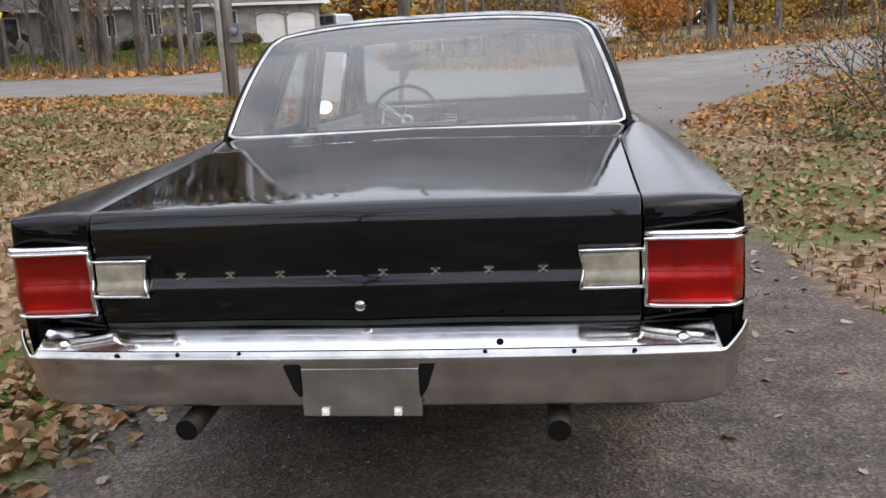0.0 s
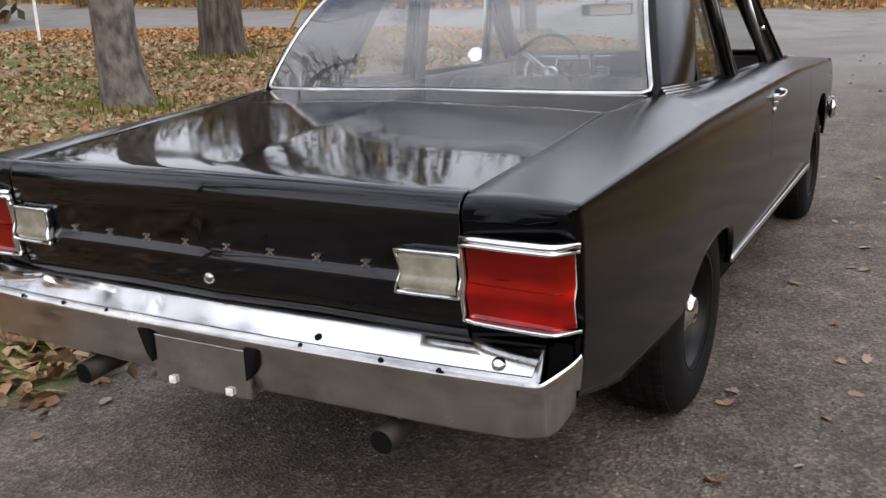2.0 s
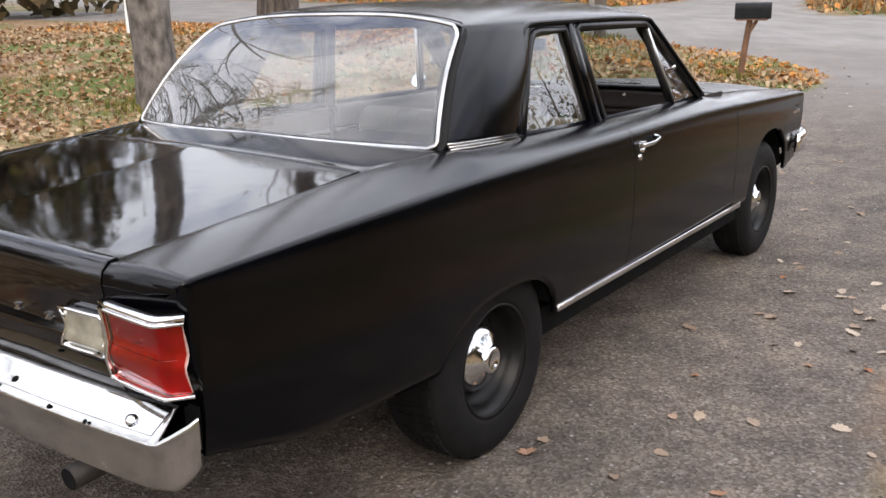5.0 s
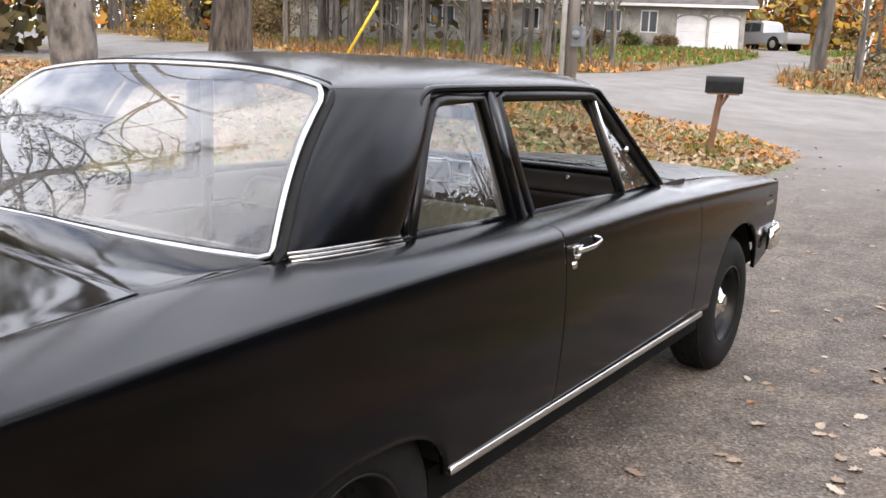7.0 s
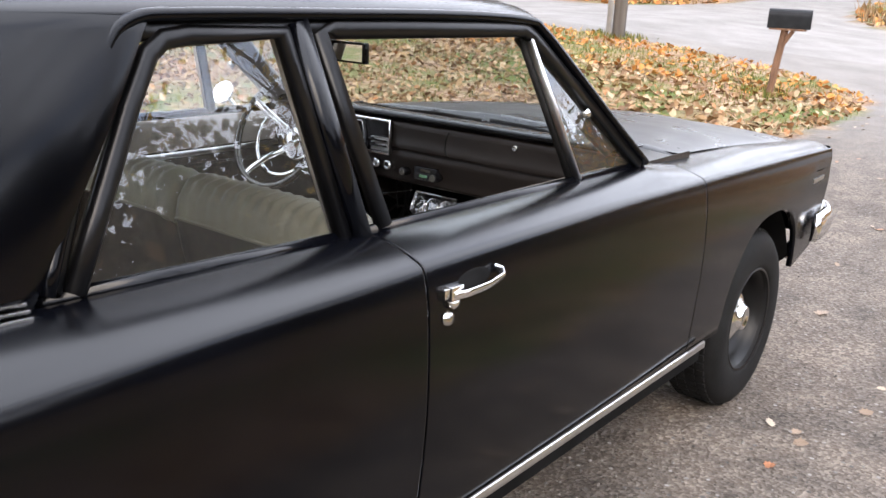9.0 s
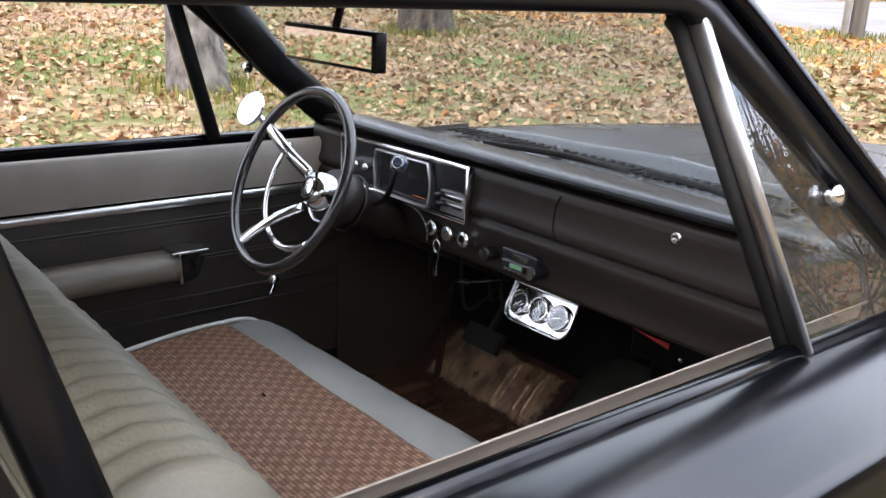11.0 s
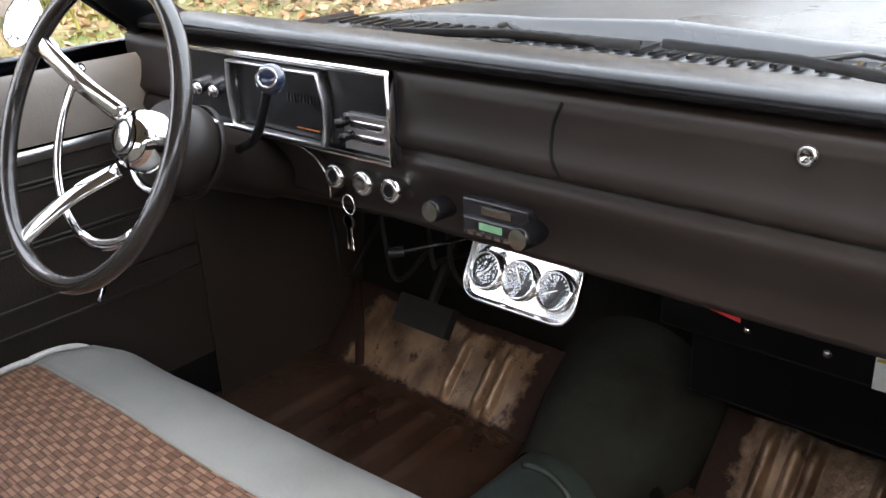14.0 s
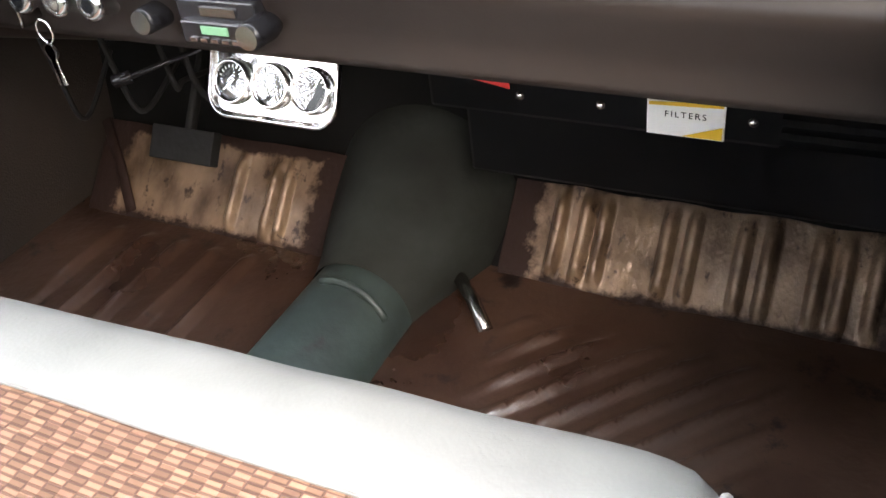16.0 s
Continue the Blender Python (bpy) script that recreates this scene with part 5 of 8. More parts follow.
for dx, tilt in ((0.002, 0.12), (-0.004, -0.10)):
    bm = bmesh.new()
    mm = Matrix.Translation((-0.178 + dx, 3.333, 0.845)) @ Matrix.Rotation(tilt, 4, "Y")
    lathe(bm, [(0, 0.001), (0.009, 0.001), (0.009, -0.001), (0, -0.001)], mm @ Matrix.Translation((0, 0, -0.012)) @ Matrix.Rotation(math.pi / 2, 4, "X"), 12)
    box(bm, (-0.0035, -0.001, -0.052), (0.0035, 0.001, -0.018), mm)
    part("key", bm, M["chrome_dull"], keys, smooth=False)
# radio
bm = bmesh.new()
box(bm, (0.000, 3.352, 0.866), (0.094, 3.382, 0.888))
box(bm, (0.004, 3.346, 0.845), (0.096, 3.384, 0.868))
rd = part("radio", bm, M["dial"], dash, "small black cassette radio", smooth=False, bevel=0.002)
bm = bmesh.new()
box(bm, (0.030, 3.3445, 0.856), (0.062, 3.3465, 0.864))
part("radio_display", bm, M["lcd"], rd, "pale green display", smooth=False)
for i in range(6):
    bm = bmesh.new()
    box(bm, (0.014 + i * 0.013, 3.3435, 0.8480), (0.022 + i * 0.013, 3.3465, 0.8515))
    part("radio_button", bm, M["chrome_dull"], rd, smooth=False)
bm = bmesh.new()
box(bm, (0.030, 3.3495, 0.873), (0.072, 3.3525, 0.881))
part("cassette_slot", bm, M["chrome_dull"], rd, smooth=False)
for x, y in ((-0.044, 3.345), (0.094, 3.335)):
    bm = bmesh.new()
    lathe(bm, [(0, 0.003), (0.012, 0.002), (0.014, -0.002), (0.0145, -0.03), (0.012, -0.04)], axis_pose((x, y, 0.862), (0, -1, 0.05)), 20)
    kb = part("radio_knob", bm, M["pad"], rd)
    bm = bmesh.new()
    lathe(bm, [(0, 0.0040), (0.012, 0.0034)], axis_pose((x, y, 0.862), (0, -1, 0.05)), 20)
    part("knob_cap", bm, M["chrome_dull"], kb, "bright knob cap")
rd.location.z += 0.010
bm = bmesh.new()
box(bm, (0.045, 3.362, 1.0), (0.075, 3.3635, 1.002), Matrix.Translation((-0.09, 0, -0.01)) @ Matrix.Rotation(-0.25, 4, "Y") @ Matrix.Translation((0.02, 0, 0.012)))
part("dash_scratch", bm, M["chrome_dull"], dash, smooth=False)
# three-gauge panel hung under the dash
gp_m = Matrix.Translation((-0.014, 3.482, 0.737)) @ Matrix.Rotation(radians(-27), 4, "X") @ Matrix.Diagonal((0.96, 1, 0.96, 1))
bm = bmesh.new()
out = [(-0.094, 0.042), (-0.094, -0.012)] + [(-0.066 - 0.028 * math.cos(a), -0.014 - 0.028 * math.sin(a)) for a in span(0.1, math.pi / 2, 6)] + [(0.066 + 0.028 * math.sin(a), -0.014 - 0.028 * math.cos(a)) for a in span(0, math.pi / 2 - 0.1, 6)] + [(0.094, -0.012), (0.094, 0.042)]
f = bm.faces.new([bm.verts.new(gp_m @ Vector((x, 0, z))) for x, z in out])
bmesh.ops.translate(bm, verts=[v for v in bmesh.ops.extrude_face_region(bm, geom=[f])["geom"] if isinstance(v, bmesh.types.BMVert)], vec=(0, 0.003, 0))
gp = part("gauge_panel", bm, M["chrome"], car, "polished chrome panel with three round gauges", smooth=False)
bm = bmesh.new()
sweep(bm, [gp_m @ Vector((x, -0.002, z)) for x, z in out], rect_profile(0.005, 0.010), up=(0, -1, 0), closed=True)
part("panel_lip", bm, M["chrome"], gp)
for i, (x, ang) in enumerate(((-0.060, 2.3), (-0.001, 0.6), (0.058, 2.0))):
    gm = gp_m @ Matrix.Translation((x, -0.002, 0.0)) @ Matrix.Rotation(math.pi / 2, 4, "X")
    bm = bmesh.new()
    lathe(bm, [(0.0235, 0.006), (0.0255, 0.0085), (0.0285, 0.006), (0.0295, 0.0)], gm, 36)
    g = part("gauge", bm, M["chrome"], gp, "round gauge with black dial")
    bm = bmesh.new()
    lathe(bm, [(0, 0.002), (0.0245, 0.002)], gm, 30)
    part("gauge_dial", bm, M["dial"], g)
    bm = bmesh.new()
    box(bm, (-0.0006, -0.004, 0.0024), (0.0006, 0.017, 0.003), gm @ Matrix.Rotation(ang, 4, "Z"))
    part("gauge_needle", bm, M["white_paint"], g, smooth=False)
    bm = bmesh.new()
    for k in range(9):
        box(bm, (-0.0005, 0.0175, 0.0022), (0.0005, 0.021, 0.0026), gm @ Matrix.Rotation(-1.2 + 0.3 * k, 4, "Z"))
    part("gauge_marks", bm, M["white_paint"], g, smooth=False)
    bm = bmesh.new()
    lathe(bm, [(0, 0.0072), (0.024, 0.0062)], gm, 30)
    gg = part("gauge_glass", bm, M["gauge_glass"], g)
    gg.visible_shadow = False
# steering column and wheel
AX = Vector((0, 0.905, -0.425)).normalized()
HUB = Vector((-0.375, 3.168, 0.952))
up_w = Vector((0, 0.425, 0.905)).normalized()
bm = bmesh.new()
lathe(bm, [(0.0, 0.03), (0.050, 0.03), (0.058, 0.034), (0.060, 0.075), (0.055, 0.085), (0.044, 0.10), (0.042, 0.22), (0.036, 0.24), (0.034, 0.60)], axis_pose(HUB, AX), 32)
col = part("steering_column", bm, M["dash"], car, "dark brown steering column")
bm = bmesh.new()
lathe(bm, [(0.062, 0.082), (0.064, 0.088), (0.058, 0.094)], axis_pose(HUB, AX), 32)
part("column_ring", bm, M["dash"], col)
bm = bmesh.new()
base = HUB + AX * 0.13 + Vector((0.045, 0, 0.02))
ball = HUB + AX * 0.02 + Vector((0.215, 0.035, 0.098))
sweep(bm, curve_points([base, base.lerp(ball, 0.4) + Vector((0.01, 0, -0.012)), ball], 6), round_profile(0.006, 10), up=(0, 1, 0))
sh = part("shift_lever", bm, M["pad"], col, "black column shift lever")
bm = bmesh.new()
lathe(bm, [(0, 0.013), (0.010, 0.012), (0.016, 0.006), (0.0175, 0.0), (0.014, -0.010), (0.006, -0.016)], axis_pose(ball, Vector((0.55, -0.75, 0.3))), 20)
part("shift_knob", bm, mat("blue_black_knob", (0.02, 0.03, 0.06), 0.15, vary=0.2, scale=20, coat=0.8), sh)
bm = bmesh.new()
lathe(bm, [(0.009, 0.0135), (0.010, 0.0142), (0.0115, 0.013)], axis_pose(ball, Vector((0.55, -0.75, 0.3))), 20)
part("knob_ring", bm, M["chrome"], sh)
bm = bmesh.new()
sg = HUB + AX * 0.09
sweep(bm, [sg + Vector((-0.05, 0, 0)), sg + Vector((-0.14, -0.02, 0.03))], round_profile(0.005, 8), up=(0, 1, 0))
part("signal_stalk", bm, M["chrome_dull"], col)
RIM_C, RIM_R = HUB - AX * 0.070, 0.188


def on_wheel(deg, r, c=RIM_C):
    a = radians(deg)
    return c + Vector((1, 0, 0)) * (r * math.cos(a)) + up_w * (r * math.sin(a))


bm = bmesh.new()
sweep(bm, [on_wheel(d, RIM_R) for d in span(0, 360, 73)[:-1]], round_profile(0.0115, 12), up=lambda p: p - RIM_C, closed=True)
wh = part("steering_wheel", bm, M["wheel_rim_plastic"], car, "dark brown rim with chrome spokes and horn ring")
for d0 in (150, 240):
    bm = bmesh.new()
    a, b = HUB + (on_wheel(d0, 0.05) - RIM_C), on_wheel(d0, RIM_R)
    pts = [a, a.lerp(b, 0.35) - AX * 0.012, a.lerp(b, 0.75) - AX * 0.008, b]
    sweep(bm, curve_points(pts, 5), rect_profile(0.026, 0.010, 0.4), up=lambda p: -AX)
    part("spoke", bm, M["chrome"], wh, "chrome spoke")
bm = bmesh.new()
cc = HUB - AX * 0.030
sweep(bm, [on_wheel(d, 0.136, cc) for d in span(147, 308, 44)], rect_profile(0.015, 0.008, 0.4), up=lambda p: -AX)
part("horn_ring", bm, M["chrome"], wh, "chrome horn ring")
bm = bmesh.new()
lathe(bm, [(0, -0.022), (0.018, -0.021), (0.031, -0.016), (0.037, -0.008), (0.040, 0.004), (0.042, 0.034), (0.040, 0.046)], axis_pose(HUB, AX), 32)
hb = part("horn_hub", bm, M["chrome"], wh, "chrome hub")
bm = bmesh.new()
lathe(bm, [(0, -0.0245), (0.020, -0.0235), (0.026, -0.0205)], axis_pose(HUB, AX), 24)
part("hub_emblem", bm, M["chrome_dull"], hb)
bm = bmesh.new()
lathe(bm, [(0.019, -0.0246), (0.0215, -0.0246), (0.0215, -0.0230)], axis_pose(HUB, AX), 24)
part("emblem_ring", bm, M["dial"], hb)
# column support cover with a bright edge, and the bright crescent under the column bell
bm = bmesh.new()
cover = [(-0.300 + 0.070 * math.cos(a), 3.366, 0.862 + 0.052 * math.sin(a)) for a in span(-0.25, 1.9, 14)]
sweep(bm, cover, rect_profile(0.004, 0.030, 0.4), up=(0, -1, 0))
sc = part("column_cover", bm, M["dash"], dash, "dark pressed steel cover round the column")
bm = bmesh.new()
sweep(bm, [(x, 3.350, z) for x, _, z in cover], rect_profile(0.004, 0.003, 0.4), up=(0, -1, 0))
part("cover_edge", bm, M["chrome_dull"], sc, "worn bright edge")
bm = bmesh.new()
ring_c = HUB + AX * 0.030
sweep(bm, [ring_c + Vector((1, 0, 0)) * (0.061 * math.cos(radians(d))) + up_w * (0.061 * math.sin(radians(d))) for d in span(215, 325, 20)], rect_profile(0.010, 0.006, 0.4), up=lambda p: -AX)
part("bell_ring", bm, M["chrome_dull"], col, "bright crescent under the column bell")
# pedals and wires under the dash
bm = bmesh.new()
box(bm, (-0.060, -0.012, -0.026), (0.060, 0.008, 0.026), Matrix.Translation((-0.31, 3.60, 0.545)) @ Matrix.Rotation(radians(-35), 4, "X"))
sweep(bm, [(-0.31, 3.61, 0.55), (-0.315, 3.70, 0.66), (-0.32, 3.72, 0.80)], rect_profile(0.02, 0.012), up=(1, 0, 0))
part("brake_pedal", bm, M["rubber"], car, "black rubber brake pedal", smooth=False, bevel=0.003)
for k, (x0, x1) in enumerate(((-0.42, -0.47), (-0.30, -0.33), (-0.16, -0.12), (-0.20, -0.24))):
    bm = bmesh.new()
    tube(bm, curve_points([(x0, 3.50, 0.83), (x0 - 0.01, 3.52, 0.70), ((x0 + x1) / 2, 3.55, 0.60 + 0.03 * k), (x1, 3.66, 0.66)], 6), 0.004, 8)
    part("wire", bm, M["rubber"], car)
bm = bmesh.new()
tube(bm, [(-0.165, 3.40, 0.768), (-0.10, 3.47, 0.782)], 0.0035, 8)
lathe(bm, [(0, 0.024), (0.008, 0.021), (0.008, 0)], axis_pose((-0.160, 3.41, 0.769), (-0.7, -0.7, -0.1)), 12)
part("under_dash_knob", bm, M["pad"], car)
# heater box under the passenger side with a filter sticker
bm = bmesh.new()
box(bm, (0.12, 3.612, 0.66), (0.70, 3.78, 0.80))
box(bm, (0.16, 3.63, 0.56), (0.70, 3.79, 0.665))
hbx = part("heater_box", bm, M["trim_black"], car, "black heater box under the dashboard", smooth=False, bevel=0.006)
bm = bmesh.new()
box(bm, (0.400, 3.6085, 0.664), (0.486, 3.6115, 0.715))
stk = part("filter_sticker", bm, M["white_paint"], hbx, "white and yellow filter sticker", smooth=False)
for q in (((0.402, 0.7005), (0.484, 0.7045), (0.484, 0.7105), (0.402, 0.7045)), ((0.440, 0.665), (0.484, 0.665), (0.484, 0.681))):
    bm = bmesh.new()
    bm.faces.new([bm.verts.new((x, 3.6078, z)) for x, z in q])
    part("sticker_band", bm, M["yellow_paint"], stk, smooth=False, solid=0.0006)
cu = bpy.data.curves.new("sticker_word", "FONT")
cu.body, cu.size, cu.align_x, cu.space_character = "FILTERS", 0.0105, "CENTER", 1.35
tmp = new("sticker_word", cu)
bpy.context.view_layer.update()
me = bpy.data.meshes.new_from_object(tmp)
bpy.data.objects.remove(tmp)
me.transform(pose(0.443, 3.6074, 0.688, 90, 0, 0))
me.materials.append(M["dial"])
word = new("sticker_word", me)
word.parent = stk
word.matrix_parent_inverse = world_of(stk).inverted()
for x0, z0, w in ((0.405, 0.708, 0.010), (0.420, 0.7095, 0.016), (0.448, 0.711, 0.020)):
    bm = bmesh.new()
    box(bm, (x0, 3.6076, z0), (x0 + w, 3.6086, 0.7152))
    part("sticker_bar", bm, M["dial"], stk, smooth=False)
bm = bmesh.new()
bm.faces.new([bm.verts.new((x, 3.545, z)) for x, z in ((0.180, 0.748), (0.262, 0.734), (0.262, 0.746), (0.215, 0.746))])
part("red_tag", bm, M["red_paint"], hbx, "small red tag", smooth=False, solid=0.001)
for x in (0.245, 0.345, 0.515):
    bm = bmesh.new()
    lathe(bm, [(0, 0.004), (0.004, 0.003), (0.006, 0)], axis_pose((x, 3.611, 0.690), (0, -1, 0)), 10)
    part("screw", bm, M["chrome_dull"], hbx)
for i in range(4):
    bm = bmesh.new()
    box(bm, (0.545, 3.598, 0.668 + i * 0.016), (0.68, 3.614, 0.674 + i * 0.016))
    part("vent_fin", bm, M["trim_black"], hbx, smooth=False)


# ---- seats ----
def rounded(f, r=0.07):
    """Drop of a cushion towards its ends, f from -1 to 1."""
    e = max(0, (abs(f) - (1 - r)) / r)
    return 1 - math.sqrt(max(0, 1 - e * e))


CUSH = [(2.60, 0.540), (2.70, 0.562), (2.80, 0.582), (2.90, 0.596), (2.98, 0.603), (3.055, 0.606), (3.062, 0.602), (3.072, 0.606), (3.11, 0.605), (3.15, 0.596), (3.178, 0.577), (3.195, 0.548), (3.197, 0.505), (3.185, 0.45), (3.165, 0.40), (3.13, 0.37)]
XS = 0.600


def cushion(f, k):
    y, z = CUSH[k]
    d = rounded(f, 0.075)
    front = max(0, (y - 3.0) / 0.2)
    bulge = 0.006 * noise.noise((f * 4, y * 5, 7))
    return (f * XS - 0.01, y - (0.05 * rounded(f, 0.16) + 0.02 * d) * front + 0.026 * (f + 0.9) * front, z + 0.008 - 0.035 * d * min(1, (z - 0.36) / 0.1) + bulge)


fu = span(-1, 1, 61)
bm = surf(cushion, fu, range(0, 7))
seat = part("front_seat", bm, M["cloth"], car, "front bench seat with brown woven cloth and pale vinyl edges", solid=0.004)
part("seat_front_roll", surf(cushion, fu, range(6, len(CUSH))), M["vinyl"], seat, "pale grey-green vinyl front roll", solid=0.004)
bm = bmesh.new()
sweep(bm, [tuple(Vector(cushion(f, 6)) + Vector((0, 0, 0.003))) for f in span(-0.97, 0.97, 60)], round_profile(0.0022, 6), up=(0, 0, 1))
part("seat_piping", bm, M["vinyl"], seat)
for s in (1, -1):
    bm = bmesh.new()
    edge = [Vector(cushion(s * 0.975, k)) + Vector((s * 0.004, 0, 0.006)) for k in range(0, 14)]
    sweep(bm, curve_points([tuple(e) for e in edge], 3), round_profile(0.0055, 8), up=(s, 0, 0))
    part("seat_piping", bm, M["white_piping"], seat, "white piping")
    bm = bmesh.new()
    surf(lambda k, f: (s * (XS + 0.002) - 0.01, CUSH[k][0] - 0.06 * max(0, (CUSH[k][0] - 3.0) / 0.2), CUSH[k][1] - 0.035 - f * (CUSH[k][1] - 0.035 - 0.36)), range(0, len(CUSH)), (0, 0.5, 1), bm)
    part("seat_side", bm, M["vinyl"], seat, solid=0.003)
bm = bmesh.new()
fz = cushion(-0.33, 4)
box(bm, (fz[0] - 0.005, fz[1] - 0.03, fz[2] + 0.001), (fz[0] + 0.005, fz[1] - 0.026, fz[2] + 0.004))
part("cloth_tear", bm, M["dark"], seat, "small dark nick in the cloth", smooth=False)
bm = bmesh.new()
box(bm, (-0.56, 2.55, 0.331), (0.54, 3.12, 0.50))
part("seat_base", bm, M["dark"], seat, smooth=False)
# two folding seat backs
BACK = [(2.72, 0.58), (2.68, 0.68), (2.63, 0.80), (2.585, 0.90), (2.55, 0.955), (2.515, 0.982), (2.47, 0.990), (2.435, 0.981), (2.412, 0.950), (2.403, 0.892)]
BACK2 = [(2.403, 0.892), (2.42, 0.80), (2.45, 0.66), (2.48, 0.52), (2.49, 0.42)]
for s, x0, x1 in ((-1, -0.615, -0.004), (1, 0.012, 0.600)):
    def back(f, k, prof):
        y, z = prof[k]
        d = rounded(f * 2 - 1, 0.16)
        pleat = 0.004 * math.cos(2 * math.pi * f * 15) if prof is BACK and 2 < k < 9 else 0
        return (x0 + (x1 - x0) * f, y + (0.03 * d if y < 2.49 else -0.03 * d), z - 0.05 * d * max(0, (z - 0.7) / 0.28) + pleat)
    bm = surf(lambda f, k: back(f, k, BACK), span(0, 1, 91), range(len(BACK)))
    sb = part("seat_back", bm, M["seatback"], seat, "olive-tan pleated vinyl seat back", solid=0.004)
    bm = surf(lambda f, k: back(f, k, BACK2), span(0, 1, 21), range(len(BACK2)))
    part("back_panel", bm, M["brown_vinyl"], sb, "plain brown back panel", solid=0.004)
    bm = bmesh.new()
    sweep(bm, [tuple(Vector(back(f, 9, BACK)) + Vector((0, -0.003, 0))) for f in span(0.01, 0.99, 30)], round_profile(0.004, 6), up=(0, 0, 1))
    part("seat_piping", bm, M["seatback"], sb)
# chrome seat hinge and buckle end by the door
bm = bmesh.new()
box(bm, (0.585, 2.52, 0.60), (0.605, 2.60, 0.63))
tube(bm, [(0.595, 2.55, 0.61), (0.595, 2.51, 0.70)], 0.008, 10)
part("seat_hinge", bm, M["chrome"], seat)
# rear bench and parcel shelf
bm = surf(lambda f, k: (f * 0.62, (2.08, 2.06, 1.98, 1.85, 1.72)[k] - 0.01 * rounded(f), (0.40, 0.52, 0.56, 0.55, 0.50)[k] - 0.03 * rounded(f)), span(-1, 1, 31), range(5))
rs = part("rear_seat", bm, M["seatback"], car, "olive-tan vinyl rear bench", solid=0.004)
bm = surf(lambda f, k: (f * 0.62, (1.74, 1.70, 1.64, 1.60, 1.56)[k], (0.50, 0.70, 0.86, 0.93, 0.945)[k] - 0.03 * rounded(f) + 0.003 * math.cos(f * 50)), span(-1, 1, 61), range(5))
part("rear_back", bm, M["seatback"], rs, solid=0.004)
bm = surf(lambda u, f: (u * 0.70, 1.58 - 0.40 * f + 0.09 * abs(u) ** 2.5 * f, 0.955 + 0.065 * f), span(-1, 1, 13), span(0, 1, 5))
part("parcel_shelf", bm, M["tan_vinyl"], car, "tan parcel shelf", solid=0.004)


# ---- door trims, both sides ----
def driver_armrest(s):
    bm = bmesh.new()
    sweep(bm, curve_points([(s * 0.662, 2.55, 0.742), (s * 0.655, 2.65, 0.750), (s * 0.652, 2.83, 0.752), (s * 0.654, 2.97, 0.750)], 6), [(0.030, -0.032), (0.038, -0.015), (0.036, 0.016), (0.02, 0.028), (-0.02, 0.028), (-0.032, 0.010), (-0.032, -0.025)], up=(0, 0, 1))
    ar = part("armrest", bm, M["arm_vinyl"], panel["door", s], "olive-brown moulded armrest")
    bm = bmesh.new()
    box(bm, (s * 0.622, 2.968, 0.708), (s * 0.690, 2.976, 0.778))
    surf(lambda x, k: (s * x, (2.972, 3.010, 3.030, 3.028, 3.012, 2.972)[k], (0.780, 0.776, 0.764, 0.752, 0.716, 0.712)[k]), (0.628, 0.640, 0.672, 0.686), range(6), bm)
    box(bm, (s * 0.616, 2.950, 0.779), (s * 0.690, 3.036, 0.785))
    part("inner_door_handle", bm, M["chrome_dull"], ar, "chrome inner door handle", bevel=0.002)


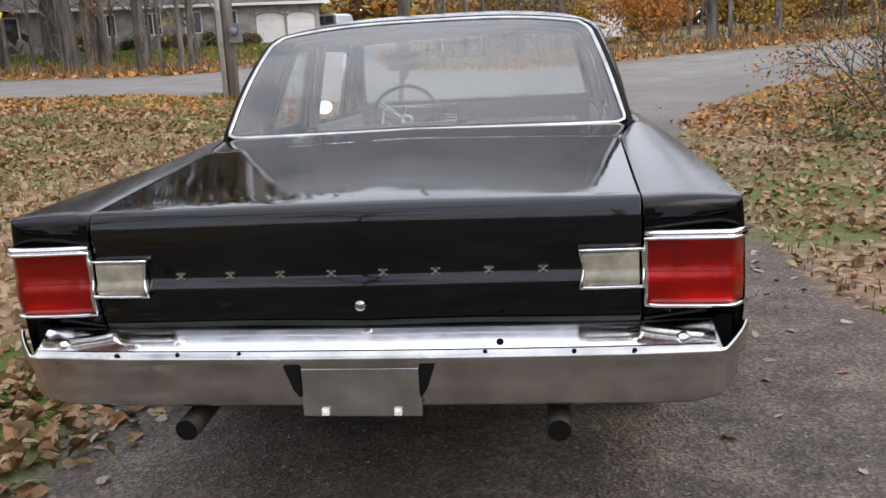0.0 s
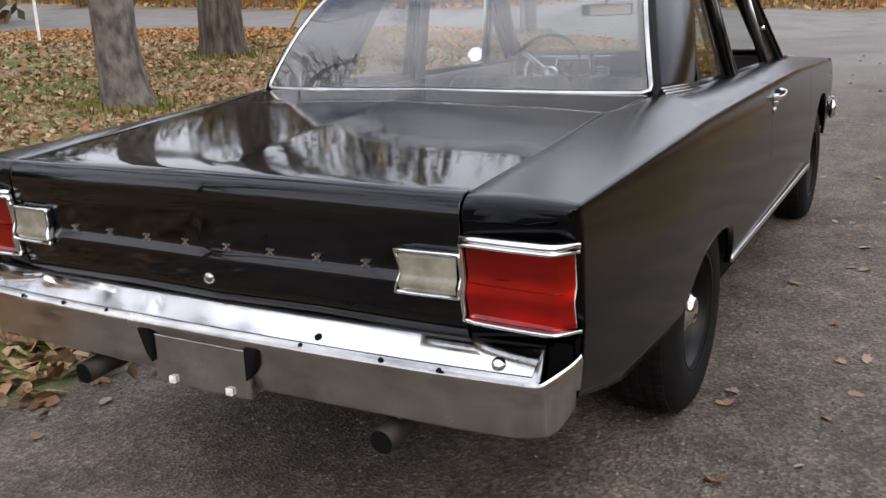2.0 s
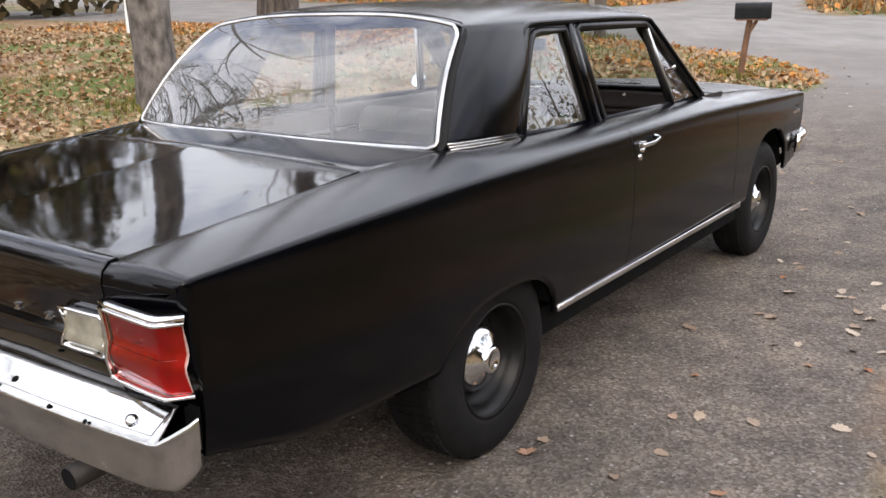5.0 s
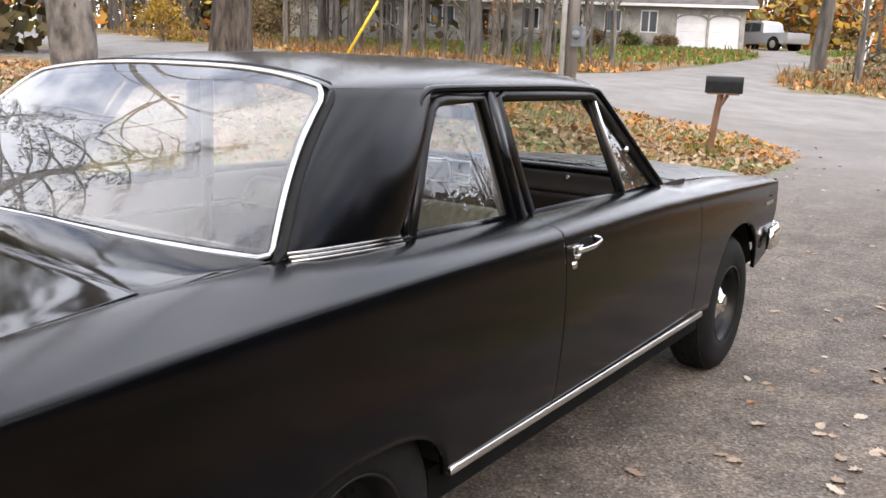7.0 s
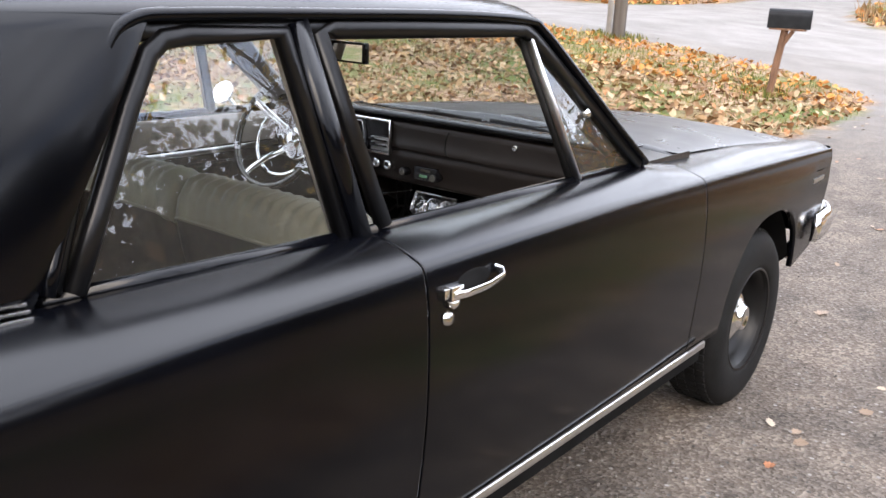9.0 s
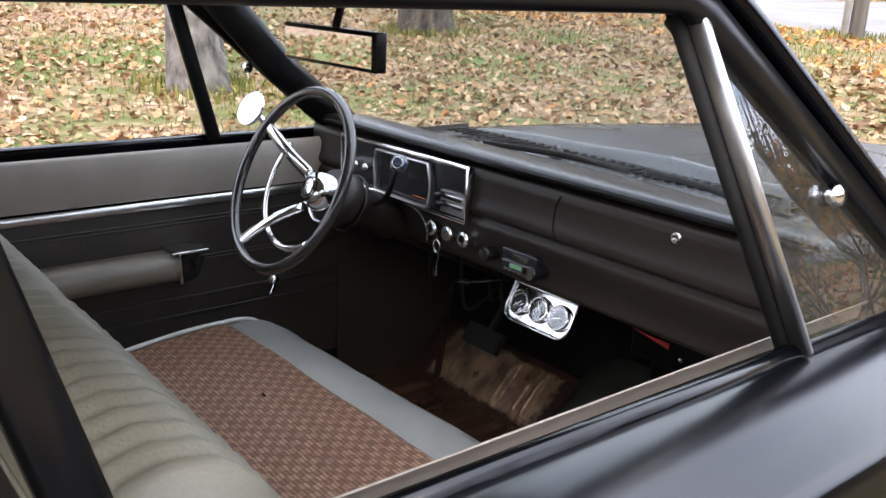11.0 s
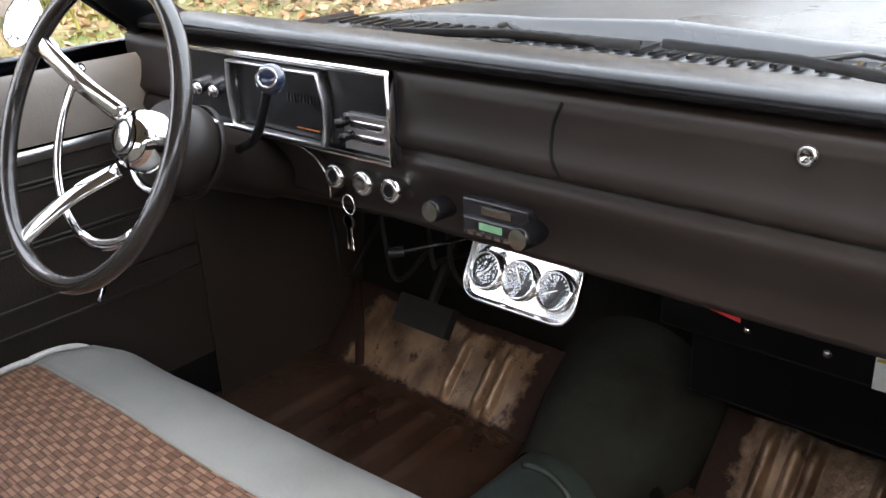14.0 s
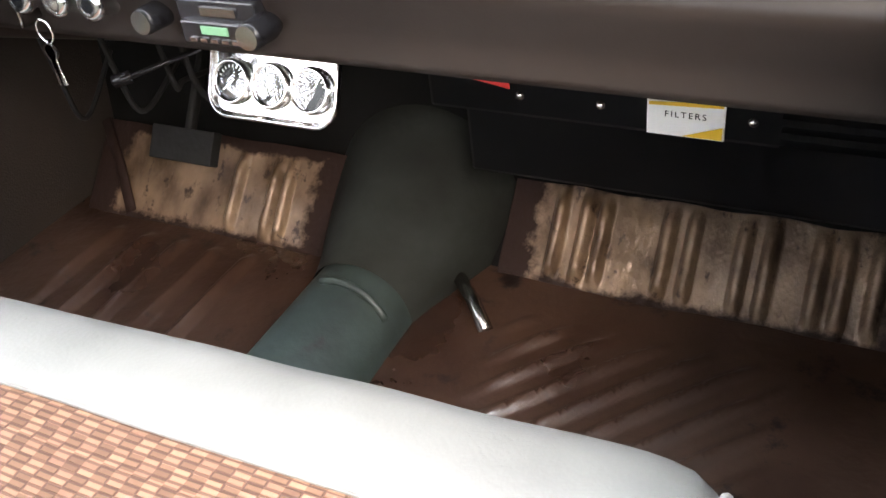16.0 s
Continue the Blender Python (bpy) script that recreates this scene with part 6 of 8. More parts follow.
def trim(s):
    bm = bmesh.new()
    prof = [(0.690, 1.002), (0.682, 0.995), (0.678, 0.97), (0.682, 0.93), (0.690, 0.895)]
    surf(lambda y, k: (s * prof[k][0], y, prof[k][1] - 0.003 * (y - 2.3)), span(2.33, 3.44, 12), range(5), bm)
    up = part("door_trim_upper", bm, M["tan_vinyl"], panel["door", s], "tan padded upper door trim", solid=0.003)
    bm = bmesh.new()
    surf(lambda y, k: (s * ((0.694, 0.690, 0.694, 0.696, 0.70)[k] + (0.034 if s > 0 else 0)), y, (0.87, 0.80, 0.70, 0.60, 0.40)[k]), span(2.33, 3.44, 10), range(5), bm)
    low = part("door_trim_lower", bm, M["brown_vinyl"], panel["door", s], "dark brown lower door trim", solid=0.003)
    bm = bmesh.new()
    sweep(bm, [(s * 0.686, y, 0.879) for y in span(2.34, 3.43, 6)], rect_profile(0.020, 0.008, 0.4), up=(-s, 0, 0))
    part("trim_strip", bm, M["alu"], panel["door", s], "bright trim strip")
    for z in (0.838, 0.830, 0.745, 0.737, 0.652, 0.610):
        bm = bmesh.new()
        sweep(bm, [(s * (0.724 if s > 0 else 0.690), y, z) for y in span(2.36, 3.42, 6)], round_profile(0.0028, 6), up=(-s, 0, 0))
        part("trim_bead", bm, M["brown_vinyl"], low)
    if s < 0:
        driver_armrest(s)
        bm = bmesh.new()
        lathe(bm, [(0, 0.02), (0.012, 0.018), (0.016, 0.0)], axis_pose((s * 0.69, 3.23, 0.655), (-s, 0, 0)), 14)
        sweep(bm, [(s * 0.672, 3.23, 0.655), (s * 0.665, 3.215, 0.635), (s * 0.660, 3.205, 0.628)], rect_profile(0.010, 0.008), up=(-s, 0, 0))
        part("window_crank", bm, M["chrome"], low, "chrome window crank")
    bm = bmesh.new()
    surf(lambda y, z: (s * 0.70, y, z), span(1.62, 2.30, 6), (0.42, 0.7, 0.99), bm)
    part("rear_side_trim", bm, M["tan_vinyl"], panel["quarter", s], "tan rear side trim", solid=0.003)
    bm = bmesh.new()
    sweep(bm, [(s * 0.694, y, 0.879) for y in span(1.70, 2.29, 5)], rect_profile(0.016, 0.008, 0.4), up=(-s, 0, 0))
    part("trim_strip", bm, M["alu"], panel["quarter", s])
    # inner faces of window posts
    bm = bmesh.new()
    sweep(bm, [(s * 0.60, 2.235, 1.392), (s * 0.695, 2.312, 1.0)], rect_profile(0.05, 0.03), up=(s, 0, 0.26))
    part("pillar_trim", bm, M["tan_vinyl"], car)


for s in (1, -1):
    trim(s)
# inner windshield header and interior mirror
bm = bmesh.new()
sweep(bm, [roof_place(u, 0.985, -0.03) for u in span(-0.94, 0.94, 16)], rect_profile(0.05, 0.03), up=(0, 0, 1))
part("header_trim", bm, M["headliner"], roof)
bm = bmesh.new()
tube(bm, [(0, 3.03, 1.42), (0, 2.995, 1.36), (0, 2.975, 1.29)], 0.007, 8)
box(bm, (-0.125, 2.960, 1.248), (0.135, 2.980, 1.305))
im = part("interior_mirror", bm, M["pad"], car, "black interior mirror", bevel=0.006)
bm = bmesh.new()
box(bm, (-0.118, 2.9575, 1.254), (0.128, 2.9595, 1.299))
part("mirror_glass", bm, mg, im, smooth=False)

# ---- the yard, the road side and beyond ----
def fast_mesh(name, verts, faces, materials, parent=None, label="", smooth=False, face_mats=None):
    me = bpy.data.meshes.new(name)
    me.from_pydata(verts, [], faces)
    for m in materials if isinstance(materials, (list, tuple)) else [materials]:
        me.materials.append(m)
    me.polygons.foreach_set("use_smooth", [smooth] * len(me.polygons))
    if face_mats:
        me.polygons.foreach_set("material_index", face_mats)
    me.update()
    ob = new(name, me)
    if parent is not None:
        ob.parent = parent
        ob.matrix_parent_inverse = world_of(parent).inverted()
    if label:
        ob["label"] = label
    return ob


def leaf_material(name, stops, rough=0.7, by_object=False):
    """Dead and turning leaves: each one its own tone."""
    m = bpy.data.materials.new(name)
    m.use_nodes = True
    n, l = m.node_tree.nodes, m.node_tree.links
    b = n["Principled BSDF"]
    g = n.new("ShaderNodeNewGeometry")
    r = n.new("ShaderNodeValToRGB")
    e = r.color_ramp.elements
    while len(e) < len(stops):
        e.new(0.5)
    for k, (p, c) in zip(e, stops):
        k.position, k.color = p, (*c, 1)
    oi = n.new("ShaderNodeObjectInfo")
    l.new(oi.outputs["Random"] if by_object else g.outputs["Random Per Island"], r.inputs["Fac"])
    tc = n.new("ShaderNodeTexCoord")
    ns = n.new("ShaderNodeTexNoise")
    ns.inputs["Scale"].default_value = 30
    l.new(tc.outputs["Object"], ns.inputs["Vector"])
    hs = n.new("ShaderNodeHueSaturation")
    mr = n.new("ShaderNodeMapRange")
    mr.inputs["To Min"].default_value, mr.inputs["To Max"].default_value = 0.65, 1.35
    l.new(ns.outputs["Fac"], mr.inputs["Value"])
    l.new(mr.outputs["Result"], hs.inputs["Value"])
    l.new(r.outputs["Color"], hs.inputs["Color"])
    l.new(hs.outputs["Color"], b.inputs["Base Color"])
    b.inputs["Roughness"].default_value = rough
    b.inputs["Specular IOR Level"].default_value = 0.25
    return m


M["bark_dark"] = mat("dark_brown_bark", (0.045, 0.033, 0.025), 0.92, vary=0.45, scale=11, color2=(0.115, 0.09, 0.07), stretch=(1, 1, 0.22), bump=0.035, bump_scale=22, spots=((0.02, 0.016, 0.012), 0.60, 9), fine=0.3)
M["bark"] = mat("grey_bark", (0.080, 0.066, 0.055), 0.9, vary=0.45, scale=9, color2=(0.19, 0.165, 0.145), stretch=(1, 1, 0.55), bump=0.03, bump_scale=16, spots=((0.035, 0.03, 0.026), 0.62, 7), fine=0.25)
M["bark_far"] = mat("far_bark", (0.07, 0.058, 0.048), 0.9, vary=0.4, scale=3, color2=(0.17, 0.15, 0.13), stretch=(1, 1, 0.3), random=0.3)
M["litter"] = leaf_material("leaf_litter", [(0.0, (0.120, 0.066, 0.034)), (0.22, (0.20, 0.115, 0.055)), (0.45, (0.275, 0.168, 0.082)), (0.65, (0.33, 0.228, 0.128)), (0.85, (0.40, 0.31, 0.20)), (1.0, (0.31, 0.12, 0.04))])
M["litter_orange"] = leaf_material("orange_leaf_litter", [(0.0, (0.26, 0.10, 0.03)), (0.35, (0.42, 0.17, 0.045)), (0.7, (0.50, 0.25, 0.07)), (1.0, (0.42, 0.30, 0.16))])
M["leaf_dry"] = leaf_material("dry_driveway_leaf", [(0.0, (0.20, 0.14, 0.10)), (0.4, (0.33, 0.26, 0.20)), (0.75, (0.40, 0.34, 0.27)), (1.0, (0.28, 0.12, 0.06))], by_object=True)
M["foliage_yellow"] = leaf_material("yellow_foliage", [(0.0, (0.22, 0.13, 0.02)), (0.4, (0.42, 0.24, 0.03)), (0.75, (0.50, 0.31, 0.05)), (1.0, (0.16, 0.15, 0.03))])
M["foliage_orange"] = leaf_material("orange_foliage", [(0.0, (0.30, 0.09, 0.015)), (0.5, (0.48, 0.17, 0.03)), (1.0, (0.45, 0.26, 0.06))])
M["foliage_dull"] = leaf_material("dull_brown_foliage", [(0.0, (0.10, 0.065, 0.03)), (0.5, (0.22, 0.14, 0.07)), (1.0, (0.14, 0.13, 0.05))])
M["foliage_dense"] = leaf_material("dense_brown_foliage", [(0.0, (0.04, 0.035, 0.015)), (0.5, (0.09, 0.065, 0.03)), (1.0, (0.07, 0.075, 0.025))])
M["foliage_green"] = leaf_material("green_foliage", [(0.0, (0.03, 0.05, 0.012)), (0.5, (0.07, 0.095, 0.022)), (1.0, (0.14, 0.13, 0.03))])
M["grass"] = leaf_material("grass_blades", [(0.0, (0.045, 0.062, 0.012)), (0.4, (0.105, 0.122, 0.024)), (0.75, (0.19, 0.165, 0.04)), (1.0, (0.27, 0.20, 0.07))])
M["brush"] = leaf_material("dry_brush", [(0.0, (0.09, 0.055, 0.028)), (0.4, (0.20, 0.12, 0.055)), (0.8, (0.27, 0.17, 0.085)), (1.0, (0.09, 0.09, 0.03))])

# leaf outlines (length along y, unit size), lobed like oak and maple
OAK = [(0, -0.5), (0.09, -0.38), (0.22, -0.33), (0.19, -0.2), (0.33, -0.12), (0.25, 0.0), (0.37, 0.14), (0.24, 0.22), (0.26, 0.36), (0.11, 0.40), (0, 0.5)]
MAPLE = [(0, -0.42), (0.12, -0.33), (0.30, -0.36), (0.29, -0.18), (0.50, -0.02), (0.36, 0.08), (0.40, 0.26), (0.23, 0.24), (0.15, 0.38), (0, 0.52)]


def scatter_leaves(name, places, sizes, material, label, category, seed, lift=0.012, tilt=0.5):
    """Many fallen leaves in one mesh: six-sided blades folded along the rib."""
    rng = np.random.default_rng(seed)
    n = len(places)
    base = np.array([(0, -0.5, 0), (0.34, -0.12, 0.10), (0.22, 0.25, 0.06), (0, 0.5, 0.02), (-0.24, 0.22, 0.08), (-0.33, -0.15, 0.12), (0, 0.0, 0)], float)
    a, b, c = rng.uniform(0, 2 * np.pi, n), rng.normal(0, tilt, n), rng.normal(0, tilt, n)
    p = base[None] * np.asarray(sizes)[:, None, None]
    p = p * (1 + rng.normal(0, 0.16, (n, 7, 1)))
    p[..., 2] += rng.normal(0, 0.06, (n, 7)) * np.asarray(sizes)[:, None]
    y2, z2 = p[..., 1] * np.cos(b)[:, None] - p[..., 2] * np.sin(b)[:, None], p[..., 1] * np.sin(b)[:, None] + p[..., 2] * np.cos(b)[:, None]
    x3, z3 = p[..., 0] * np.cos(c)[:, None] + z2 * np.sin(c)[:, None], -p[..., 0] * np.sin(c)[:, None] + z2 * np.cos(c)[:, None]
    x4, y4 = x3 * np.cos(a)[:, None] - y2 * np.sin(a)[:, None], x3 * np.sin(a)[:, None] + y2 * np.cos(a)[:, None]
    q = np.stack([x4, y4, z3], -1)
    q[..., 2] -= q[..., 2].min(1)[:, None]
    q += np.asarray(places)[:, None, :] + np.array([0, 0, lift * 0.3])
    v = q.reshape(-1, 3)
    k = np.arange(n)[:, None] * 7
    f = np.concatenate([k + np.array([i, (i + 1) % 6, 6]) for i in range(6)]).tolist()
    ob = fast_mesh(name, v.tolist(), f, material)
    return tagged(ob, label, category, kind="stuff")


rs = np.random.default_rng(5)


def litter_field(x0, x1, y0, y1, per_m2, seed, keep):
    r = np.random.default_rng(seed)
    n = int((x1 - x0) * (y1 - y0) * per_m2)
    out = []
    for x, y in zip(r.uniform(x0, x1, n), r.uniform(y0, y1, n)):
        if r.random() < keep(x, y):
            out.append((x, y, ground_z(x, y)))
    return out


def lawn_keep(x, y):
    if y > road_near(x) - 0.2 or zone(x, y) > 0.45:
        return 0.0
    c = noise.noise((x * 0.45, y * 0.45, 11)) * 0.5 + 0.5 + 0.35 * noise.noise((x * 1.7, y * 1.7, 13))
    return min(1, max(0.30, 2.0 * c - 0.15))


near = litter_field(-2.8, -0.95, -1.5, 1.5, 330, 14, lambda x, y: min(1, max(0, (drive_left(y) + 0.35 - x) / 0.4)))
near += litter_field(-9.5, -1.0, -3.0, 10.0, 185, 1, lawn_keep) + litter_field(1.5, 8.5, -2.0, 14.0, 150, 2, lawn_keep)
scatter_leaves("leaf_litter", near, rs.uniform(0.045, 0.095, len(near)), M["litter"], "thick carpet of brown fallen leaves on the lawn", "leaves", 3)
mid = litter_field(-24, -9.5, 2.0, 19.0, 45, 4, lawn_keep) + litter_field(-9.5, -1.0, 10.0, 14.0, 90, 5, lawn_keep) + litter_field(8.5, 18, 0, 20, 30, 6, lawn_keep)
scatter_leaves("leaf_litter", mid, rs.uniform(0.07, 0.13, len(mid)), M["litter"], "brown and tan fallen leaves further over the lawn", "leaves", 7)
org = litter_field(-22, -0.6, 13.0, 20.0, 60, 8, lambda x, y: lawn_keep(x, y) * 0.9) + litter_field(2, 16, 10, 23, 55, 9, lambda x, y: lawn_keep(x, y) * 0.8)
scatter_leaves("leaf_litter", org, rs.uniform(0.07, 0.13, len(org)), M["litter_orange"], "orange fallen leaves along the road verge", "leaves", 10)

# verge beyond the road, too far to tell leaves apart singly
far_l = litter_field(-55, 35, 28, 48, 7, 21, lambda x, y: 0.0 if y < road_far(x) + 0.1 or far_drive(x, y) else (0.95 if y < road_far(x) + 6 else 0.25))
scatter_leaves("leaf_litter", far_l, rs.uniform(0.18, 0.34, len(far_l)), M["litter_orange"], "orange leaves on the verge across the road", "leaves", 22)


def blades(name, places, heights, material, label, category, seed, width=0.012):
    r = np.random.default_rng(seed)
    n = len(places)
    a, lean = r.uniform(0, 2 * np.pi, n), r.normal(0, 0.35, n)
    h, p = np.asarray(heights), np.asarray(places)
    w = width * (0.6 + r.random(n))
    dx, dy = np.cos(a), np.sin(a)
    lx, ly = -dy * lean * h, dx * lean * h
    v = np.empty((n, 4, 3))
    v[:, 0] = p + np.stack([dx * w, dy * w, 0 * w - 0.01], -1)
    v[:, 1] = p - np.stack([dx * w, dy * w, 0 * w + 0.01], -1)
    v[:, 2] = p + np.stack([lx * 0.4 - dx * w * 0.6, ly * 0.4 - dy * w * 0.6, h * 0.6], -1)
    v[:, 3] = p + np.stack([lx, ly, h], -1)
    k = np.arange(n)[:, None] * 4
    f = np.concatenate([k + np.array([0, 1, 2]), k + np.array([0, 2, 3])]).tolist()
    return tagged(fast_mesh(name, v.reshape(-1, 3).tolist(), f, material), label, category, kind="stuff")


def grass_keep(x, y):
    if y > road_near(x) - 0.1 or zone(x, y) > 0.55:
        return 0
    c = noise.noise((x * 0.45, y * 0.45, 11)) * 0.5 + 0.5 + 0.35 * noise.noise((x * 1.7, y * 1.7, 13))
    return min(1, max(0.08, 1.5 - 2.2 * c))


gp_ = litter_field(-12, -1.0, -2.5, 18, 210, 31, grass_keep) + litter_field(1.5, 8, -1, 18, 70, 32, grass_keep) + litter_field(-30, -12, 4, 20, 25, 33, grass_keep)
gp_ += litter_field(-8, -0.8, 10.5, 18, 150, 36, grass_keep)
blades("grass", gp_, rs.uniform(0.03, 0.065, len(gp_)), M["grass"], "short green lawn grass between the leaves", "grass", 34, 0.006)
# tufts at the foot of the trees and along the driveway edge
tuft = []
for cx, cy, sp, n in ((-6.15, 5.5, 0.30, 500), (-8.70, 9.85, 0.45, 700), (-2.25, 13.3, 0.16, 160), (-6.55, 17.1, 0.30, 260)):
    for a, d in zip(rs.uniform(0, 6.283, n), np.abs(rs.normal(0, 0.22, n)) + sp * 0.85):
        x, y = cx + math.cos(a) * d, cy + math.sin(a) * d
        tuft.append((x, y, ground_z(x, y)))
blades("grass", tuft, rs.uniform(0.04, 0.12, len(tuft)), M["grass"], "longer grass tufts round trunks and posts", "grass", 35)
br = litter_field(-60, 45, 27, 50, 16, 41, lambda x, y: 0.0 if y < road_far(x) + 0.6 or far_drive(x, y) else (0.9 if y < road_far(x) + 5 + 3 * noise.noise((x * 0.2, y * 0.2, 4)) else 0.10))
blades("dry_brush", br, rs.uniform(0.15, 0.60, len(br)), M["brush"], "dry brown and olive roadside brush", "brush", 42, 0.03)
fg = litter_field(-45, -8, 38, 60, 22, 43, lambda x, y: 0.0 if far_drive(x, y) else 0.9)
blades("grass", fg, rs.uniform(0.10, 0.22, len(fg)), leaf_material("bright_far_lawn", [(0, (0.07, 0.13, 0.02)), (0.6, (0.14, 0.21, 0.035)), (1, (0.20, 0.22, 0.06))]), "bright green lawn before the house", "grass", 44, 0.05)


# single leaves on the driveway
def leaf_mesh(name, outline, seed):
    r = np.random.default_rng(seed)
    pts = [(x, y) for x, y in outline] + [(-x, y) for x, y in reversed(outline[1:-1])]
    curl, tw = r.uniform(0.5, 1.3), r.uniform(-0.4, 0.4)
    z = lambda x, y: curl * 0.9 * x * x + 0.35 * y * y * r.uniform(0.6, 1.2) + tw * x * y + 0.02 * r.normal()
    vs = [(x * (1 - 0.25 * curl * abs(x)), y, z(x, y)) for x, y in pts] + [(0, y, 0.0) for y in (-0.25, 0.0, 0.25)]
    n = len(pts)
    h = len(outline)
    fs = [tuple(range(h)) + (n + 2, n + 1, n), tuple(range(h - 1, n)) + (0, n, n + 1, n + 2)]
    # stem
    k = len(vs)
    vs += [(-0.012, -0.5, 0.01), (0.012, -0.5, 0.01), (0.03, -0.78, 0.05)]
    fs.append((k, k + 1, k + 2))
    me = bpy.data.meshes.new(name)
    lo = min(v[2] for v in vs)
    me.from_pydata([(x, y, q - lo) for x, y, q in vs], [], fs)
    me.materials.append(M["leaf_dry"])
    return me


LEAF = [leaf_mesh("fallen_leaf", o, s) for o, s in ((OAK, 1), (MAPLE, 2), (OAK, 3), (MAPLE, 4), (MAPLE, 5))]
spots = [(1.34, 1.66), (0.958, 1.416), (0.98, 2.87), (1.25, 3.21), (1.115, 3.90), (1.435, 3.81), (1.25, 4.555), (0.62, 6.43), (1.20, 2.35), (1.55, 2.70)]
r2 = np.random.default_rng(77)
while len(spots) < 200:
    x, y = r2.uniform(-1.6, 2.3), r2.uniform(-1.2, 16)
    edge = min(x - drive_left(y), drive_right(y) - x)
    if edge < 0.02 or (abs(x) < 0.93 and -0.1 < y < 5.3):
        continue
    if r2.random() < (1.0 if edge < 0.35 else 0.45 if x > 0.9 else 0.22):
        spots.append((x, y))
# small drifts along the driveway's edge
for cx, cy, n, sp in ((1.47, 6.0, 9, 0.16), (1.78, 3.6, 12, 0.20), (1.70, 4.6, 9, 0.18), (1.86, 2.6, 9, 0.2), (1.9, 7.3, 8, 0.22), (-1.20, -0.40, 24, 0.20), (-1.35, 0.15, 20, 0.22), (1.3, 8.2, 6, 0.3), (2.0, 0.9, 8, 0.2)):
    spots += [(cx + r2.normal(0, sp), cy + r2.normal(0, sp * 1.5)) for _ in range(n)]
for i, (x, y) in enumerate(spots):
    ob = new("fallen_leaf", LEAF[i % len(LEAF)])
    k = r2.uniform(0.04, 0.085)
    ob.matrix_basis = Matrix.Translation((x, y, ground_z(x, y) + 0.003)) @ Euler((r2.normal(0, 0.18), r2.normal(0, 0.18), r2.uniform(0, 6.28))).to_matrix().to_4x4() @ Matrix.Diagonal((k, k, k * 0.8, 1))
    tagged(ob, "pale dry curled leaf lying on the gravel driveway", "leaf", "fallen leaves on the driveway")
# loose stones standing proud of the gravel
st_v, st_f = [], []
for _ in range(5200):
    x, y = r2.uniform(-1.7, 2.2), r2.uniform(-1.0, 8.5)
    if zone(x, y) < 0.5:
        continue
    k, z0 = r2.uniform(0.004, 0.011), ground_z(x, y)
    b0 = len(st_v)
    a0 = r2.uniform(0, 6.28)
    for j in range(4):
        st_v.append((x + k * math.cos(a0 + j * 1.57) * r2.uniform(0.7, 1.2), y + k * math.sin(a0 + j * 1.57) * r2.uniform(0.7, 1.2), z0 - 0.002))
    st_v.append((x + k * 0.2, y, z0 + k * r2.uniform(0.5, 1.0)))
    st_f += [(b0 + j, b0 + (j + 1) % 4, b0 + 4) for j in range(4)]
tagged(fast_mesh("gravel", st_v, st_f, leaf_material("loose_stones", [(0, (0.06, 0.053, 0.047)), (0.5, (0.12, 0.11, 0.10)), (1, (0.24, 0.225, 0.21))], 0.85)), "loose grey stones on the driveway", "gravel", kind="stuff")


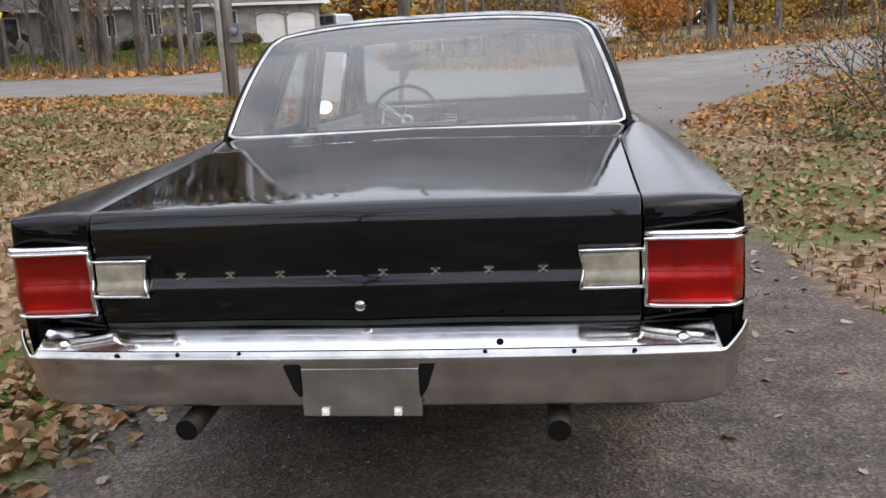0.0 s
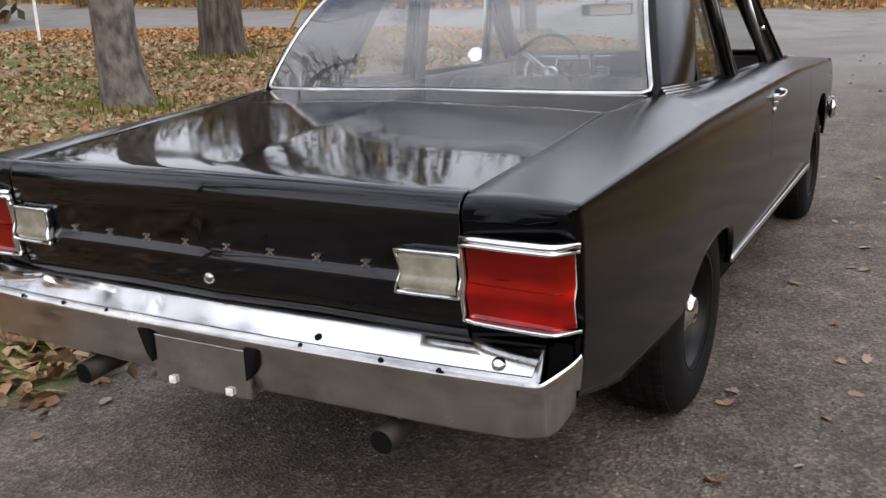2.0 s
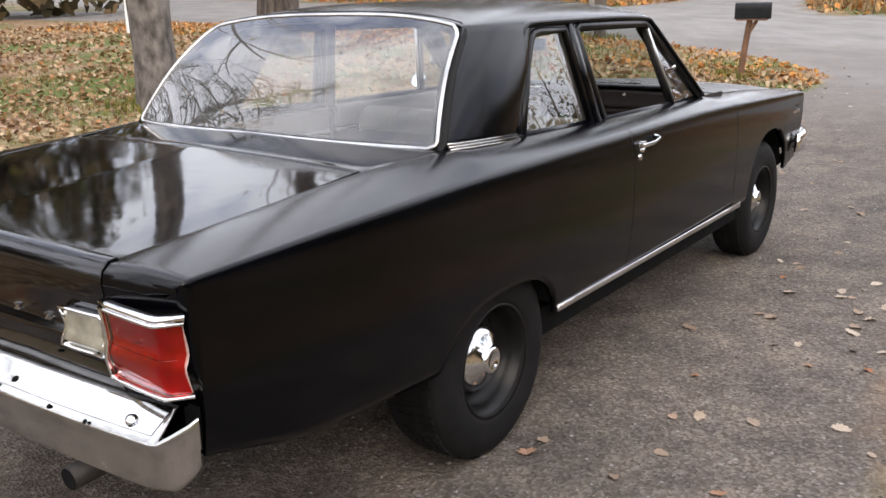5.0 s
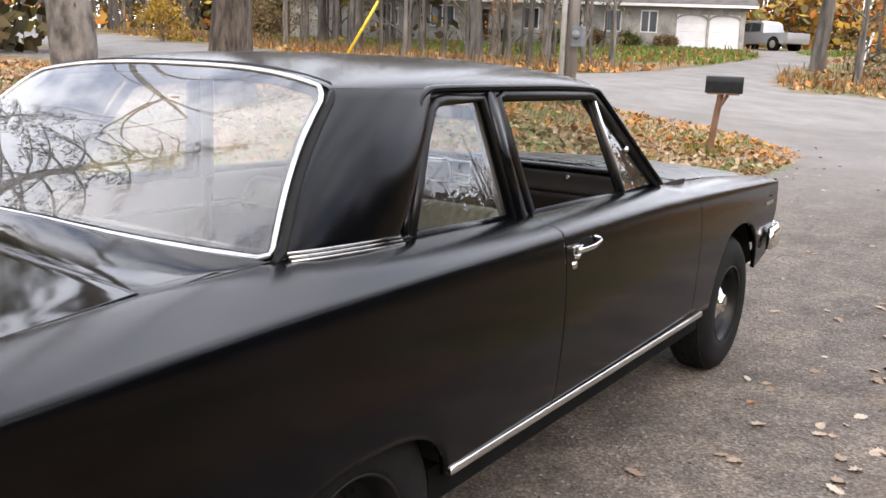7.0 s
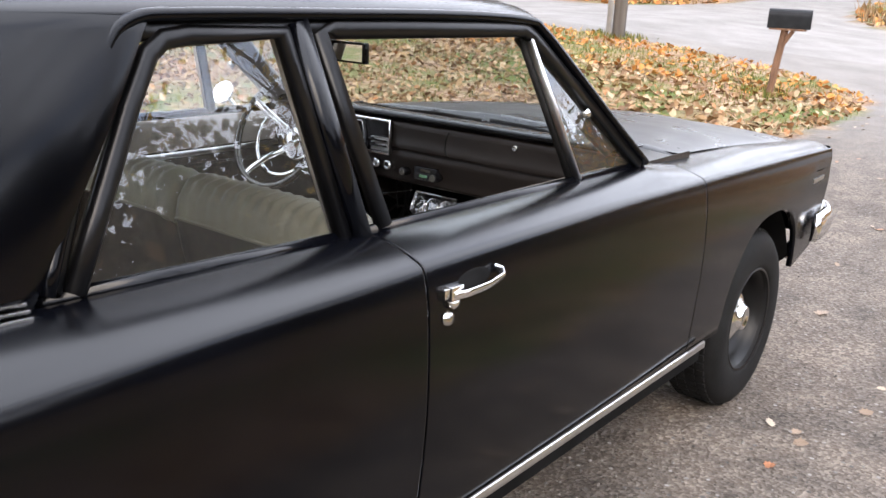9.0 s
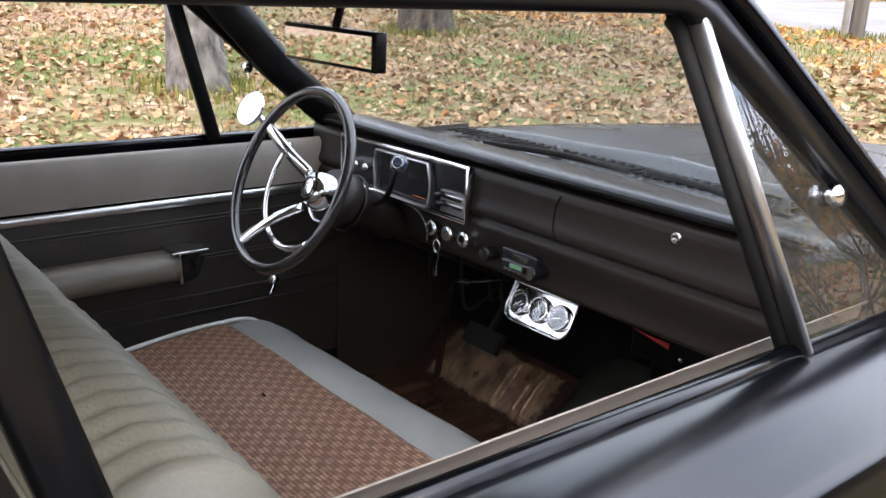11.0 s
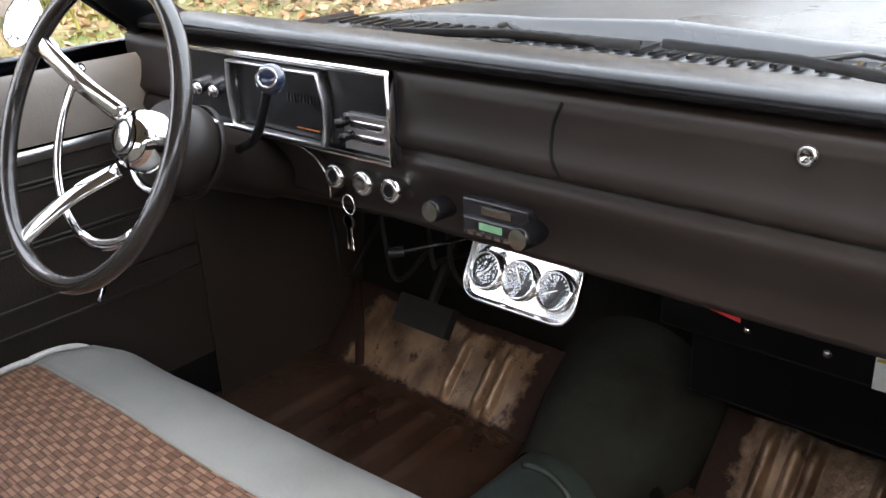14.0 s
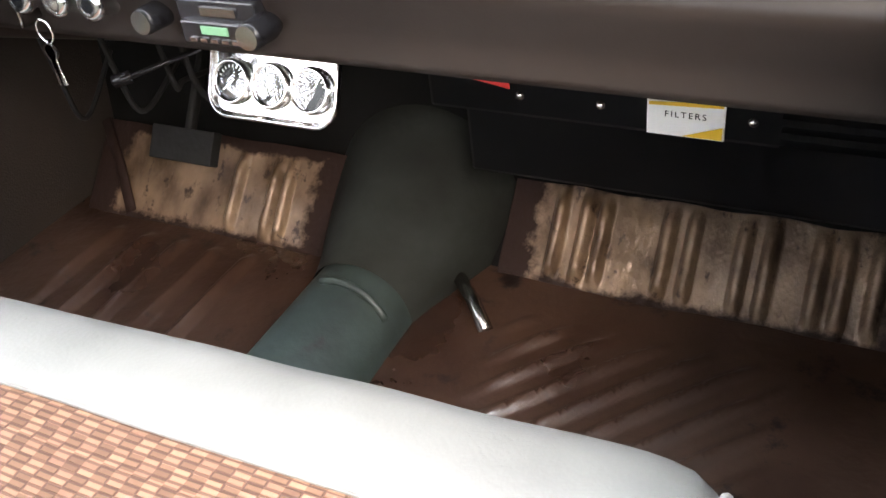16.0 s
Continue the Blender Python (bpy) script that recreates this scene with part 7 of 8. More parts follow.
# ---- trees ----
class Wood:
    """Collects tapered limbs and leaf sprays for one tree."""

    def __init__(self, seed):
        self.r = np.random.default_rng(seed)
        self.v, self.f, self.lv, self.lf, self.tips = [], [], [], [], []

    def limb(self, pts, radii, n=8, rough=0.0):
        start = None
        for i, (p, rad) in enumerate(zip(pts, radii)):
            d = np.subtract(pts[min(i + 1, len(pts) - 1)], pts[max(i - 1, 0)])
            d = d / (np.linalg.norm(d) + 1e-9)
            u = np.cross(d, (0.31, 0.95, 0.05))
            u = u / np.linalg.norm(u)
            w = np.cross(d, u)
            k = len(self.v)
            for j in range(n):
                a = 2 * math.pi * j / n
                q = rad * (1 + (rough * noise.noise((math.cos(a) * 1.4, math.sin(a) * 1.4, p[2] * 1.3 + rad)) if rough else 0))
                self.v.append(tuple(np.asarray(p) + u * (q * math.cos(a)) + w * (q * math.sin(a))))
            if start is not None:
                self.f += [(start + j, start + (j + 1) % n, k + (j + 1) % n, k + j) for j in range(n)]
            start = k

    def grow(self, p, d, length, rad, level, sides=5):
        r = self.r
        steps = 4
        pts, rads = [np.array(p, float)], [rad]
        for i in range(steps):
            d = d + r.normal(0, 0.16, 3) + np.array([0, 0, 0.05])
            d = d / np.linalg.norm(d)
            pts.append(pts[-1] + d * length / steps)
            rads.append(rad * (1 - 0.75 * (i + 1) / steps))
        self.limb(pts, rads, sides)
        if level <= 0:
            self.tips.append((pts[-1], length))
            self.tips.append((pts[-2], length))
            return
        for i in range(int(r.integers(2, 4)) + 1):
            k = int(r.integers(1, steps + 1))
            nd = d + r.normal(0, 0.62, 3)
            nd = nd / np.linalg.norm(nd)
            self.grow(pts[k], nd, length * r.uniform(0.5, 0.72), rads[k] * 0.72 + 0.002, level - 1, max(3, sides - 1))

    def leaves(self, per_tip, size, spread):
        r = self.r
        for c, ln in self.tips:
            for _ in range(per_tip):
                p = c + r.normal(0, spread, 3)
                a, b = r.normal(0, 1, 3), r.normal(0, 1, 3)
                a = a / np.linalg.norm(a)
                b = np.cross(a, b)
                b = b / (np.linalg.norm(b) + 1e-9)
                s = size * r.uniform(0.6, 1.3)
                k = len(self.lv)
                self.lv += [tuple(p - a * s), tuple(p + b * s * 0.55), tuple(p + a * s), tuple(p - b * s * 0.55)]
                self.lf.append((k, k + 1, k + 2, k + 3))


def tree(place, height, rad, seed, label, foliage=None, per_tip=4, leaf=0.10, spread=0.35, limbs=7, first=0.35, levels=2, sides=14, lean=(0, 0), flare=1.5, bark="bark", group=""):
    """A tapered trunk with limbs, and a crown of small leaves."""
    wd = Wood(seed)
    x, y, z = place
    n = 16
    pts = [(x + lean[0] * height * (i / n) + 0.10 * rad * math.sin(i * 1.3 + seed), y + lean[1] * height * (i / n) + 0.10 * rad * math.cos(i * 1.1 + seed), z - 0.15 + height * 0.86 * (i / n) ** 1.25) for i in range(n + 1)]
    rads = [rad * (1 - 0.82 * (i / n) ** 1.2) * (1 + (flare - 1) * math.exp(-i * 0.9)) for i in range(n + 1)]
    wd.limb(pts, rads, sides, 0.22)
    for k in range(limbs):
        t = first + (1 - first) * (k + wd.r.random()) / limbs
        i = min(n - 1, int(t * n))
        a = wd.r.uniform(0, 6.283)
        d = np.array([math.cos(a), math.sin(a), wd.r.uniform(0.25, 0.9)])
        wd.grow(pts[i], d / np.linalg.norm(d), height * wd.r.uniform(0.20, 0.34) * (1.15 - 0.5 * t), rads[i] * 0.5, levels, 6)
    th = empty("tree", (x, y, z), label, "tree", group)
    fast_mesh("trunk", wd.v, wd.f, M[bark], th, smooth=True)
    if foliage:
        wd.leaves(per_tip, leaf, spread)
        fast_mesh("crown", wd.lv, wd.lf, M[foliage], th)
    return th


tree((-6.13, 5.50, 0.33), 13, 0.235, 3, "grey-barked lawn tree with bare branches", "foliage_yellow", 1, 0.06, 0.3, sides=28, flare=1.35, lean=(-0.055, -0.03))
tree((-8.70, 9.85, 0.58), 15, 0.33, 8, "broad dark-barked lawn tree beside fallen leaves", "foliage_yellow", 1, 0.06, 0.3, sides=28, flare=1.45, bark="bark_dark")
# trees over and behind the driveway, seen only as reflections in paint and glass
for i, (x, y, h, fol, per) in enumerate(((7.5, 3.0, 13, None, 0), (9.0, -4.0, 14, "foliage_yellow", 2), (6.0, -8.5, 12, None, 0), (-7.0, -7.5, 13, "foliage_green", 8), (-2.5, -13.0, 15, "foliage_green", 9), (3.0, -16.0, 15, None, 0), (12.0, 7.0, 13, "foliage_orange", 3), (10.5, 12.5, 12, "foliage_yellow", 3), (14, 1.0, 14, "foliage_dull", 5))):
    tree((x, y, ground_z(x, y)), h, 0.20 + 0.02 * (i % 4), 40 + i, "tall yard tree with bare autumn branches" if not fol else "tall yard tree with thinning autumn leaves", fol, per, 0.09, 0.4, limbs=9, first=0.28)



def conifer(place, height, rad, seed, label):
    """A pine: straight trunk, whorls of drooping boughs, sprays of needles along them."""
    wd = Wood(seed)
    r = wd.r
    x, y, z = place
    wd.limb([(x, y, z - 0.1 + height * i / 10) for i in range(11)], [rad * (1 - 0.093 * i) for i in range(11)], 14, 0.1)
    for k in range(58):
        h = height * (0.22 + 0.76 * k / 58)
        reach = (height - h) * 0.33 * r.uniform(0.75, 1.15) + 0.4
        a = k * 2.4 + r.normal(0, 0.3)
        way = np.array([math.cos(a), math.sin(a), 0])
        pts = [np.array((x, y, z + h)) + way * reach * t + np.array((0, 0, reach * (0.10 * t - 0.42 * t * t))) for t in (0, 0.25, 0.5, 0.75, 1.0)]
        wd.limb(pts, [0.045, 0.036, 0.027, 0.018, 0.006], 5)
        for _ in range(int(46 * reach)):
            t = r.uniform(0.18, 1.0)
            i = min(3, int(t * 4))
            p = pts[i] + (pts[i + 1] - pts[i]) * (t * 4 - i) + np.array((*r.normal(0, 0.16, 2), -abs(r.normal(0, 0.14))))
            d = way * r.uniform(0.1, 0.5) + r.normal(0, 0.5, 3) + np.array((0, 0, -0.7))
            d = d / np.linalg.norm(d)
            u = np.cross(d, r.normal(0, 1, 3))
            u = u / np.linalg.norm(u)
            s = r.uniform(0.14, 0.30)
            q = len(wd.lv)
            wd.lv += [tuple(p), tuple(p + d * s * 0.5 + u * 0.020), tuple(p + d * s), tuple(p + d * s * 0.5 - u * 0.020)]
            wd.lf.append((q, q + 1, q + 2, q + 3))
    th = empty("tree", place, label, "tree")
    fast_mesh("trunk", wd.v, wd.f, M["bark"], th, smooth=True)
    fast_mesh("crown", wd.lv, wd.lf, M["foliage_needle"], th)


M["foliage_needle"] = leaf_material("pine_needles", [(0.0, (0.012, 0.022, 0.010)), (0.6, (0.028, 0.045, 0.018)), (1.0, (0.05, 0.06, 0.025))])
conifer((-10.0, -0.6, ground_z(-10.0, -0.6)), 13.5, 0.20, 71, "dark green pine with drooping boughs on the lawn")
conifer((-16.5, 2.0, ground_z(-16.5, 2.0)), 12.0, 0.19, 72, "dark green pine standing on the far lawn")

# wood across the road: a few kinds, each copied with its own turn and size
kinds = []
# the last, leafy kind stands out of view, added to darken reflections
for i, (h, rad, fol, per, lab) in enumerate(((13, 0.20, None, 0, "slender bare grey tree at the wood's edge"), (12, 0.22, "foliage_yellow", 3, "slender tree with yellow autumn leaves"), (11, 0.18, "foliage_orange", 4, "young tree with orange autumn leaves"), (15, 0.38, None, 0, "thick dark-trunked woodland tree"), (13, 0.22, "foliage_dull", 4, "thin tree with dull brown leaves"), (12, 0.2, "foliage_dense", 16, "leafy brown tree, unseen, added to darken reflections"))):
    kinds.append(tree((0, 400 + 6 * i, 0), h, rad, 90 + i, lab, fol, per, 0.30 if per > 10 else 0.17, 0.7 if per > 10 else 0.45, limbs=8, first=0.16 if fol else 0.35, levels=1, sides=8, flare=1.25, bark="bark_far", group="trees of the wood across the road"))
r3 = np.random.default_rng(12)
placed = []


def plant(x, y, k, s):
    m = Matrix.Translation((x, y, ground_z(x, y))) @ Matrix.Rotation(r3.uniform(0, 6.28), 4, "Z") @ Matrix.Rotation(r3.normal(0, 0.025), 4, "X") @ Matrix.Diagonal((s, s, s * (1.15 if k in (2, 5) else 1.5), 1))
    if k not in placed:
        kinds[k].matrix_basis = m
        placed.append(k)
    else:
        c = copy_thing(kinds[k], Matrix())
        c.matrix_basis = m


def in_house(x, y):
    u, v = (x + 15.4) * 0.9 + (y - 59.35) * 0.436, -(x + 15.4) * 0.436 + (y - 59.35) * 0.9
    return -40 < u < 4 and -1.5 < v < 14


n = 0
while n < 150:
    x, y = r3.uniform(-62, 42), r3.uniform(30, 74)
    if y < road_far(x) + 2.0 or far_drive(x, y) or far_drive(x - 2.2, y) or far_drive(x + 2.2, y) or in_house(x, y):
        continue
    if -34 < x < -6 and y > 40 and r3.random() < 0.80:
        continue
    if abs(x - 3.4) < 2.5 and y < 56:
        continue
    k = int(r3.choice([0, 0, 1, 2, 3, 4], p=[0.3, 0.1, 0.2, 0.13, 0.12, 0.15]))
    plant(x, y, k, r3.uniform(0.36, 0.55) if k in (1, 2) else r3.uniform(0.42, 0.68))
    n += 1
for _ in range(48):
    x = r3.uniform(-42, -3)
    y = road_far(x) + r3.uniform(1.5, 12)
    if far_drive(x, y) or far_drive(x - 1, y) or far_drive(x + 1, y):
        continue
    plant(x, y, int(r3.choice([0, 0, 0, 4, 3])), r3.uniform(0.4, 0.62))
plant(7.7, 42.4, 3, 0.75)
plant(-6.33, 38.9, 3, 0.8)
plant(-18.9, 33.0, 3, 0.8)

# thicket and bare trees on the bank side, and a taller wood beyond the lawn: mostly out of view, added to darken
# reflections
for _ in range(40):
    x, y = r3.uniform(13, 42), r3.uniform(-22, 28)
    k = int(r3.choice([0, 1, 5, 5, 5]))
    plant(x, y, k, r3.uniform(0.26, 0.42) if k == 5 else r3.uniform(0.4, 0.6))
for _ in range(36):
    x = r3.uniform(-85, -36)
    y = road_far(x) + r3.uniform(3, 24)
    if not in_house(x, y):
        plant(x, y, int(r3.choice([0, 1, 3, 4, 4])), r3.uniform(0.7, 0.95))


def thicket(name, spots, label, category, materials, seed, leaf, mix, lift=0.0):
    """Growth too dense to tell apart: leaves heaped in uneven clumps."""
    r = np.random.default_rng(seed)
    vs, fm = [], []
    for cx, cy, rad, h, n in spots:
        a, d = r.uniform(0, 6.283, n), rad * np.sqrt(r.random(n))
        c = np.stack([cx + d * np.cos(a), cy + d * np.sin(a), ground_z(cx, cy) + lift + h * (1 - 0.45 * (d / rad) ** 2) * r.random(n) ** 0.8], -1)
        p, q = r.normal(0, 1, (n, 3)), r.normal(0, 1, (n, 3))
        p /= np.linalg.norm(p, axis=1)[:, None]
        q = np.cross(p, q)
        q /= np.linalg.norm(q, axis=1)[:, None]
        s = r.uniform(*leaf, n)[:, None]
        vs.append(np.stack([c - p * s, c + q * s * 0.6, c + p * s, c - q * s * 0.6], 1).reshape(-1, 3))
        fm += r.choice(len(materials), n, p=mix).tolist()
    v = np.concatenate(vs)
    f = np.arange(len(v)).reshape(-1, 4).tolist()
    return tagged(fast_mesh(name, v.tolist(), f, materials, face_mats=fm), label, category, kind="stuff")


# brushwood out of view, added so flank and side glass reflect dark
thicket("thicket", [(r3.uniform(13, 26), -16 + 1.3 * i + r3.normal(0, 0.5), r3.uniform(1.8, 3.0), r3.uniform(3.8, 6.0), 2000) for i in range(34)], "unseen dense brown and olive brushwood on the bank, added to darken reflections", "brush", [M["foliage_dense"], M["foliage_dull"], M["foliage_green"]], 61, (0.11, 0.26), (0.8, 0.12, 0.08))
# tall leaf masses mostly out of view, added to darken the deck's reflections
side = [(r3.uniform(-50, -31), -30 + 1.6 * i + r3.normal(0, 1), r3.uniform(2.5, 4.0), r3.uniform(10, 17), 480) for i in range(27)]
side += [(r3.uniform(-46, -31), 10 + 0.75 * i, r3.uniform(2.5, 4.0), r3.uniform(13, 20), 620) for i in range(15)]
for i in range(36):
    x = -88 + 1.6 * i + r3.normal(0, 1)
    y = road_far(x) + r3.uniform(10, 26)
    if not in_house(x, y):
        side.append((x, y, r3.uniform(3, 4.5), r3.uniform(12, 21), 420))
backs = [(r3.uniform(-34, 46), r3.uniform(63, 82), r3.uniform(2.5, 4.5), r3.uniform(3.5, 8.5), 380) for _ in range(46)]
thicket("far_brush", [b for b in backs if not in_house(b[0], b[1])], "yellow and brown undergrowth deep in the wood", "brush", [M["foliage_dull"], M["foliage_yellow"], M["foliage_orange"]], 64, (0.22, 0.5), (0.55, 0.27, 0.18))
# trunkless leaf clumps above view, added to block sky from the lid's reflection
crowns = []
for i in range(64):
    x = -62 + 0.78 * i + r3.normal(0, 1)
    y = road_far(x) + r3.uniform(4, 20)
    if not in_house(x, y):
        crowns.append((x, y, r3.uniform(2.0, 3.6), r3.uniform(6, 13), 420))
thicket("tree_canopy", crowns, "brown leaf crowns added above view across the road to darken reflections", "wood", [M["foliage_dense"], M["foliage_dull"], M["foliage_yellow"]], 63, (0.16, 0.36), (0.72, 0.16, 0.12), 6.0)
thicket("side_wood", side, "tall dense brown wood beyond lawn and road, mostly unseen, added to darken reflections", "wood", [M["foliage_dense"], M["foliage_dull"], M["foliage_yellow"]], 62, (0.25, 0.55), (0.86, 0.11, 0.03))

# deep wood beyond: one mass of trunks and leaves all round
fv, ff, fm = [], [], []


def far_quad(c, a, b, m):
    k = len(fv)
    for p in (c - a - b, c + a - b, c + a + b, c - a + b):
        fv.append(tuple(p))
    ff.append((k, k + 1, k + 2, k + 3))
    fm.append(m)


for i in range(1500):
    ang, d = r3.uniform(0, 2 * math.pi), r3.uniform(72, 125)
    x, y = d * math.cos(ang), 5 + d * math.sin(ang)
    if y < 30 and abs(x) < 60 and y > -45:
        continue
    z0, h, w = ground_z(x, y), r3.uniform(6, 11), r3.uniform(0.12, 0.32)
    tx, ty = -math.sin(ang) * w, math.cos(ang) * w
    k = len(fv)
    lx = r3.normal(0, 0.4)
    for q, hh in ((1, 0), (0.5, h)):
        for s1, s2 in ((1, 0.3), (-0.2, 1), (-0.8, -0.9)):
            fv.append((x + lx * (hh / 10) + q * (tx * s1 + math.cos(ang) * w * s2), y + q * (ty * s1 + math.sin(ang) * w * s2), z0 - 0.2 + hh))
    for j in range(3):
        ff.append((k + j, k + (j + 1) % 3, k + 3 + (j + 1) % 3, k + 3 + j))
        fm.append(0)
for i in range(30000):
    ang, d = r3.uniform(0, 2 * math.pi), r3.uniform(70, 128)
    x, y = d * math.cos(ang), 5 + d * math.sin(ang)
    z = ground_z(x, y) + (abs(r3.normal(0, 3.0)) if i % 2 else r3.uniform(0, 8))
    a, b = Vector(r3.normal(0, 1, 3)).normalized(), Vector(r3.normal(0, 1, 3)).normalized()
    s = r3.uniform(0.18, 0.55)
    far_quad(Vector((x, y, z)), a * s, a.cross(b) * s * 0.6, int(r3.choice([1, 2, 3, 3])))
tagged(fast_mesh("far_wood", fv, ff, [M["bark_far"], M["foliage_yellow"], M["foliage_orange"], M["foliage_dull"]], face_mats=fm), "deep autumn wood of bare trunks and yellow leaves", "wood", kind="stuff")


# shrub on the bank by the driveway
def shrub(place, seed, label, foliage, stems, height, per_tip, spread=0.14, reach=0.9, leaf=0.035):
    wd, stalks = Wood(seed), []
    x, y, z = place
    for i in range(stems):
        a = wd.r.uniform(0, 6.283)
        d = np.array([math.cos(a) * reach, math.sin(a) * reach, wd.r.uniform(0.5, 1.4)])
        wd.v, wd.f = [], []
        wd.grow((x + 0.25 * math.cos(a), y + 0.25 * math.sin(a), z - 0.05), d / np.linalg.norm(d), height * wd.r.uniform(0.6, 1.1), 0.018, 2, 5)
        stalks.append((wd.v, wd.f))
    th = empty("shrub", place, label, "shrub")
    for v, f in stalks:
        fast_mesh("stem", v, f, M["bark"], th, smooth=True)
    wd.leaves(per_tip, leaf, spread)
    fast_mesh("foliage", wd.lv, wd.lf, M[foliage], th)
    return th


shrub((5.1, 10.9, ground_z(5.1, 10.9)), 5, "straggly shrub with bare twigs and yellow-green leaves", "foliage_green", 11, 1.5, 5)
shrub((6.3, 12.6, ground_z(6.3, 12.6)), 6, "shrub with thin twigs and yellow leaves", "foliage_yellow", 9, 2.0, 6)
shrub((5.6, 14.2, ground_z(5.6, 14.2)), 7, "small maple shrub with orange-red leaves", "foliage_orange", 6, 1.6, 8)
shrub((6.8, 9.6, ground_z(6.8, 9.6)), 9, "low shrub with green leaves", "foliage_green", 8, 1.3, 6)
shrub((4.2, 9.0, ground_z(4.2, 9.0)), 13, "low weedy green bush on the bank", "foliage_green", 6, 0.5, 5)
for i, (x, y, fol) in enumerate(((2.5, 45, "foliage_yellow"), (5.2, 44.5, "foliage_orange"), (10.5, 44, "foliage_yellow"), (13, 46, "foliage_dull"), (-3, 39.5, "foliage_dull"), (-1.5, 41, "foliage_dull"), (-38, 40, "foliage_dull"), (-44, 37, "foliage_yellow"))):
    shrub((x, y, ground_z(x, y)), 60 + i, "roadside shrub with autumn leaves across the road", fol, 10, 2.3, 9, 0.25, 0.6, 0.10)

# ---- mailbox, pole, stakes ----
M["post_wood"] = mat("weathered_post", (0.15, 0.075, 0.04), 0.8, vary=0.4, scale=12, stretch=(1, 1, 0.2), bump=0.004, bump_scale=60)
M["pole_wood"] = mat("grey_pole_wood", (0.22, 0.20, 0.18), 0.85, vary=0.35, scale=6, stretch=(1, 1, 0.1), bump=0.006, bump_scale=50)
mbx, mby = -2.20, 13.30
mb = empty("mailbox", (mbx, mby, ground_z(mbx, mby)), "black metal mailbox on a leaning wooden post", "mailbox")
z0 = ground_z(mbx, mby)
bm = bmesh.new()
sweep(bm, [(mbx, mby, z0 - 0.1), (mbx + 0.05, mby + 0.01, z0 + 0.5), (mbx + 0.09, mby + 0.02, z0 + 0.86)], rect_profile(0.085, 0.085), up=(1, 0, 0))
part("post", bm, M["post_wood"], mb, "brown wooden post", smooth=False)
bm = bmesh.new()
sweep(bm, [(mbx + 0.09, mby, z0 + 0.66), (mbx + 0.20, mby, z0 + 0.845)], rect_profile(0.05, 0.04), up=(0, 1, 0))
box(bm, (mbx - 0.10, mby - 0.06, z0 + 0.845), (mbx + 0.34, mby + 0.10, z0 + 0.868))
part("bracket", bm, M["post_wood"], mb, smooth=False)
bm = bmesh.new()
arch = [(-0.095, 0.0), (-0.095, 0.15)] + [(0.095 * math.cos(a), 0.15 + 0.095 * math.sin(a)) for a in span(math.pi * 0.92, math.pi * 0.08, 9)] + [(0.095, 0.15), (0.095, 0.0)]
sweep(bm, [(mbx - 0.135, mby, z0 + 0.868), (mbx + 0.375, mby + 0.13, z0 + 0.868)], arch, up=(0, 0, 1))
bx = part("box", bm, mat("black_mailbox_paint", (0.008, 0.0085, 0.009), 0.5, vary=0.3, scale=10, spec=0.2), mb, "black sheet-metal box", smooth=False, bevel=0.004)
bm = bmesh.new()
sweep(bm, [(mbx - 0.142, mby - 0.002, z0 + 0.866), (mbx - 0.128, mby + 0.002, z0 + 0.866)], [(x * 1.05, h * 1.03) for x, h in arch], up=(0, 0, 1))
part("lid", bm, M["trim_black"], bx, smooth=False)

px, py = -6.50, 17.15
pz = ground_z(px, py)
pole = empty("utility_pole", (px, py, pz), "grey weathered wooden utility pole beside the road", "utility pole")
bm = bmesh.new()
sweep(bm, [(px, py, pz - 0.3), (px, py, pz + 4), (px, py, pz + 9.5)], round_profile(0.125, 16), up=(0, 1, 0))
part("shaft", bm, M["pole_wood"], pole)
bm = bmesh.new()
sweep(bm, [(px - 0.13, py - 0.16, pz - 0.05), (px - 0.13, py - 0.16, pz + 5.5)], rect_profile(0.11, 0.06), up=(0, 1, 0))
part("cable_cover", bm, mat("grey_cable_cover", (0.42, 0.42, 0.41), 0.6, vary=0.15, scale=6), pole, "pale grey cable cover")
bm = bmesh.new()
box(bm, (px + 0.10, py - 0.26, pz + 1.15), (px + 0.34, py - 0.08, pz + 1.55))
lathe(bm, [(0, 0.10), (0.06, 0.09), (0.08, 0.06), (0.09, 0)], axis_pose((px + 0.22, py - 0.26, pz + 1.38), (0, -1, 0)), 20)
part("meter_box", bm, mat("meter_grey", (0.16, 0.17, 0.18), 0.5, 0.4, vary=0.2, scale=8), pole, "grey meter box", smooth=False, bevel=0.01)
gx0, gy0 = -13.2, 17.3
gz0 = ground_z(gx0, gy0)
guy = empty("guy_wire", (gx0, gy0, gz0), "steel guy wire with a yellow plastic guard", "guy wire")
bm = bmesh.new()
ga, gb = Vector((gx0, gy0, gz0 - 0.05)), Vector((px, py, pz + 9.0))
tube(bm, [ga, gb], 0.008, 6)
part("wire", bm, M["chrome_dull"], guy)
bm = bmesh.new()
tube(bm, [ga.lerp(gb, 0.01), ga.lerp(gb, 0.22)], 0.035, 10)
part("guard", bm, mat("yellow_guard", (0.75, 0.50, 0.03), 0.45, vary=0.1, scale=5), guy, "yellow guard tube")


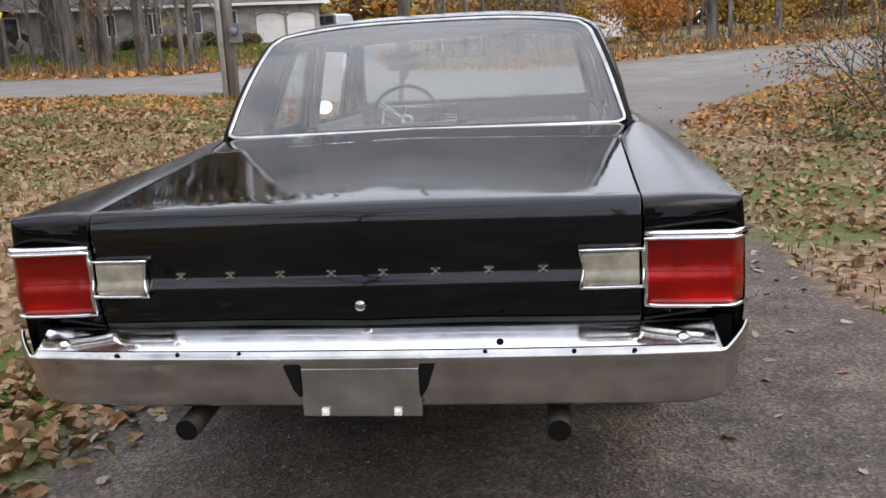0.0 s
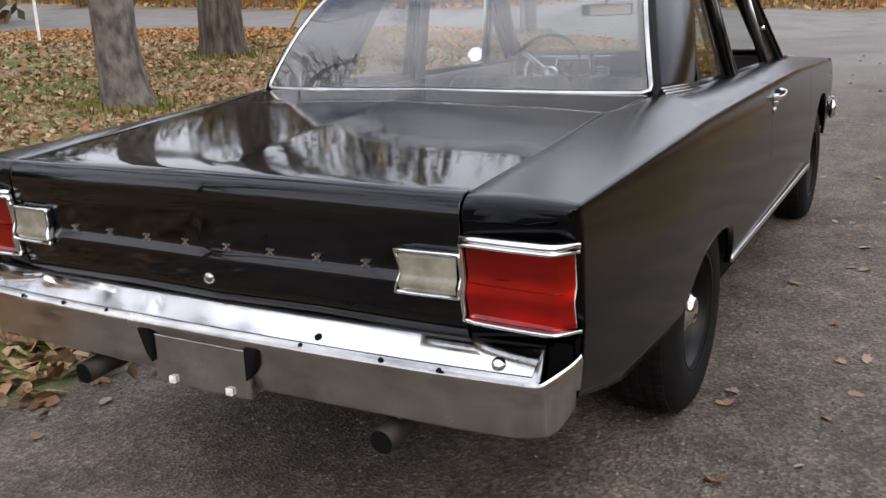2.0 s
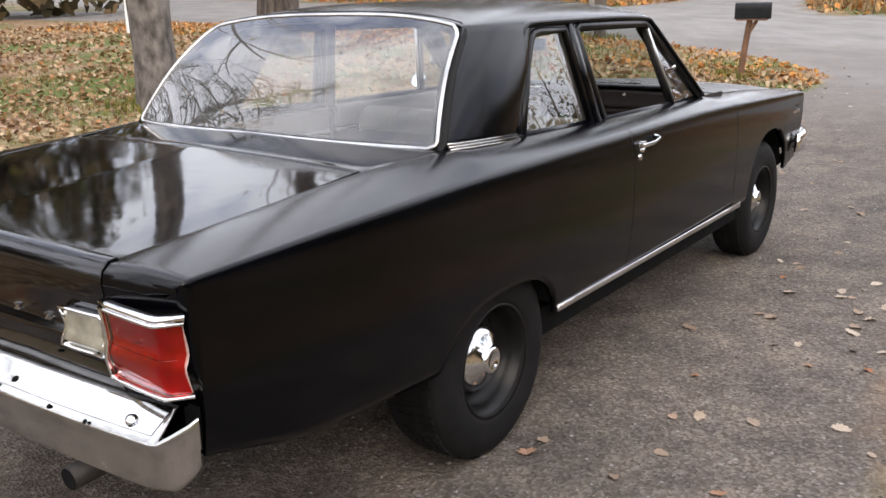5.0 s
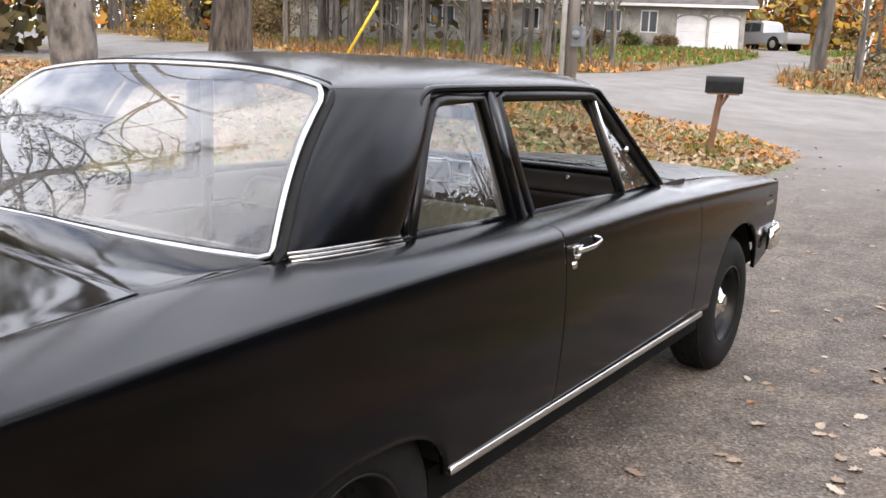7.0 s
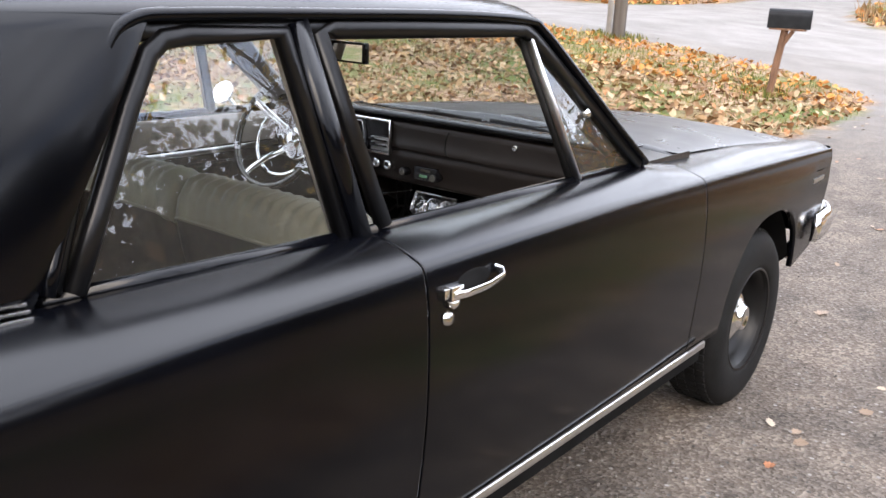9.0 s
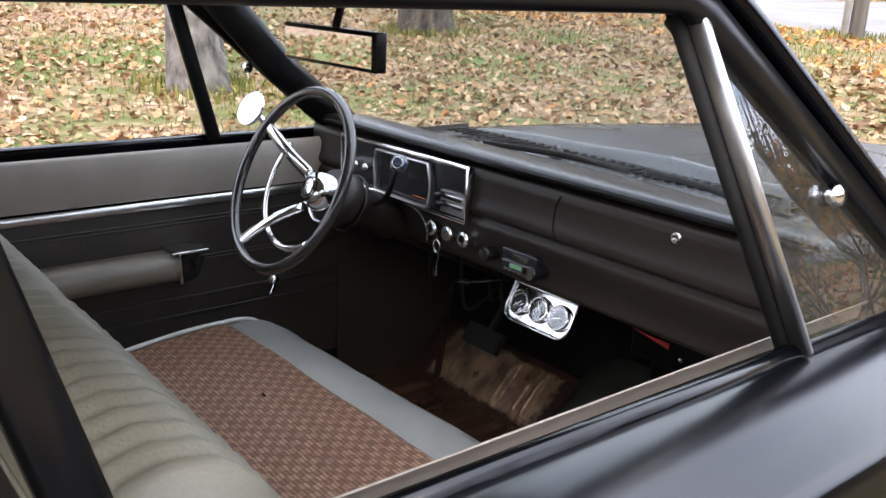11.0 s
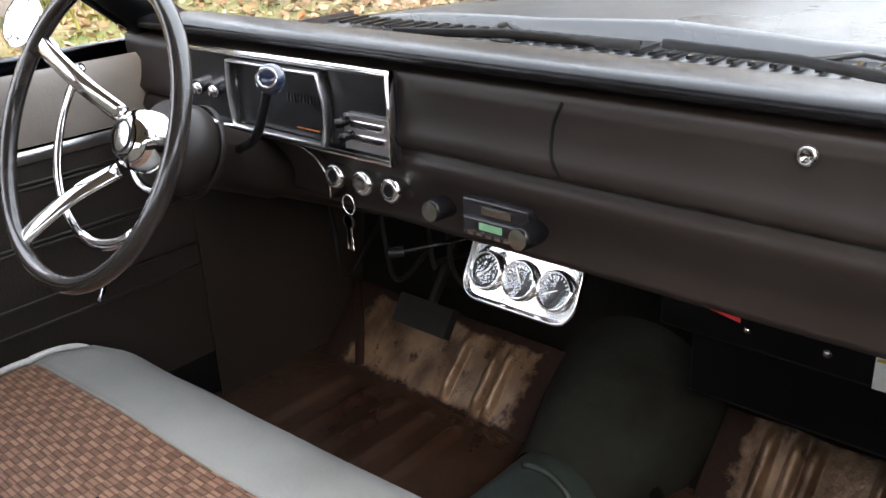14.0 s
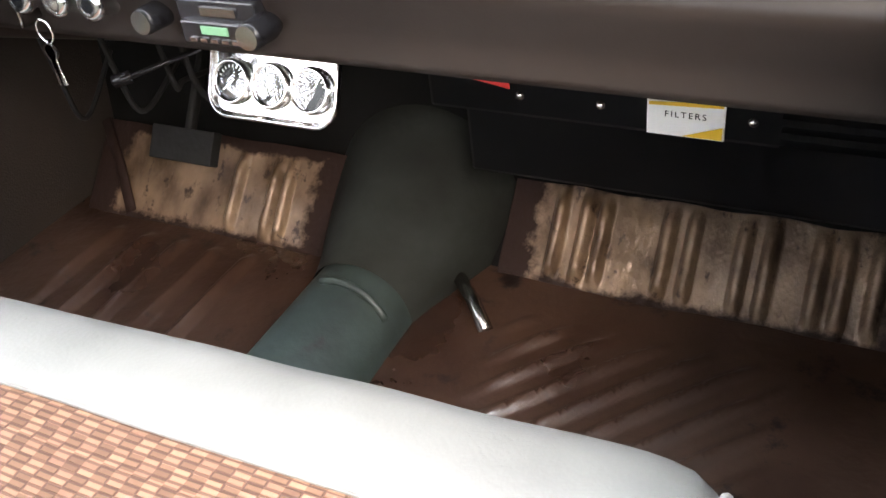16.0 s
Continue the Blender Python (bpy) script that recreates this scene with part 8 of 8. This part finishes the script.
def stake(x, y, h, lean, label, top=None):
    z = ground_z(x, y)
    th = empty("marker_stake", (x, y, z), label, "stake")
    bm = bmesh.new()
    sweep(bm, [(x, y, z - 0.1), (x + lean[0] * 0.5, y + lean[1] * 0.5, z + h * 0.5), (x + lean[0], y + lean[1], z + h)], rect_profile(0.075, 0.05), up=(0, 1, 0))
    part("stick", bm, M["white_paint"], th, smooth=False)
    if top:
        bm = bmesh.new()
        box(bm, (x + lean[0] - 0.05, y + lean[1] - 0.03, z + h - 0.02), (x + lean[0] + 0.05, y + lean[1] + 0.03, z + h + 0.14))
        part("cap", bm, M[top], th, "yellow cap", smooth=False, bevel=0.01)


stake(-17.2, 13.0, 0.95, (0, 0), "white marker stake with a yellow cap by the road", "yellow_paint")
stake(-4.5, 37.3, 1.75, (0.35, 0.05), "leaning white marker stake across the road")

# ---- house across the road ----
HM = Matrix.Translation((-15.4, 59.35, 2.75)) @ Matrix.Rotation(math.atan2(0.436, 0.9), 4, "Z")
house = empty("house", HM.translation, "long grey single-storey house with white windows and an attached garage", "house")
M["siding"] = mat("grey_stone_siding", (0.30, 0.29, 0.27), 0.85, vary=0.22, scale=1.6, color2=(0.42, 0.40, 0.37), bump=0.02, bump_scale=6, fine=0.25)
M["roof_shingle"] = mat("brown_grey_shingle", (0.10, 0.09, 0.082), 0.9, vary=0.3, scale=2, bump=0.02, bump_scale=12, fine=0.3)
M["dark_glass"] = mat("dark_window_glass", (0.03, 0.035, 0.04), 0.08, vary=0.2, scale=2)
M["garage_white"] = mat("white_garage_door", (0.74, 0.76, 0.78), 0.5, vary=0.05, scale=2)
WINS = [(-6.0, 0.95), (-8.3, 0.95), (-10.8, 0.95), (-13.6, 0.95), (-19.5, 1.5), (-23.0, 0.95)]
DOORS = [(-3.3, 1.9), (-1.25, 1.9)]
openings = sorted([(u - w / 2, u + w / 2, 1.0, 2.25) for u, w in WINS] + [(u - w / 2, u + w / 2, 0.0, 2.15) for u, w in DOORS] + [(-17.4, -16.4, 0.0, 2.1)])
walls, u = [((-30, 8.75, -1), (0, 9, 2.75)), ((-30, 0.25, -1), (-29.75, 8.75, 2.75)), ((-0.25, 0.25, -1), (0, 8.75, 2.75))], -30.0
for a, b, lo, hi in openings:
    walls += [((u, 0, -1), (a, 0.25, 2.75)), ((a, 0, hi), (b, 0.25, 2.75)), ((a, 0, -1), (b, 0.25, max(lo, -0.02)))]
    u = b
walls.append(((u, 0, -1), (0, 0.25, 2.75)))
for lo, hi in walls:
    bm = bmesh.new()
    box(bm, lo, hi, HM)
    part("wall", bm, M["siding"], house, smooth=False)
bm = bmesh.new()
q = [HM @ Vector(p) for p in ((-30.6, -0.6, 2.72), (0.6, -0.6, 2.72), (0.6, 9.6, 2.72), (-30.6, 9.6, 2.72), (-30.6, 4.5, 5.0), (0.6, 4.5, 5.0))]
vv = [bm.verts.new(p) for p in q]
for f in ((0, 1, 5, 4), (2, 3, 4, 5), (1, 2, 5), (3, 0, 4)):
    bm.faces.new([vv[i] for i in f])
part("roof", bm, M["roof_shingle"], house, smooth=False, solid=0.12)
bm = bmesh.new()
box(bm, (-30.6, -0.66, 2.56), (0.6, -0.58, 2.74), HM)
part("fascia", bm, M["white_paint"], house, smooth=False)
for u, w in WINS:
    bm = bmesh.new()
    for lo, hi in (((u - w / 2 - 0.07, -0.04, 0.93), (u + w / 2 + 0.07, 0.10, 1.0)), ((u - w / 2 - 0.07, -0.04, 2.25), (u + w / 2 + 0.07, 0.10, 2.34)), ((u - w / 2 - 0.07, -0.04, 1.0), (u - w / 2, 0.10, 2.25)), ((u + w / 2, -0.04, 1.0), (u + w / 2 + 0.07, 0.10, 2.25)), ((u - 0.04, -0.03, 1.0), (u + 0.04, 0.10, 2.25))):
        box(bm, lo, hi, HM)
    wn_ = part("window", bm, M["white_paint"], house, "white-framed two-pane window", smooth=False)
    for s in (-1, 1):
        bm = bmesh.new()
        box(bm, (u + s * w / 4 - w / 4 + 0.03, 0.08, 1.0), (u + s * w / 4 + w / 4 - 0.03, 0.11, 2.25), HM)
        part("pane", bm, M["dark_glass"], wn_, smooth=False)
for u, w in DOORS:
    bm = bmesh.new()
    for i in range(4):
        box(bm, (u - w / 2, 0.10, 0.54 * i), (u + w / 2, 0.15, 0.54 * i + 0.53), HM)
    gd = part("garage_door", bm, M["garage_white"], house, "white panelled garage door", smooth=False)
    bm = bmesh.new()
    arc = [HM @ Vector((u + (w / 2) * math.cos(a), -0.01, 1.85 + 0.30 * math.sin(a))) for a in span(0, math.pi, 11)]
    sweep(bm, arc, rect_profile(0.10, 0.06), up=HM.to_3x3() @ Vector((0, -1, 0)))
    part("door_arch", bm, M["siding"], gd)
bm = bmesh.new()
box(bm, (-17.4, 0.6, 0), (-16.4, 0.66, 2.1), HM)
part("front_door", bm, mat("dark_door", (0.05, 0.03, 0.025), 0.5, vary=0.2, scale=4), house, smooth=False)
for i, (u, s) in enumerate(((-7.1, 0.55), (-9.6, 0.6), (-12.2, 0.5), (-4.9, 0.45), (-15.2, 0.6))):
    p = HM @ Vector((u, -0.7, 0))
    shrub((p.x, p.y, ground_z(p.x, p.y)), 80 + i, "rounded garden shrub before the house wall", "foliage_dull" if i % 2 else "foliage_green", 9, s * 1.1, 14, 0.14, 0.7, 0.07)

# ---- pickup truck in the neighbour's drive ----
TM = Matrix.Translation((-14.7, 61.3, 0)) @ Matrix.Rotation(math.atan2(2.8, -5.0), 4, "Z")
TM.translation.z = 2.80
silver = mat("silver_truck_paint", (0.42, 0.43, 0.45), 0.3, 0.5, vary=0.08, scale=1, coat=0.6)
truck = empty("pickup_truck", TM.translation, "silver four-door pickup truck parked before the garage", "truck")
bm = bmesh.new()
prof = [(-2.85, 0.45), (-2.9, 0.75), (-2.88, 1.10), (-0.75, 1.10), (1.25, 1.12), (2.55, 1.02), (2.85, 0.92), (2.92, 0.60), (2.85, 0.42)]
rows = [[bm.verts.new(TM @ Vector((x, w, z))) for x, z in prof] for w in (-0.97, -0.99, 0.99, 0.97)]
for a, b in zip(rows, rows[1:]):
    for i in range(len(prof)):
        j = (i + 1) % len(prof)
        bm.faces.new((a[i], a[j], b[j], b[i]))
bm.faces.new(rows[0])
bm.faces.new(list(reversed(rows[-1])))
part("body", bm, silver, truck, smooth=False, bevel=0.05)
bm = bmesh.new()
cab = [(-0.85, 1.08), (-0.72, 1.72), (-0.4, 1.86), (0.75, 1.86), (1.05, 1.74), (1.75, 1.10)]
rows = [[bm.verts.new(TM @ Vector((x, w * (0.95 if z < 1.2 else 0.80), z))) for x, z in cab] for w in (-1, 1)]
for i in range(len(cab)):
    j = (i + 1) % len(cab)
    bm.faces.new((rows[0][i], rows[0][j], rows[1][j], rows[1][i]))
bm.faces.new(rows[0])
bm.faces.new(list(reversed(rows[1])))
part("cab", bm, silver, truck, smooth=False, bevel=0.04)
for s in (-1, 1):
    for pts in (((-0.60, 1.20), (-0.52, 1.68), (0.22, 1.74), (0.24, 1.20)), ((0.34, 1.20), (0.32, 1.74), (0.85, 1.72), (1.42, 1.20))):
        bm = bmesh.new()
        f = bm.faces.new([bm.verts.new(TM @ Vector((x, s * (0.972 - 0.20 * (z - 1.15)), z))) for x, z in pts])
        part("side_window", bm, M["dark_glass"], truck, smooth=False, solid=0.02)
    for x in (-1.78, 1.82):
        bm = bmesh.new()
        mm = TM @ Matrix.Translation((x, s * 0.98, 0.40)) @ Matrix.Rotation(-s * math.pi / 2, 4, "X")
        lathe(bm, [(0, 0.04), (0.26, 0.05), (0.38, 0.03), (0.41, -0.05), (0.41, -0.22), (0.3, -0.26)], mm, 24)
        w = part("wheel", bm, M["tyre"], truck)
        bm = bmesh.new()
        lathe(bm, [(0, 0.055), (0.22, 0.06), (0.25, 0.045)], mm, 16)
        part("rim", bm, M["alu"], w)
        bm = bmesh.new()
        lathe(bm, [(0.40, 0.022), (0.48, 0.025), (0.48, -0.2)], mm, 24)
        part("wheel_arch", bm, M["dark"], truck)
bm = bmesh.new()
box(bm, (-2.80, -0.85, 0.95), (-0.95, 0.85, 1.105), TM)
part("load_bed", bm, M["dark"], truck, smooth=False)

# ---- pale shed in the wood ----
SM = Matrix.Translation((3.45, 53.0, ground_z(3.45, 53.0))) @ Matrix.Rotation(0.15, 4, "Z")
shed = empty("shed", SM.translation, "small pale shed among the trees", "shed")
bm = bmesh.new()
for i in range(9):
    box(bm, (-1.1 + i * 0.245, -0.02, -0.1), (-1.1 + i * 0.245 + 0.235, 0.05, 1.75), SM)
box(bm, (-1.1, 0.05, -0.1), (1.1, 1.9, 1.75), SM)
part("wall", bm, M["garage_white"], shed, smooth=False)
bm = bmesh.new()
vv = [bm.verts.new(SM @ Vector(p)) for p in ((-1.25, -0.15, 1.72), (1.25, -0.15, 1.72), (1.25, 2.05, 1.72), (-1.25, 2.05, 1.72), (-1.25, 0.95, 2.15), (1.25, 0.95, 2.15))]
for f in ((0, 1, 5, 4), (2, 3, 4, 5), (1, 2, 5), (3, 0, 4)):
    bm.faces.new([vv[i] for i in f])
part("roof", bm, M["roof_shingle"], shed, smooth=False, solid=0.06)
bm = bmesh.new()
box(bm, (-0.45, -0.05, 0.0), (0.45, -0.015, 1.6), SM)
part("door", bm, M["white_paint"], shed, smooth=False)
